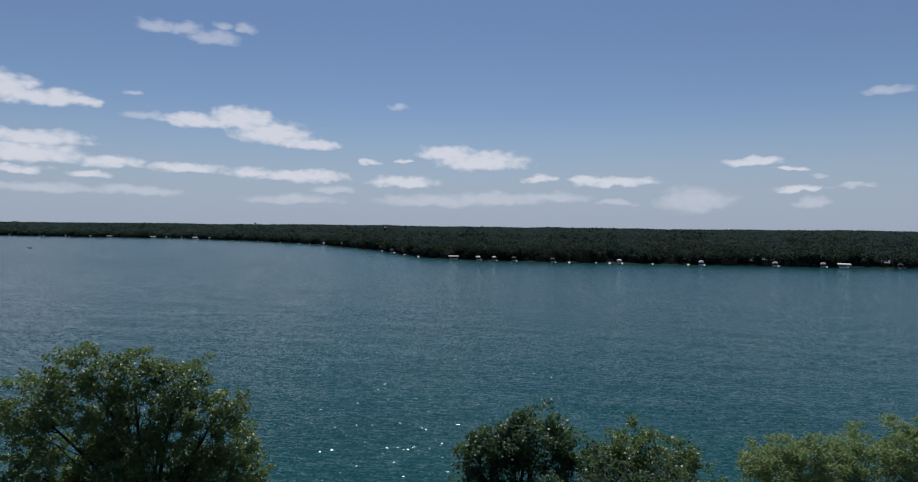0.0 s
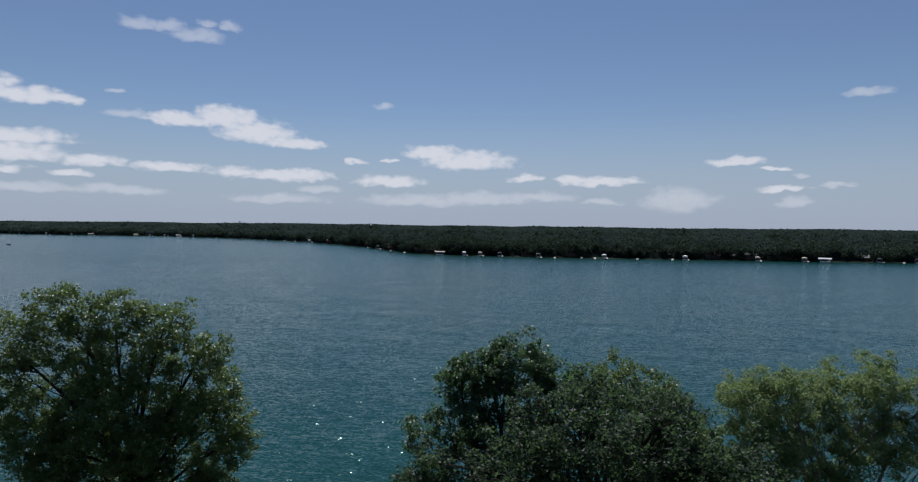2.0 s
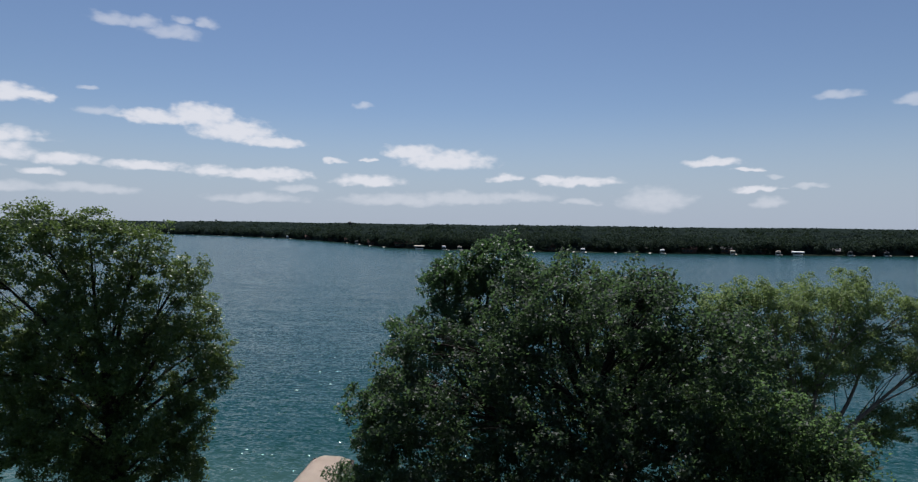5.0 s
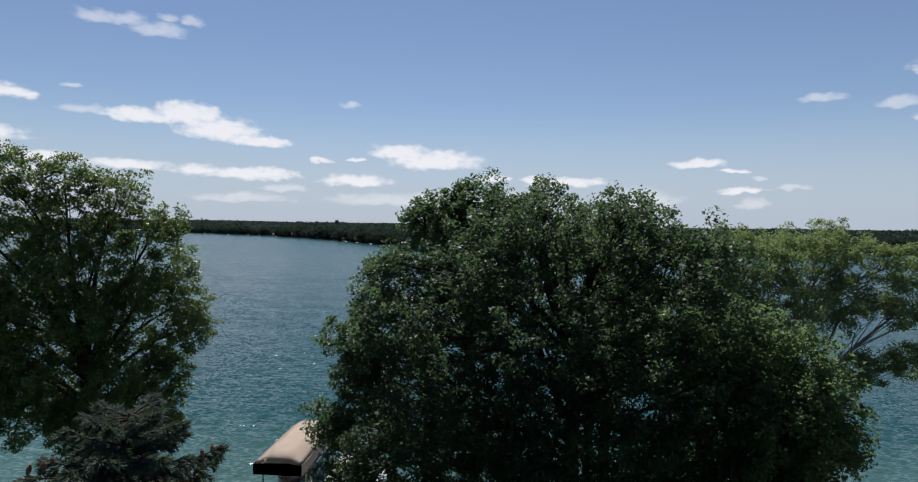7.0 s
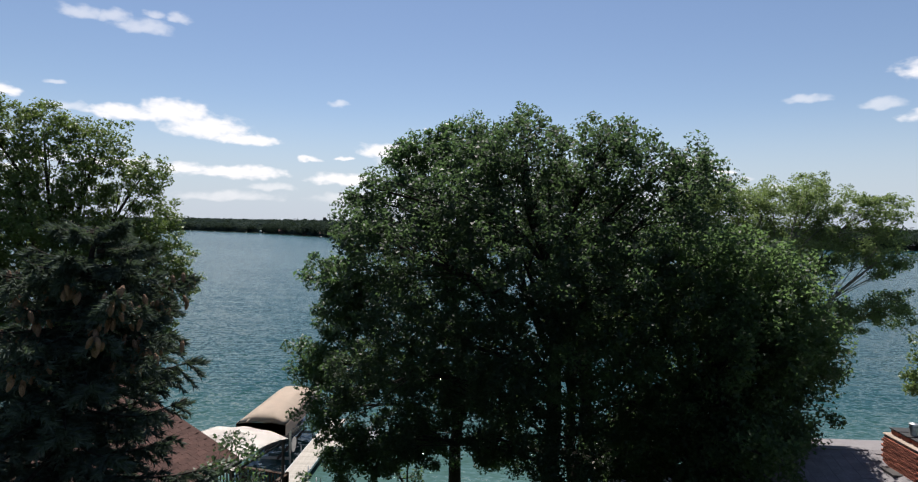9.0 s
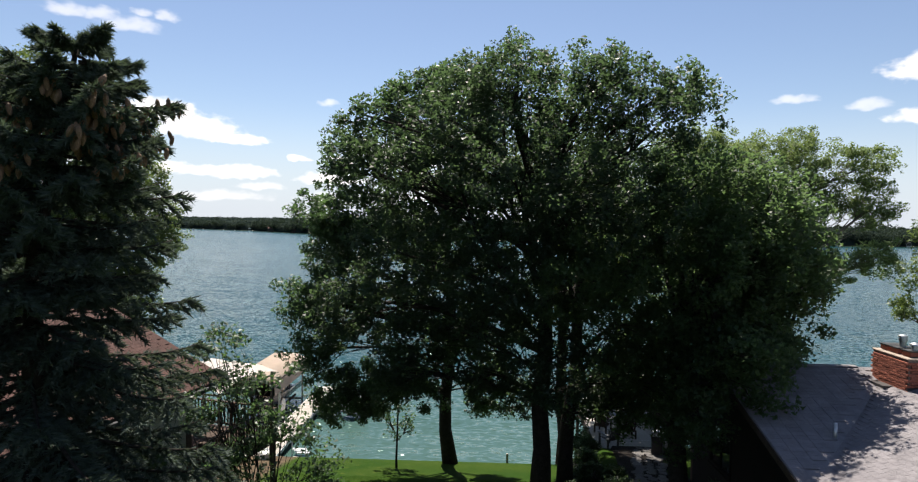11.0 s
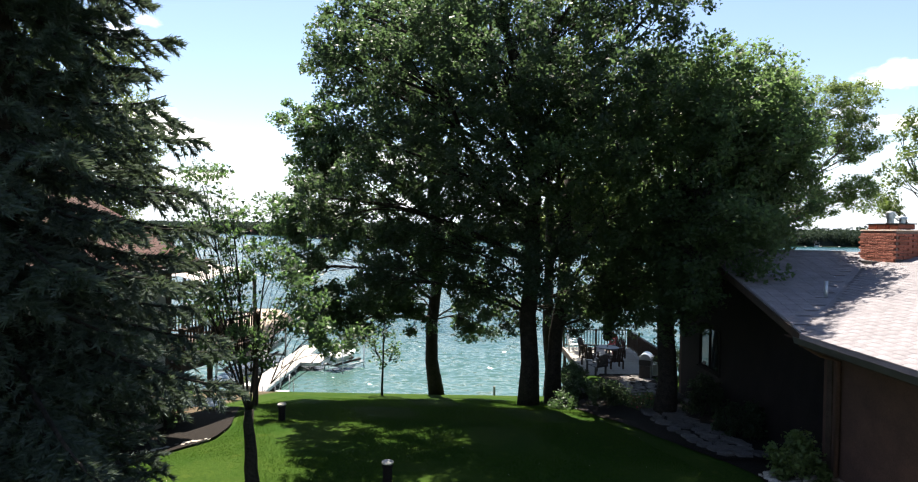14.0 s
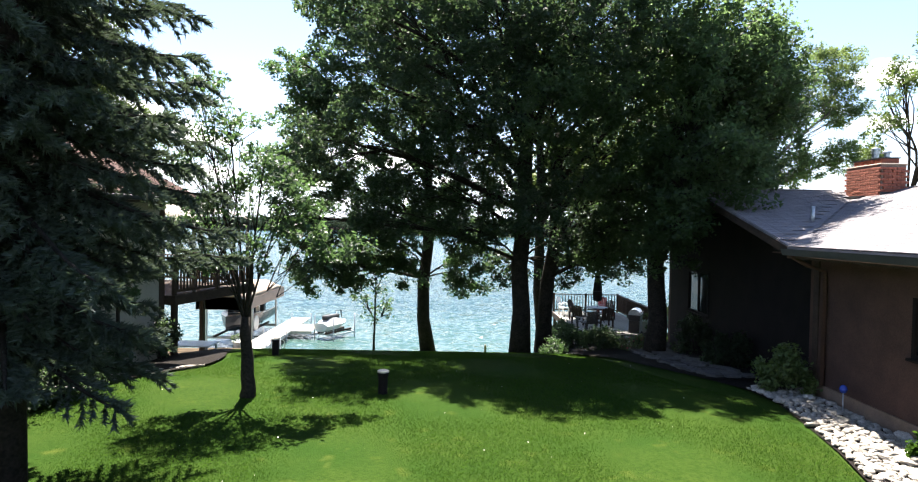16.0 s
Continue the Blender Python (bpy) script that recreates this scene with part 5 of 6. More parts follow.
def build_spruce():
    rng = np.random.default_rng(41)
    bx, by = -5.35, 7.5
    bz = gz(bx, by) - 0.1
    t = thing("spruce_tree", "tall blue-green spruce with layered drooping boughs and cones near its top", "tree", at=(bx, by, bz))
    top = 10.75 - bz
    tubes("trunk", [([(0, 0, 0), (0.02, 0, 2.5), (0, 0.03, 5), (0.03, 0, 8), (0.35, 0, 9.6), (0.62, 0, top)], [0.27, 0.22, 0.17, 0.09, 0.06, 0.02])], M["bark"], t, sides=12)
    lines, quads, tips, cones = [], [], [], []
    z = 2.1
    k = 0
    while z < top - 0.15:
        f = (z - 2.6) / (top - 2.6)
        n = (11 if z < 5.8 else 8) + k % 2
        for i in range(n):
            a = 2 * math.pi * (i / n) + k * 0.7 + rng.normal() * 0.25
            reach = (2.1 * min(1.0, max(0.0, 1 - f)) ** 0.75 + 1.0 - 0.22 * float(smooth01((f - 0.42) / 0.25))) * rng.uniform(0.68, 1.12) * min(1.0, (top - z) * 1.0 + 0.5)
            if z < 3.3 - bz:
                reach *= 0.60
            d = np.array([math.cos(a), math.sin(a), 0])
            rise = 0.16 * (f - 0.45)
            m = 9
            s = np.linspace(0, 1, m)
            drop = -0.40 * reach * (s ** 1.25) * (1.12 - f) + rise * reach * s + 0.16 * reach * s ** 4
            pts = np.array([0.62 * float(smooth01((z - 7.6) / 3.0)), 0, z + rng.normal() * 0.09]) + d * (s * reach)[:, None] + np.array([0, 0, 1]) * drop[:, None]
            lines.append(([Vector(p) for p in pts], list(np.linspace(0.035 * (1.2 - f) + 0.012, 0.006, m))))
            side = np.array([-d[1], d[0], 0])
            # side shoots, each thick with needles
            shoots = int(11 + 15 * reach / 3)
            for q in range(shoots):
                u = 0.12 + 0.88 * (q + rng.uniform(0, 0.8)) / shoots
                p0 = np.array([np.interp(u, s, pts[:, j]) for j in range(3)])
                sg = 1 if q % 2 else -1
                ln = (0.25 + 0.55 * (1 - u)) * min(1.0, reach / 2) * rng.uniform(0.7, 1.2)
                dirn = unit(d * 0.75 + side * sg * 0.75 + np.array([0, 0, -0.42 + 0.2 * rng.normal()]))
                if q == shoots - 1:
                    dirn, p0 = d, pts[-2]
                cnt = int(50 + 100 * ln)
                v = rng.uniform(0, 1, (cnt, 1))
                c = p0 + dirn * ln * v + np.array([0, 0, -0.16]) * ln * v ** 2
                out = unit(rng.normal(size=(cnt, 3)) + np.array([0, 0, 0.35]))
                out = unit(out + dirn * 1.3)
                L = rng.uniform(0.07, 0.14, (cnt, 1))
                w = unit(np.cross(out, rng.normal(size=(cnt, 3)))) * 0.0125
                tip = c + out * L
                blades = np.stack([c + w, tip, c - w], 1)
                fresh = (v[:, 0] > 0.68) & (out[:, 2] > -0.3)
                quads.append(blades[~fresh])
                tips.append(blades[fresh])
            if f > 0.80 and rng.uniform() < 0.85:
                for _ in range(12):
                    u = rng.uniform(0.45, 1.0)
                    cones.append([np.interp(u, s, pts[:, j]) + rng.normal() * 0.06 for j in range(3)])
        z += 0.40 - 0.12 * f
        k += 1
    tubes("bough_work", lines, M["bark"], t, sides=5)
    tris_mesh("needles", np.concatenate(quads), M["needle"], t)
    tris_mesh("new_growth", np.concatenate(tips), M["needle_tip"], t, "pale blue-green needle tips")
    bm = bmesh.new()
    lathe(bm, [(0.010, 0), (0.028, -0.035), (0.031, -0.085), (0.021, -0.13), (0.004, -0.155)], sides=7)
    bmesh.ops.recalc_face_normals(bm, faces=bm.faces)
    me = bpy.data.meshes.new("cone")
    bm.to_mesh(me)
    bm.free()
    me.materials.append(M["cone"])
    for p in cones[:290]:
        ob = new("cone", me)
        ob.parent = t
        ob.matrix_basis = pose(p[0], p[1], p[2] - 0.03, rng.normal() * 12, rng.normal() * 12, 0)


build_spruce()


def bush(name, label, at, r, h, mat, leaves, size, seed, flowers=0):
    rng = np.random.default_rng(seed)
    z = gz(*at)
    t = thing(name, label, "shrub", at=(*at, z))
    for k in range(9):
        a = k * 2.4
        line = bent(rng, (0.05 * math.cos(a), 0.05 * math.sin(a), -0.05), (r * 0.7 * math.cos(a), r * 0.7 * math.sin(a), h * rng.uniform(0.5, 0.85)), 0.1, 5)
        tubes("stem", [(line, [0.016, 0.013, 0.01, 0.008, 0.004])], M["bark"], t, sides=5)
    nk = 40
    u = unit(rng.normal(size=(nk, 3)))
    u[:, 2] = np.abs(u[:, 2])
    cent = u * rng.uniform(0.6, 1.0, (nk, 1)) * np.array([r, r, h * 0.85]) + np.array([0, 0, h * 0.12])
    pos = cent[rng.integers(0, nk, leaves)] + rng.normal(size=(leaves, 3)) * 0.13 * r
    pos[:, 2] = np.maximum(pos[:, 2], 0.03)
    quads_mesh("foliage", leaf_quads(rng, pos, size, 0.6, 0.5), M[mat], t)
    if flowers:
        pos = cent[rng.integers(0, nk, flowers)] * 1.05
        quads_mesh("blossom", leaf_quads(rng, pos, 0.07, 0.9, 0.9), M["flower"], t)


bush("rounded_shrub", "rounded leafy shrub in the rock bed by the house wall", (7.15, 13.0), 0.6, 0.95, "poplar_leaf", 2600, 0.1, 51)
bush("low_shrub", "low green shrub under the oak trunks", (3.6, 21.2), 0.55, 0.55, "maple_leaf", 1500, 0.08, 52)
bush("flower_bush", "low bush with red flowers beside the path", (5.9, 19.6), 0.55, 0.55, "shrub_leaf", 1200, 0.07, 53, 120)
bush("green_plant", "bright green leafy plant in the rock bed", (7.25, 8.9), 0.4, 0.6, "grass_blade", 900, 0.09, 54)
bush("dark_shrub", "dark shrub in the neighbour's planting bed", (-8.2, 12.2), 0.7, 1.1, "oak_leaf", 2200, 0.08, 55)
bush("dark_shrub", "dark shrub in the neighbour's planting bed", (-7.9, 14.0), 0.65, 1.2, "oak_leaf", 2200, 0.08, 56)
bush("dark_shrub", "dark shrub in the neighbour's planting bed", (-7.5, 16.1), 0.55, 1.2, "oak_leaf", 2200, 0.08, 57)
bush("shore_shrub", "leafy shrub hanging over the lakeside deck rail", (9.4, 26.2), 0.9, 1.6, "shrub_leaf", 2600, 0.09, 58)
bush("dark_shrub", "dark shrub in the mulched bed under the oaks", (4.7, 23.4), 0.7, 0.6, "oak_leaf", 2600, 0.09, 62)
bush("dark_shrub", "dark shrub in the mulched bed under the oaks", (5.0, 20.6), 0.7, 0.8, "oak_leaf", 2200, 0.09, 63)
bush("dark_shrub", "dark shrub against the house's timber wall", (7.5, 19.0), 0.6, 1.2, "oak_leaf", 2400, 0.09, 64)
bush("dark_shrub", "dark shrub against the house's timber wall", (7.4, 16.4), 0.6, 1.0, "oak_leaf", 2400, 0.09, 65)
for k, (x, y, w, h) in enumerate(((-7.6, 10.5, 0.75, 1.3), (-8.3, 11.3, 0.8, 1.5), (-7.3, 11.6, 0.5, 0.8), (-8.2, 13.1, 0.8, 1.6), (-7.9, 9.4, 0.8, 1.2), (-7.5, 12.4, 0.55, 1.0), (-7.7, 11.0, 0.6, 1.1), (-9.1, 10.0, 0.9, 1.7))):
    bush("dark_shrub", "dark shrub in the neighbour's planting bed", (x, y), w, h, "oak_leaf", 2600, 0.08, 70 + k)


for k, (x, y, w, h) in enumerate(((4.9, 26.9, 0.6, 0.9), (5.0, 28.4, 0.6, 1.0), (4.7, 25.5, 0.6, 0.8), (4.2, 24.2, 0.5, 0.5), (5.3, 22.6, 0.5, 0.45))):
    bush("dark_shrub", "dark shrub along the side of the lakeside deck", (x, y), w, h, "oak_leaf", 2400, 0.085, 110 + k)
for k, (x, y, w, h) in enumerate(((-8.1, 12.4, 0.5, 0.45), (-7.8, 13.1, 0.45, 0.4), (-8.3, 13.6, 0.45, 0.4), (-7.4, 11.9, 0.4, 0.35), (-8.0, 14.1, 0.35, 0.3))):
    bush("low_dark_shrub", "low dark spreading shrub in the neighbour's planting bed", (x, y), w, h, "oak_leaf", 1500, 0.07, 90 + k)


# ---- at the water ----
def build_pier():
    p = thing("pier", "pale weathered boat pier on steel legs with a side platform", "pier")
    z = -3.12
    deck_boards(p, -11.05, -9.85, 29.2, 43.0, z, "x")
    deck_boards(p, -9.84, -8.55, 37.6, 40.2, z, "x")
    part("side_beam", boxes(((-11.09, 29.2, z - 0.2), (-11.05, 43.0, z - 0.01))), M["galv"], p)
    part("side_beam", boxes(((-9.85, 29.2, z - 0.2), (-9.81, 37.6, z - 0.037))), M["galv"], p)
    part("side_beam", boxes(((-9.85, 37.55, z - 0.2), (-8.55, 37.6, z - 0.01))), M["galv"], p)
    for y in (30.5, 33.5, 36.5, 39.5, 42.8):
        for x in (-11.12, -9.78):
            if y == 39.5 and x > -10:
                x = -8.5
            tubes("leg", [([(x, y, -5.2), (x, y, z + 0.35)], 0.03)], M["galv"], p, sides=8)


build_pier()


def build_boat(parent_name, label, at, turn, L=6.4, W=2.3, dark=True):
    """Open runabout: flared hull with a pointed bow, deck, windscreen, seats and motor."""
    b = thing(parent_name, label, "boat", at=at, turn=turn)
    bm = bmesh.new()
    n = 14
    rings = []
    for i in range(n + 1):
        u = i / n
        half = W / 2 * (1 - max(0, (u - 0.45) / 0.55) ** 2.2) + 0.015
        keel = 0.0 + 0.35 * max(0, (u - 0.6) / 0.4) ** 2
        y = u * L
        sheer = 0.95 + 0.18 * u
        rings.append([bm.verts.new(c) for c in ((-half, y, sheer), (-half * 0.86, y, 0.45 + keel * 0.5), (-half * 0.55, y, 0.16 + keel), (0, y, keel), (half * 0.55, y, 0.16 + keel), (half * 0.86, y, 0.45 + keel * 0.5), (half, y, sheer), (half * 0.86, y, sheer - 0.03 if u > 0.62 else sheer - 0.5), (-half * 0.86, y, sheer - 0.03 if u > 0.62 else sheer - 0.5))])
    for a, c in zip(rings, rings[1:]):
        for k in range(9):
            bm.faces.new((a[k], a[(k + 1) % 9], c[(k + 1) % 9], c[k]))
    bm.faces.new(rings[0][::-1])
    bm.faces.new(rings[-1])
    part("hull", bm, M["hull_dark" if dark else "hull_white"], b)
    part("rub_rail", boxes(((-W / 2 - 0.02, 0.1, 0.93), (-W / 2 + 0.03, L * 0.5, 0.99)), ((W / 2 - 0.03, 0.1, 0.93), (W / 2 + 0.02, L * 0.5, 0.99)), bevel=0.01), M["hull_white"], b)
    part("windscreen", boxes(((-0.85, L * 0.58, 1.0), (0.85, L * 0.59, 1.42)), bevel=0.004), M["glass"], b)
    for x in (-0.5, 0.5):
        part("seat", boxes(((x - 0.26, L * 0.42, 0.52), (x + 0.26, L * 0.50, 0.9)), ((x - 0.26, L * 0.40, 0.9), (x + 0.26, L * 0.425, 1.35)), bevel=0.04), M["hull_white"], b)
    part("motor", boxes(((-0.2, -0.45, 0.55), (0.2, -0.02, 1.25)), ((-0.08, -0.3, -0.25), (0.08, -0.1, 0.56)), bevel=0.05), M["black"], b)
    return b


def build_boat_lift():
    lx, ly = -12.9, 34.6
    L, W, zt = 7.3, 2.9, -0.88
    t = thing("boat_lift", "boat lift with a tan canvas canopy over the water", "boat lift", at=(lx, ly, 0))
    n, m = 16, 12
    bm = bmesh.new()
    grid = []
    for j in range(n + 1):
        v = j / n
        end = min(1.0, min(v, 1 - v) / 0.09)
        rowv = []
        for i in range(m + 1):
            a = -1 + 2 * i / m
            z = zt + 0.55 * min(1.0, (1 - abs(a)) / 0.55) ** 0.85 * (0.2 + 0.8 * end) + 0.012 * math.sin(j * 2.1) * (1 - a * a)
            rowv.append(bm.verts.new((a * W / 2, v * L, z)))
        grid.append(rowv)
    for j in range(n):
        for i in range(m):
            bm.faces.new((grid[j][i], grid[j][i + 1], grid[j + 1][i + 1], grid[j + 1][i]))
    bmesh.ops.solidify(bm, geom=bm.faces[:], thickness=0.015)
    part("canopy", bm, M["tan_canvas"], t, "tan canvas canopy top", smooth=True)
    zs = zt - 0.62
    part("skirt", boxes(((-W / 2 - 0.01, 0, zs), (-W / 2 + 0.008, L, zt)), ((W / 2 - 0.008, 0, zs), (W / 2 + 0.01, L, zt))), M["brown_canvas"], t, "brown canvas side skirt")
    for y in (0.0, L):
        bm = bmesh.new()
        front = []
        for i in range(m + 1):
            a = -1 + 2 * i / m
            front.append((bm.verts.new((a * W / 2, y, zs)), bm.verts.new((a * W / 2, y, zt + 0.55 * min(1.0, (1 - abs(a)) / 0.55) ** 0.85 * 0.2 - 0.012))))
        for p, q in zip(front, front[1:]):
            bm.faces.new((p[0], q[0], q[1], p[1]))
        bmesh.ops.solidify(bm, geom=bm.faces[:], thickness=0.012)
        part("end_skirt", bm, M["brown_canvas"], t, "brown canvas end skirt")
    for x in (-W / 2 + 0.12, W / 2 - 0.12):
        for y in (1.2, 5.9):
            part("post", boxes(((x - 0.05, y - 0.05, -5.4), (x + 0.05, y + 0.05, zt)), bevel=0.008), M["galv"], t)
        part("top_rail", boxes(((x - 0.03, 0.1, zt - 0.1), (x + 0.03, L - 0.1, zt - 0.04))), M["galv"], t)
        part("bunk", boxes(((x * 0.55 - 0.06, 0.8, -3.2), (x * 0.55 + 0.06, 6.3, -3.1))), M["dark_wood"], t)
    for y in (1.2, 5.9):
        part("cross_beam", boxes(((-W / 2 + 0.1, y - 0.06, -3.34), (W / 2 - 0.1, y + 0.06, -3.2))), M["galv"], t)
    part("wheel", lathe(bmesh.new(), [(0.40, -0.02), (0.44, -0.02), (0.44, 0.02), (0.40, 0.02)], sides=24), M["galv"], t).matrix_basis = pose(W / 2 + 0.1, 1.2, -2.4, 0, 90, 0)
    build_boat("motor_boat", "dark-hulled motor boat hanging in the canopied lift", (lx, ly + 7.0, -3.1), 180)


build_boat_lift()


def build_jet_ski():
    t = thing("jet_ski", "white personal watercraft parked on a small lift by the pier", "jet ski", at=(-8.0, 37.6, -3.2), turn=-30)
    bm = bmesh.new()
    n = 12
    rings = []
    for i in range(n + 1):
        u = i / n
        h = 0.55 * (1 - max(0, (u - 0.4) / 0.6) ** 2) + 0.02
        top = 0.55 + 0.25 * math.sin(math.pi * min(1, u * 1.2)) * (u < 0.83)
        rings.append([bm.verts.new(c) for c in ((-h, u * 2.35, 0.42), (-h * 0.6, u * 2.35, 0.08 + 0.3 * u ** 3), (0, u * 2.35, 0.3 * u ** 3), (h * 0.6, u * 2.35, 0.08 + 0.3 * u ** 3), (h, u * 2.35, 0.42), (h * 0.45, u * 2.35, top), (-h * 0.45, u * 2.35, top))])
    for a, c in zip(rings, rings[1:]):
        for k in range(7):
            bm.faces.new((a[k], a[(k + 1) % 7], c[(k + 1) % 7], c[k]))
    bm.faces.new(rings[0][::-1])
    bm.faces.new(rings[-1])
    part("hull", bm, M["hull_white"], t)
    part("seat", boxes(((-0.2, 0.25, 0.7), (0.2, 1.55, 0.98)), bevel=0.06), M["black"], t)
    tubes("handlebar", [([(-0.38, 1.75, 1.12), (0, 1.85, 1.16), (0.38, 1.75, 1.12)], 0.02), ([(0, 1.85, 1.14), (0, 1.95, 0.7)], 0.04)], M["black"], t)
    lift = thing("jet_ski_lift", "small galvanised lift frame beside the pier platform", "boat lift", at=(-8.0, 37.6, -3.2), turn=-30)
    for x in (-0.75, 0.75):
        for y in (0.3, 2.3):
            tubes("post", [([(x, y, -1.9), (x, y, 0.95)], 0.035)], M["galv"], lift)
        part("bunk", boxes(((x * 0.4 - 0.05, 0.1, -0.12), (x * 0.4 + 0.05, 2.5, 0.0))), M["dark_wood"], lift)
        part("side_beam", boxes(((x - 0.03, 0.25, -0.22), (x + 0.03, 2.35, -0.12))), M["galv"], lift)
    for y in (0.3, 2.3):
        part("cross_beam", boxes(((-0.75, y - 0.04, -0.2), (0.75, y + 0.04, -0.12))), M["galv"], lift)


build_jet_ski()
# steel steps from the bank to the pier
steps = thing("pier_steps", "metal stair frame at the bank end of the pier", "steps", at=(-9.3, 31.0, -3.2))
for i in range(3):
    part("tread", boxes(((0, 0.3 * i, -0.2 * i), (0.7, 0.3 * i + 0.25, -0.2 * i + 0.03))), M["galv"], steps)
tubes("handrail", [([(0, 0, -0.9), (0, 0, 0.9), (0, 0.8, 0.5), (0, 0.8, -1.2)], 0.025)], M["galv"], steps)
tubes("handrail", [([(0.7, 0, -0.9), (0.7, 0, 0.9), (0.7, 0.8, 0.5), (0.7, 0.8, -1.2)], 0.025)], M["galv"], steps)


def build_lake_deck():
    d = thing("lakeside_deck", "weathered timber deck over the bank with dark baluster railing", "deck")
    x0, x1, y0, y1, z = 5.4, 8.9, 26.6, 33.0, -1.05
    deck_boards(d, x0, x1, y0, y1, z, "x")
    part("rim_joist", boxes(((x0 - 0.04, y0, z - 0.28), (x0, y1, z - 0.002)), ((x1, y0, z - 0.28), (x1 + 0.04, y1, z - 0.002)), ((x0, y1, z - 0.28), (x1, y1 + 0.04, z - 0.002)), ((x0, y0 - 0.04, z - 0.28), (x1, y0, z - 0.002))), M["dark_wood"], d)
    railing(d, (x0 + 0.05, y1 - 0.05), (x1 - 0.05, y1 - 0.05), z, 0.92, 0.15)
    railing(d, (x1 - 0.05, y0 + 0.3), (x1 - 0.05, y1 - 0.05), z, 0.92, 0.15)
    for x in (x0 + 0.1, x1 - 0.1):
        for y in (y0 + 0.1, 29.8, y1 - 0.1):
            part("support_post", boxes(((x - 0.07, y - 0.07, gz(x, y) - 0.4), (x + 0.07, y + 0.07, z - 0.036))), M["dark_wood"], d)


build_lake_deck()


def build_chair(at, turn, mat, label):
    """Slatted garden armchair with a raked back."""
    c = thing("garden_chair", label, "chair", "chairs on the lakeside deck", at=at, turn=turn)
    for x in (-0.28, 0.28):
        part("front_leg", boxes(((x - 0.03, 0.22, 0), (x + 0.03, 0.3, 0.56)), bevel=0.006), M[mat], c)
        part("back_leg", boxes(((x - 0.03, -0.32, 0), (x + 0.03, -0.24, 0.4)), bevel=0.006), M[mat], c)
        part("armrest", boxes(((x - 0.06, -0.3, 0.56), (x + 0.06, 0.34, 0.59)), bevel=0.008), M[mat], c)
    for i in range(5):
        part("seat_slat", boxes(((-0.26, -0.25 + i * 0.1, 0.33 + i * 0.012), (0.26, -0.165 + i * 0.1, 0.355 + i * 0.012))), M[mat], c)
    for i in range(5):
        h = 0.95 - 0.03 * abs(i - 2)
        part("back_slat", boxes(((-0.25 + i * 0.104, -0.02, 0), (-0.165 + i * 0.104, 0.0, h - 0.3)), bevel=0.004), M[mat], c).matrix_basis = pose(0, -0.27, 0.32, 18, 0, 0)
    return c


build_chair((6.0, 28.7, -1.05), -35, "dark_wood", "dark wooden garden armchair on the lakeside deck")
build_chair((7.0, 28.1, -1.05), 5, "dark_wood", "dark wooden garden armchair with its back to the house")
build_chair((6.2, 30.3, -1.05), -130, "dark_wood", "dark wooden garden armchair facing inland")
build_chair((7.6, 30.2, -1.05), 140, "dark_wood", "dark wooden garden armchair facing inland")
build_chair((7.9, 31.6, -1.05), 190, "red", "red garden armchair by the deck railing")
build_chair((5.9, 31.8, -1.05), -120, "white_metal", "white garden armchair beside the railing")
build_chair((5.9, 26.9, -1.05), 30, "black", "black metal garden armchair at the edge of the deck")


def build_umbrella(at):
    """Closed patio umbrella: a base, a pole and the cloth gathered in folds round it."""
    u = thing("patio_umbrella", "closed dark patio umbrella standing through the deck table", "umbrella", at=at)
    part("base", lathe(bmesh.new(), [(0.24, 0), (0.24, 0.05), (0.20, 0.08), (0.05, 0.10), (0.04, 0.26), (0.03, 0.27)], sides=24), M["black"], u)
    tubes("pole", [([(0, 0, 0.1), (0, 0, 2.55)], 0.02)], M["black"], u, sides=10)
    bm = bmesh.new()
    rings = []
    for z, r in ((1.05, 0.17), (1.35, 0.19), (1.75, 0.155), (2.1, 0.115), (2.4, 0.06), (2.52, 0.02)):
        rings.append([bm.verts.new((r * (1 + 0.22 * (k % 2)) * math.cos(k * math.pi / 8), r * (1 + 0.22 * (k % 2)) * math.sin(k * math.pi / 8), z + 0.03 * math.sin(k))) for k in range(16)])
    for a, b in zip(rings, rings[1:]):
        for k in range(16):
            bm.faces.new((a[k], a[(k + 1) % 16], b[(k + 1) % 16], b[k]))
    bm.faces.new(rings[0][::-1])
    bm.faces.new(rings[-1])
    part("cloth", bm, M["wall_dark"], u, "gathered dark cloth")
    tubes("tie_strap", [([(0.20 * math.cos(a), 0.20 * math.sin(a), 1.5) for a in np.linspace(0, 2 * math.pi, 13)], 0.012)], M["black"], u, sides=6)


build_umbrella((6.9, 29.2, -1.05))


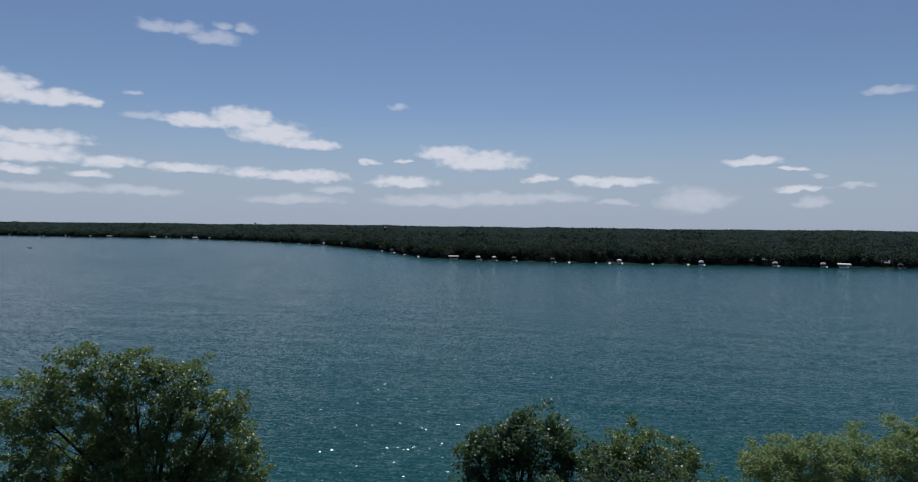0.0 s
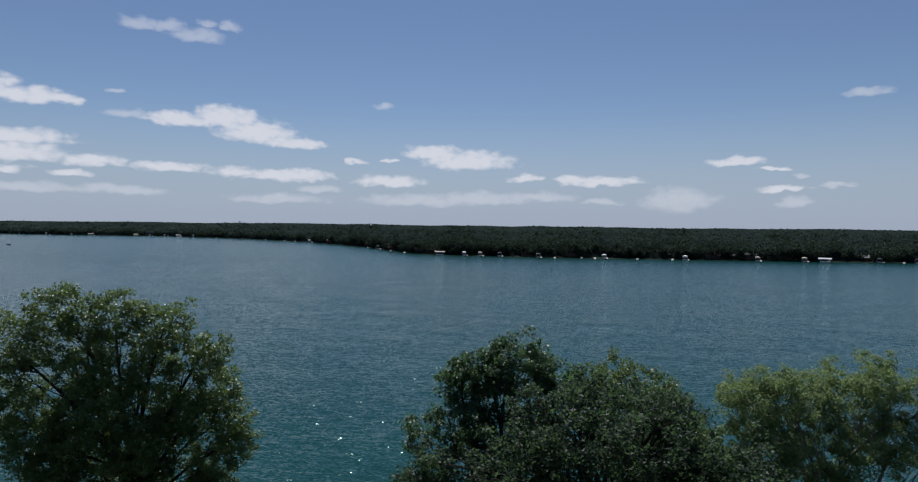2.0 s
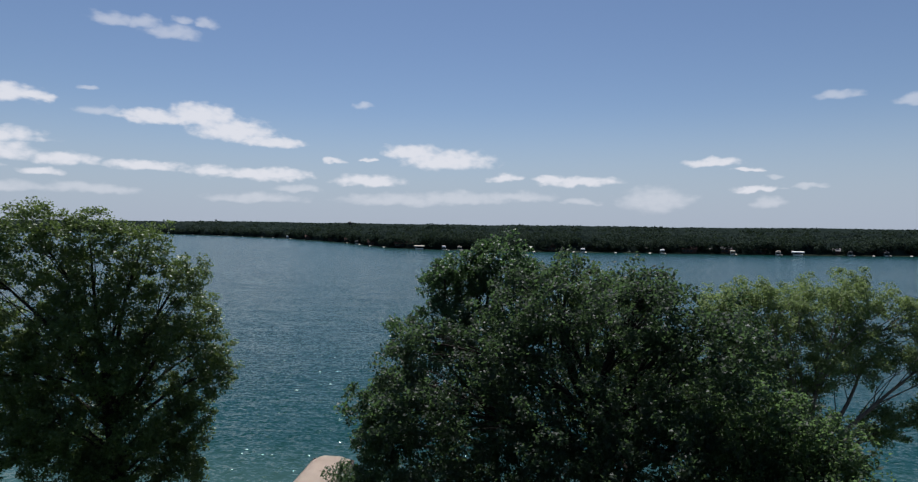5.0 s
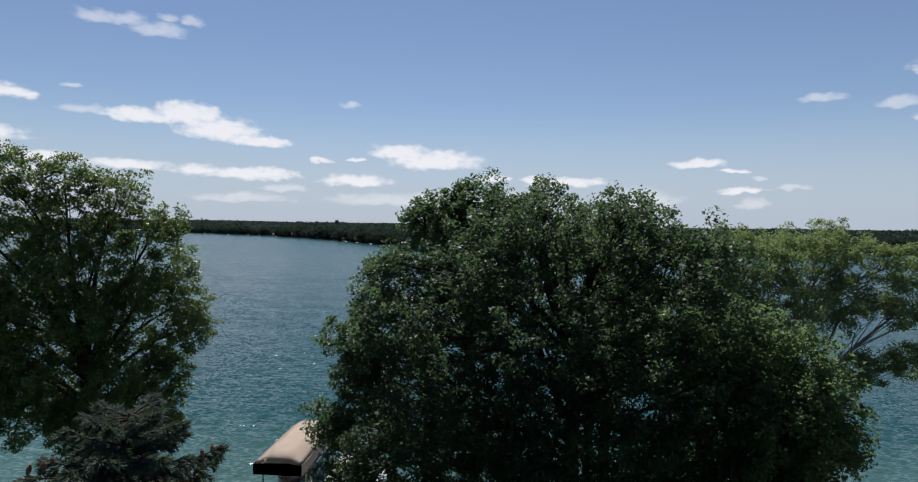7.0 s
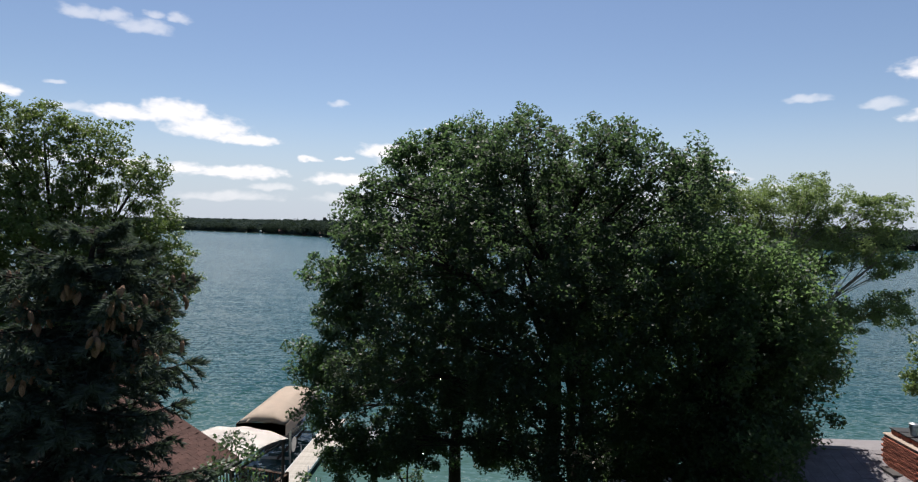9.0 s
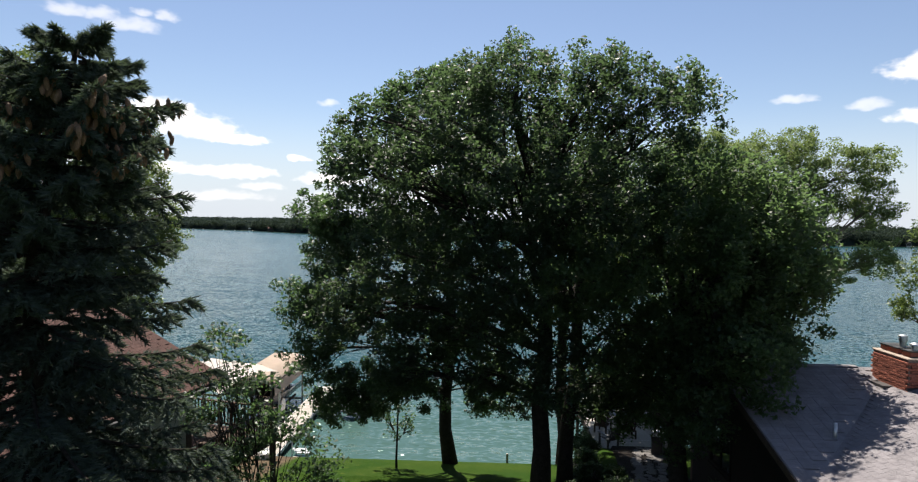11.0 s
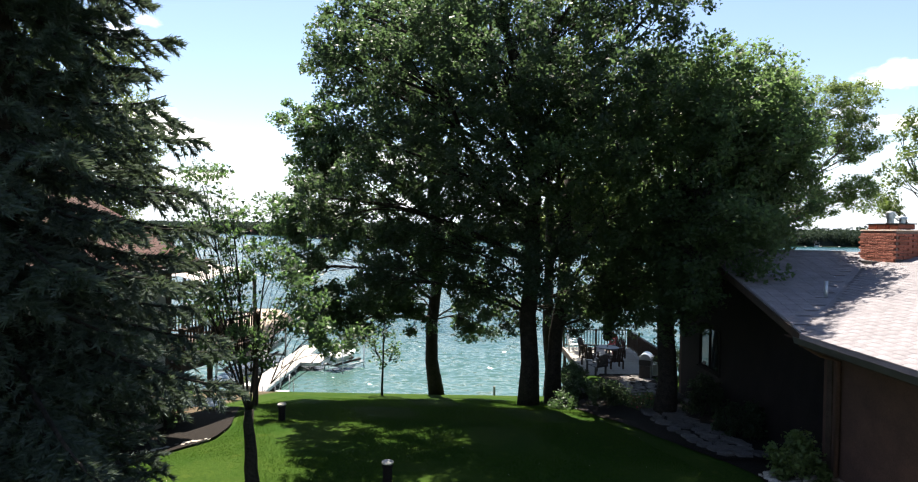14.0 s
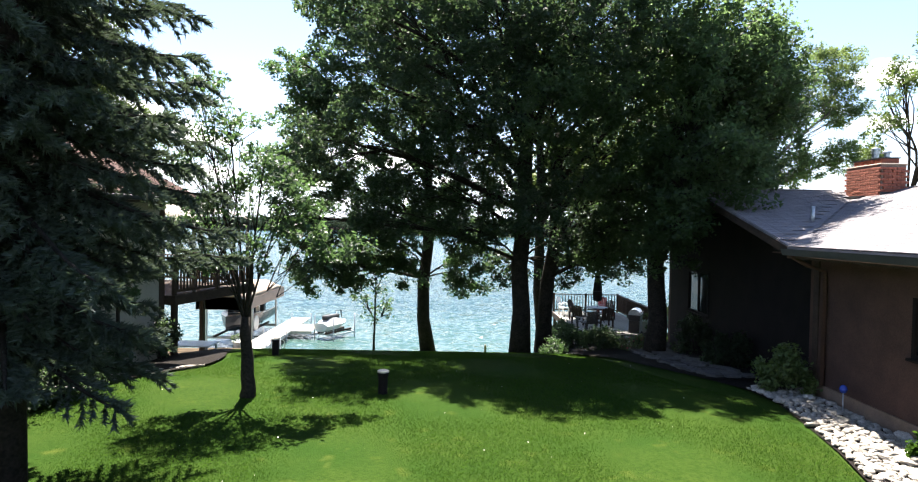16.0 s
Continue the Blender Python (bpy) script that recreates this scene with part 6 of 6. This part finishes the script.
def build_grill(at, turn):
    """Kettle-lidded barbecue on a cart with wheels and a side shelf."""
    g = thing("barbecue_grill", "black barbecue grill with a pale steel lid beside the deck", "grill", at=at, turn=turn)
    part("firebox", boxes(((-0.36, -0.24, 0.62), (0.36, 0.24, 0.86)), bevel=0.03), M["black"], g)
    bm = bmesh.new()
    rings = []
    for x in (-0.36, 0.36):
        rings.append([bm.verts.new((x, 0.25 * math.cos(a), 0.865 + 0.24 * math.sin(a))) for a in np.linspace(0, math.pi, 11)])
    for k in range(10):
        bm.faces.new((rings[0][k], rings[0][k + 1], rings[1][k + 1], rings[1][k]))
    for r in rings:
        bm.faces.new(r)
    bm.faces.new((rings[0][0], rings[1][0], rings[1][-1], rings[0][-1]))
    part("lid", bm, M["galv"], g, "pale steel lid")
    tubes("lid_handle", [([(-0.22, -0.23, 0.97), (-0.22, -0.29, 0.99), (0.22, -0.29, 0.99), (0.22, -0.23, 0.97)], 0.013)], M["black"], g)
    part("side_shelf", boxes(((0.38, -0.22, 0.82), (0.74, 0.22, 0.85)), bevel=0.008), M["black"], g)
    part("cabinet", boxes(((-0.34, -0.22, 0.10), (0.34, 0.22, 0.61)), bevel=0.01), M["black"], g)
    for x in (-0.32, 0.32):
        for y in (-0.2, 0.2):
            part("wheel", lathe(bmesh.new(), [(0.02, -0.02), (0.06, -0.02), (0.065, 0.0), (0.06, 0.02), (0.02, 0.02)], sides=16), M["black"], g).matrix_basis = pose(x, y, 0.065, 0, 90, 0)


build_grill((7.75, 25.9, gz(7.75, 25.9)), 65)


def build_table():
    t = thing("patio_table", "round dark patio table between the deck chairs", "table", at=(6.9, 29.2, -1.05))
    part("tabletop", lathe(bmesh.new(), [(0.5, 0.7), (0.53, 0.71), (0.53, 0.73), (0.5, 0.74)], sides=28), M["black"], t)
    for k in range(3):
        a = k * 2.094
        tubes("leg", [([(0.05 * math.cos(a), 0.05 * math.sin(a), 0.7), (0.12 * math.cos(a), 0.12 * math.sin(a), 0.35), (0.36 * math.cos(a), 0.36 * math.sin(a), 0.0)], 0.02)], M["black"], t)


build_table()


def build_planter(at, label, mat, r=0.24, h=0.42, seed=1):
    p = thing("planter", label, "planter", at=at)
    part("pot", lathe(bmesh.new(), [(r * 0.68, 0), (r * 0.9, h * 0.6), (r, h * 0.9), (r * 1.08, h * 0.92), (r * 1.08, h), (r * 0.95, h), (r * 0.93, h * 0.9)], sides=22), M[mat], p)
    rng = np.random.default_rng(seed)
    u = unit(rng.normal(size=(260, 3))) * np.array([r * 1.2, r * 1.2, 0.2])
    quads_mesh("foliage", leaf_quads(rng, u + np.array([0, 0, h + 0.12]), 0.08, 0.6), M["shrub_leaf"], p)


build_planter((8.35, 26.9, -1.05), "white round planter with trailing leaves on the deck", "white_metal", 0.3, 0.5, 3)
build_planter((7.2, 21.6, gz(7.2, 21.6)), "dark planter beside the house corner", "black", 0.28, 0.5, 4)
build_planter((-9.2, 27.0, gz(-9.2, 27.0)), "white stone planter by the bank", "white_metal", 0.35, 0.35, 5)


# ---- on the lawn ----
def build_bollard(at):
    b = thing("bollard_light", "short black garden bollard light with a pale cap on the lawn", "bollard light", "bollard lights on the lawn", at=(*at, gz(*at)))
    part("post", lathe(bmesh.new(), [(0.095, -0.03), (0.095, 0.36), (0.08, 0.37), (0.08, 0.43)], sides=24), M["wall_dark"], b)
    for k in range(3):
        part("louvre", lathe(bmesh.new(), [(0.085, 0.37 + 0.022 * k), (0.115, 0.372 + 0.022 * k), (0.11, 0.384 + 0.022 * k), (0.085, 0.386 + 0.022 * k)], sides=24), M["wall_dark"], b)
    part("cap", lathe(bmesh.new(), [(0.10, 0.432), (0.12, 0.44), (0.12, 0.465), (0.09, 0.48), (0.02, 0.487)], sides=24), M["concrete"], b, "pale weathered cap")


build_bollard((-1.3, 12.38))
build_bollard((-4.88, 17.3))

stake = thing("wooden_stake", "short weathered wooden stake at the bank", "stake", at=(1.57, 28.2, gz(1.57, 28.2)))
part("post", boxes(((-0.05, -0.05, -0.2), (0.05, 0.05, 0.42)), bevel=0.012), M["grey_wood"], stake)

ball = thing("garden_ornament", "blue glazed ornament on a thin stake by the wall", "ornament", at=(7.42, 11.5, gz(7.42, 11.5)))
tubes("stake", [([(0, 0, -0.05), (0, 0, 0.40)], 0.012)], M["galv"], ball)
part("globe", lathe(bmesh.new(), [(0.01, 0.39), (0.05, 0.41), (0.075, 0.47), (0.05, 0.53), (0.01, 0.55)], sides=20), M["blue"], ball, smooth=True)

table = thing("tarp_table", "low table with a pale blue top on the neighbour's grass", "table", at=(-8.3, 19.4, gz(-8.3, 19.4)))
part("tabletop", boxes(((-0.9, -0.45, 0.36), (0.9, 0.45, 0.40)), bevel=0.01), M["white_metal"], table)
for x in (-0.8, 0.8):
    for y in (-0.38, 0.38):
        part("leg", boxes(((x - 0.03, y - 0.03, 0), (x + 0.03, y + 0.03, 0.36))), M["galv"], table)


def rock_mesh(seed, name="rock", rough=0.22):
    rng = np.random.default_rng(seed)
    bm = bmesh.new()
    bmesh.ops.create_icosphere(bm, subdivisions=1, radius=1.0)
    for v in bm.verts:
        v.co *= 1 + rng.uniform(-rough, rough)
        v.co.z *= 0.62
    bmesh.ops.bevel(bm, geom=[e for e in bm.edges if rng.uniform() < 0.2], offset=0.08, segments=1, affect="EDGES")
    me = bpy.data.meshes.new(name)
    bm.to_mesh(me)
    bm.free()
    me.materials.append(M["rock"])
    return me


ROCKS = [rock_mesh(s) for s in range(60, 68)]


def bed_edge(y):
    """The x at which the lawn gives way to the rock bed."""
    return float(np.interp(y, [2, 8.3, 9.4, 10.5, 12.0, 13.4, 15.0, 17], [5.2, 5.75, 6.05, 6.25, 6.5, 6.35, 5.8, 5.4]))


def lawn_edge(y):
    """The x at which the lawn gives way to the neighbour's planting bed."""
    return float(np.interp(y, [5.5, 9.0, 10.5, 12.6, 13.8, 15.2, 16.5, 19.6], [-7.7, -7.7, -7.65, -7.05, -6.6, -5.95, -6.0, -6.9]))


def build_beds():
    bed = new("rock_bed")
    tagged(bed, "bed of pale rounded fieldstones along the house wall", "rock bed", kind="structure")
    n = 40
    verts, faces = [], []
    for i in range(n + 1):
        y = 4 + i * (14.4 - 4) / n
        for x in (bed_edge(y), WALL_X - 0.05):
            verts.append((x, y, gz(x, y) + 0.02))
    for i in range(n):
        faces.append((2 * i, 2 * i + 1, 2 * i + 3, 2 * i + 2))
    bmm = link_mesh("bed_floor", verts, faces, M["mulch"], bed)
    rng = random.Random(12)
    placed = []
    far_verts, far_faces = [], []
    tries = 0
    while len(placed) < 760 and tries < 16000:
        tries += 1
        y = rng.uniform(7.2, 13.2)
        x = rng.uniform(bed_edge(y) + 0.06, WALL_X - 0.12)
        s = rng.choice((0.05, 0.06, 0.07, 0.08, 0.10, 0.13))
        if any((x - a) ** 2 + (y - b) ** 2 < (0.72 * (s + c)) ** 2 for a, b, c in placed):
            continue
        placed.append((x, y, s))
        me = rng.choice(ROCKS)
        m = pose(x, y, gz(x, y) + 0.03 + s * 0.3, rng.uniform(-15, 15), rng.uniform(-15, 15), rng.uniform(0, 360)) @ Matrix.Diagonal((s * rng.uniform(0.9, 1.4), s, s * rng.uniform(0.6, 0.9), 1))
        if y < 10.2:
            ob = new("rock", me)
            ob.parent = bed
            ob.matrix_basis = m
        else:
            # the stones further off stay together
            k = len(far_verts)
            far_verts += [m @ v.co for v in me.vertices]
            far_faces += [[k + i for i in p.vertices] for p in me.polygons]
    rest = link_mesh("rock_spread", far_verts, far_faces, M["rock"], bed, smooth=True)
    rest["kind"] = "stuff"
    # mulched planting bed below the spruce and the neighbour's wall, shade in its colour
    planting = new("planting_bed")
    tagged(planting, "mulched planting bed beside the neighbour's house, darkened for shade", "planting bed", kind="structure")
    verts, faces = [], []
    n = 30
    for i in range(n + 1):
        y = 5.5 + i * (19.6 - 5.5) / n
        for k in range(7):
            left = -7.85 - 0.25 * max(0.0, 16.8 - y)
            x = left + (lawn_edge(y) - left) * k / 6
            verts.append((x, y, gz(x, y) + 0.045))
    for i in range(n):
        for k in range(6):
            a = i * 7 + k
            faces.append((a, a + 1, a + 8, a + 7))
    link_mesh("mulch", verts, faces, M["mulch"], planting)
    # edging stones of the neighbour's planting bed
    edge = new("edging_stones")
    tagged(edge, "row of pale edging stones along the neighbour's planting bed", "edging", kind="structure")
    for i in range(64):
        y = 13.15 + i * 0.032 + rng.uniform(-0.03, 0.03)
        x = -7.68 + 0.78 * (y - 13.15) + rng.uniform(-0.1, 0.1)
        s = rng.uniform(0.035, 0.085)
        ob = new("rock", rng.choice(ROCKS))
        ob.parent = edge
        ob.matrix_basis = pose(x, y, gz(x, y) + s * 0.3, rng.uniform(-15, 15), rng.uniform(-15, 15), rng.uniform(0, 360)) @ Matrix.Diagonal((s * 1.2, s, s * 0.8, 1))
    # rocks along the water
    shore = new("shore_rocks")
    tagged(shore, "scattered stones along the water's edge", "rocks", kind="structure")
    for i in range(220):
        x = rng.uniform(-9, 6)
        y = rng.uniform(28.7, 30.6)
        s = rng.uniform(0.06, 0.2)
        ob = new("rock", rng.choice(ROCKS))
        ob.parent = shore
        ob.matrix_basis = pose(x, y, gz(x, y) + s * 0.25, rng.uniform(-15, 15), rng.uniform(-15, 15), rng.uniform(0, 360)) @ Matrix.Diagonal((s * 1.2, s, s * 0.8, 1))
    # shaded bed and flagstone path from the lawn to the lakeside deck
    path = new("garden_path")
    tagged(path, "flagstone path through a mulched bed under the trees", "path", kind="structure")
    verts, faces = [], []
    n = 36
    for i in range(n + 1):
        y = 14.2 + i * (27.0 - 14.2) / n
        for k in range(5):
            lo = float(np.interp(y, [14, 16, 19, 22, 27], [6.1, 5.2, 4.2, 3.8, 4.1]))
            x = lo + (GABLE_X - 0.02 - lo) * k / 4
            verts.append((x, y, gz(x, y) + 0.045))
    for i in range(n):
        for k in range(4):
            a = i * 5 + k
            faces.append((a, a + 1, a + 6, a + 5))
    # this mulch sheet also carries tree shade in its colour
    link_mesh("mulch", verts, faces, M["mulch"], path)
    stones = []
    for s in range(6):
        r2 = random.Random(80 + s)
        bm = bmesh.new()
        k = r2.randint(5, 7)
        top = [bm.verts.new((r2.uniform(0.8, 1.1) * math.cos(2 * math.pi * i / k), r2.uniform(0.7, 1.0) * math.sin(2 * math.pi * i / k), 0.05)) for i in range(k)]
        low = [bm.verts.new((v.co.x * 1.04, v.co.y * 1.04, -0.03)) for v in top]
        bm.faces.new(top)
        for i in range(k):
            bm.faces.new((top[i], low[i], low[(i + 1) % k], top[(i + 1) % k]))
        bmesh.ops.recalc_face_normals(bm, faces=bm.faces)
        me = bpy.data.meshes.new("flagstone")
        bm.to_mesh(me)
        bm.free()
        me.materials.append(M["flag"])
        stones.append(me)
    for i in range(34):
        y = 14.6 + i * 0.36
        for dx in (0.0, 0.42, 0.84):
            x = float(np.interp(y, [14, 18, 22, 27], [6.3, 5.8, 6.0, 7.2])) + dx + rng.uniform(-0.12, 0.12)
            ob = new("flagstone", rng.choice(stones))
            ob.parent = path
            s = rng.uniform(0.17, 0.30)
            slope = math.degrees(math.atan2(gz(x, y + 0.3) - gz(x, y - 0.3), 0.6))
            ob.matrix_basis = pose(x, y, gz(x, y) + 0.05, slope, 0, 0) @ pose(0, 0, 0, 0, 0, rng.uniform(0, 360)) @ Matrix.Diagonal((s, s, 1, 1))


build_beds()


def build_grass():
    """Short blades over the lawn that lies nearest."""
    rng = np.random.default_rng(77)
    n = 330000
    y = 7.0 + 17 * rng.uniform(0, 1, n) ** 1.5
    x = rng.uniform(-8.0, 6.2, n)
    keep = (x < np.interp(y, [2, 8.3, 9.4, 10.5, 12.0, 13.4, 15.0, 17, 19, 30], [5.2, 5.7, 6.0, 6.15, 6.0, 5.4, 4.9, 4.4, 4.2, 4.6])) & (x > np.interp(y, [5.5, 9.0, 10.5, 12.6, 13.8, 15.2, 16.5, 19.6], [-7.6, -7.6, -7.55, -6.95, -6.5, -5.85, -5.9, -6.8]))
    x, y = x[keep], y[keep]
    z = land(x, y)
    c = np.stack([x, y, z], 1)
    m = len(c)
    a = rng.uniform(0, 2 * np.pi, m)
    side = np.stack([np.cos(a), np.sin(a), 0 * a], 1) * 0.006
    h = rng.uniform(0.014, 0.036, (m, 1))
    tip = c + np.concatenate([rng.normal(size=(m, 2)) * 0.014, h], 1)
    q = np.stack([c - side, c + side, tip], 1)
    tagged(tris_mesh("grass", q, M["grass_blade"]), "short mown green grass with a few pale clover flowers", "grass", kind="stuff")
    k = 45
    x, y = rng.uniform(-6, 5.2, k), 7.5 + 9 * rng.uniform(0, 1, k)
    c = np.stack([x, y, land(x, y) + 0.06], 1)
    tagged(quads_mesh("clover_flowers", leaf_quads(rng, c, 0.022, 0.9, 1.5), M["white_canvas"]), "tiny white clover flowers in the lawn", "flowers", kind="stuff")


build_grass()


# ---- the far bank: houses, docks, canopied lifts and boats ----
def shore_point(az):
    """Where a bearing meets the far bank."""
    a = radians(az)
    r = 300.0
    for _ in range(80):
        gap = float(far_shore(r * math.sin(a))) - r * math.cos(a)
        r += max(-200, min(200, gap)) * 0.5
    return r * math.sin(a), r * math.cos(a), r


def far_house(az, back, w, d, h, wall, roof):
    x, y, r = shore_point(az)
    s = 1 + back / r
    x, y = x * s, y * s
    t = thing("lake_house", "distant lake house among the trees on the far bank", "house", "houses on the far bank", at=(x, y, gz(x, y) - 0.3), turn=-az)
    part("wall", boxes(((-w / 2, -d / 2, 0), (w / 2, d / 2, h))), M[wall], t)
    bm = prism([[(-w / 2 - 0.4, -d / 2 - 0.4, h), (-w / 2 - 0.4, d / 2 + 0.4, h), (-w / 2 - 0.4, 0, h + d * 0.28)], [(w / 2 + 0.4, -d / 2 - 0.4, h), (w / 2 + 0.4, d / 2 + 0.4, h), (w / 2 + 0.4, 0, h + d * 0.28)]])
    part("roof", bm, M[roof], t)
    for k in range(max(2, int(w / 2.6))):
        x0 = -w / 2 + 0.9 + k * 2.5
        part("window", boxes(((x0, -d / 2 - 0.06, 0.9), (x0 + 1.3, -d / 2 + 0.02, 2.2))), M["glass"], t)


def far_dock(az, length):
    x, y, r = shore_point(az)
    t = thing("far_dock", "thin dock reaching from the far bank", "dock", "docks on the far bank", at=(x, y, WATER + 0.5), turn=-az)
    part("walkway", boxes(((-0.7, -length, 0), (0.7, 3, 0.12))), M["grey_wood"], t)
    for k in range(4):
        part("leg", boxes(((-0.6, -length + 0.3 + k * length / 4, -1.6), (-0.5, -length + 0.4 + k * length / 4, 0))), M["galv"], t)


def far_lift(az, off, mat):
    x, y, r = shore_point(az)
    s = 1 - off / r
    t = thing("far_boat_lift", "distant canopied boat lift standing off the far bank", "boat lift", "boat lifts on the far bank", at=(x * s, y * s, WATER), turn=-az + 90 * (off > 9))
    bm = bmesh.new()
    prof = [(-1.6, 2.3), (-1.5, 2.9), (-0.8, 3.3), (0, 3.4), (0.8, 3.3), (1.5, 2.9), (1.6, 2.3)]
    a = [bm.verts.new((px, -3.8, pz)) for px, pz in prof]
    b = [bm.verts.new((px, 3.8, pz)) for px, pz in prof]
    bm.faces.new(a)
    bm.faces.new(b[::-1])
    for i in range(len(prof)):
        j = (i + 1) % len(prof)
        bm.faces.new((a[i], b[i], b[j], a[j]))
    part("canopy", bm, M[mat], t)
    for px in (-1.4, 1.4):
        for py in (-2.6, 2.6):
            part("post", boxes(((px - 0.08, py - 0.08, -2.0), (px + 0.08, py + 0.08, 2.35))), M["galv"], t)
    part("boat_hull", boxes(((-1.0, -3.0, 0.2), (1.0, 3.0, 1.1)), bevel=0.3), M["hull_white"], t)


frng = random.Random(31)
az = -52.0
while az < 46:
    az += frng.uniform(0.9, 2.1)
    kind = frng.random()
    if kind < 0.42:
        far_lift(az, frng.choice((6, 8, 12)), frng.choice(("white_canvas", "white_canvas", "tan_canvas", "white_metal", "gutter")))
    if kind < 0.75:
        far_dock(az + 0.25, frng.uniform(8, 18))
    if kind > 0.62:
        far_house(az + 0.5, frng.uniform(7, 16), frng.uniform(7, 11), frng.uniform(6, 8), frng.choice((2.6, 2.8, 3.2)), frng.choice(("wall_brown", "dark_wood", "wall_dark", "wall_brown")), frng.choice(("shingle_brown", "shingle", "shingle_brown")))


def build_tower():
    t = thing("water_tower", "small dark tower rising above the far woods", "tower", at=(-249, 906, gz(-249, 906)))
    part("shaft", lathe(bmesh.new(), [(1.6, -1), (1.2, 7), (1.2, 8)], sides=16), M["black"], t)
    part("tank", lathe(bmesh.new(), [(1.2, 8), (2.4, 9), (2.5, 11.5), (1.2, 12.6), (0.1, 13)], sides=16), M["black"], t)


build_tower()
build_boat("fishing_boat", "small dark fishing boat out on the open lake", (-490, 520, WATER - 0.2), 70, 6.5, 2.3)

# shingle courses last
build_shingles()
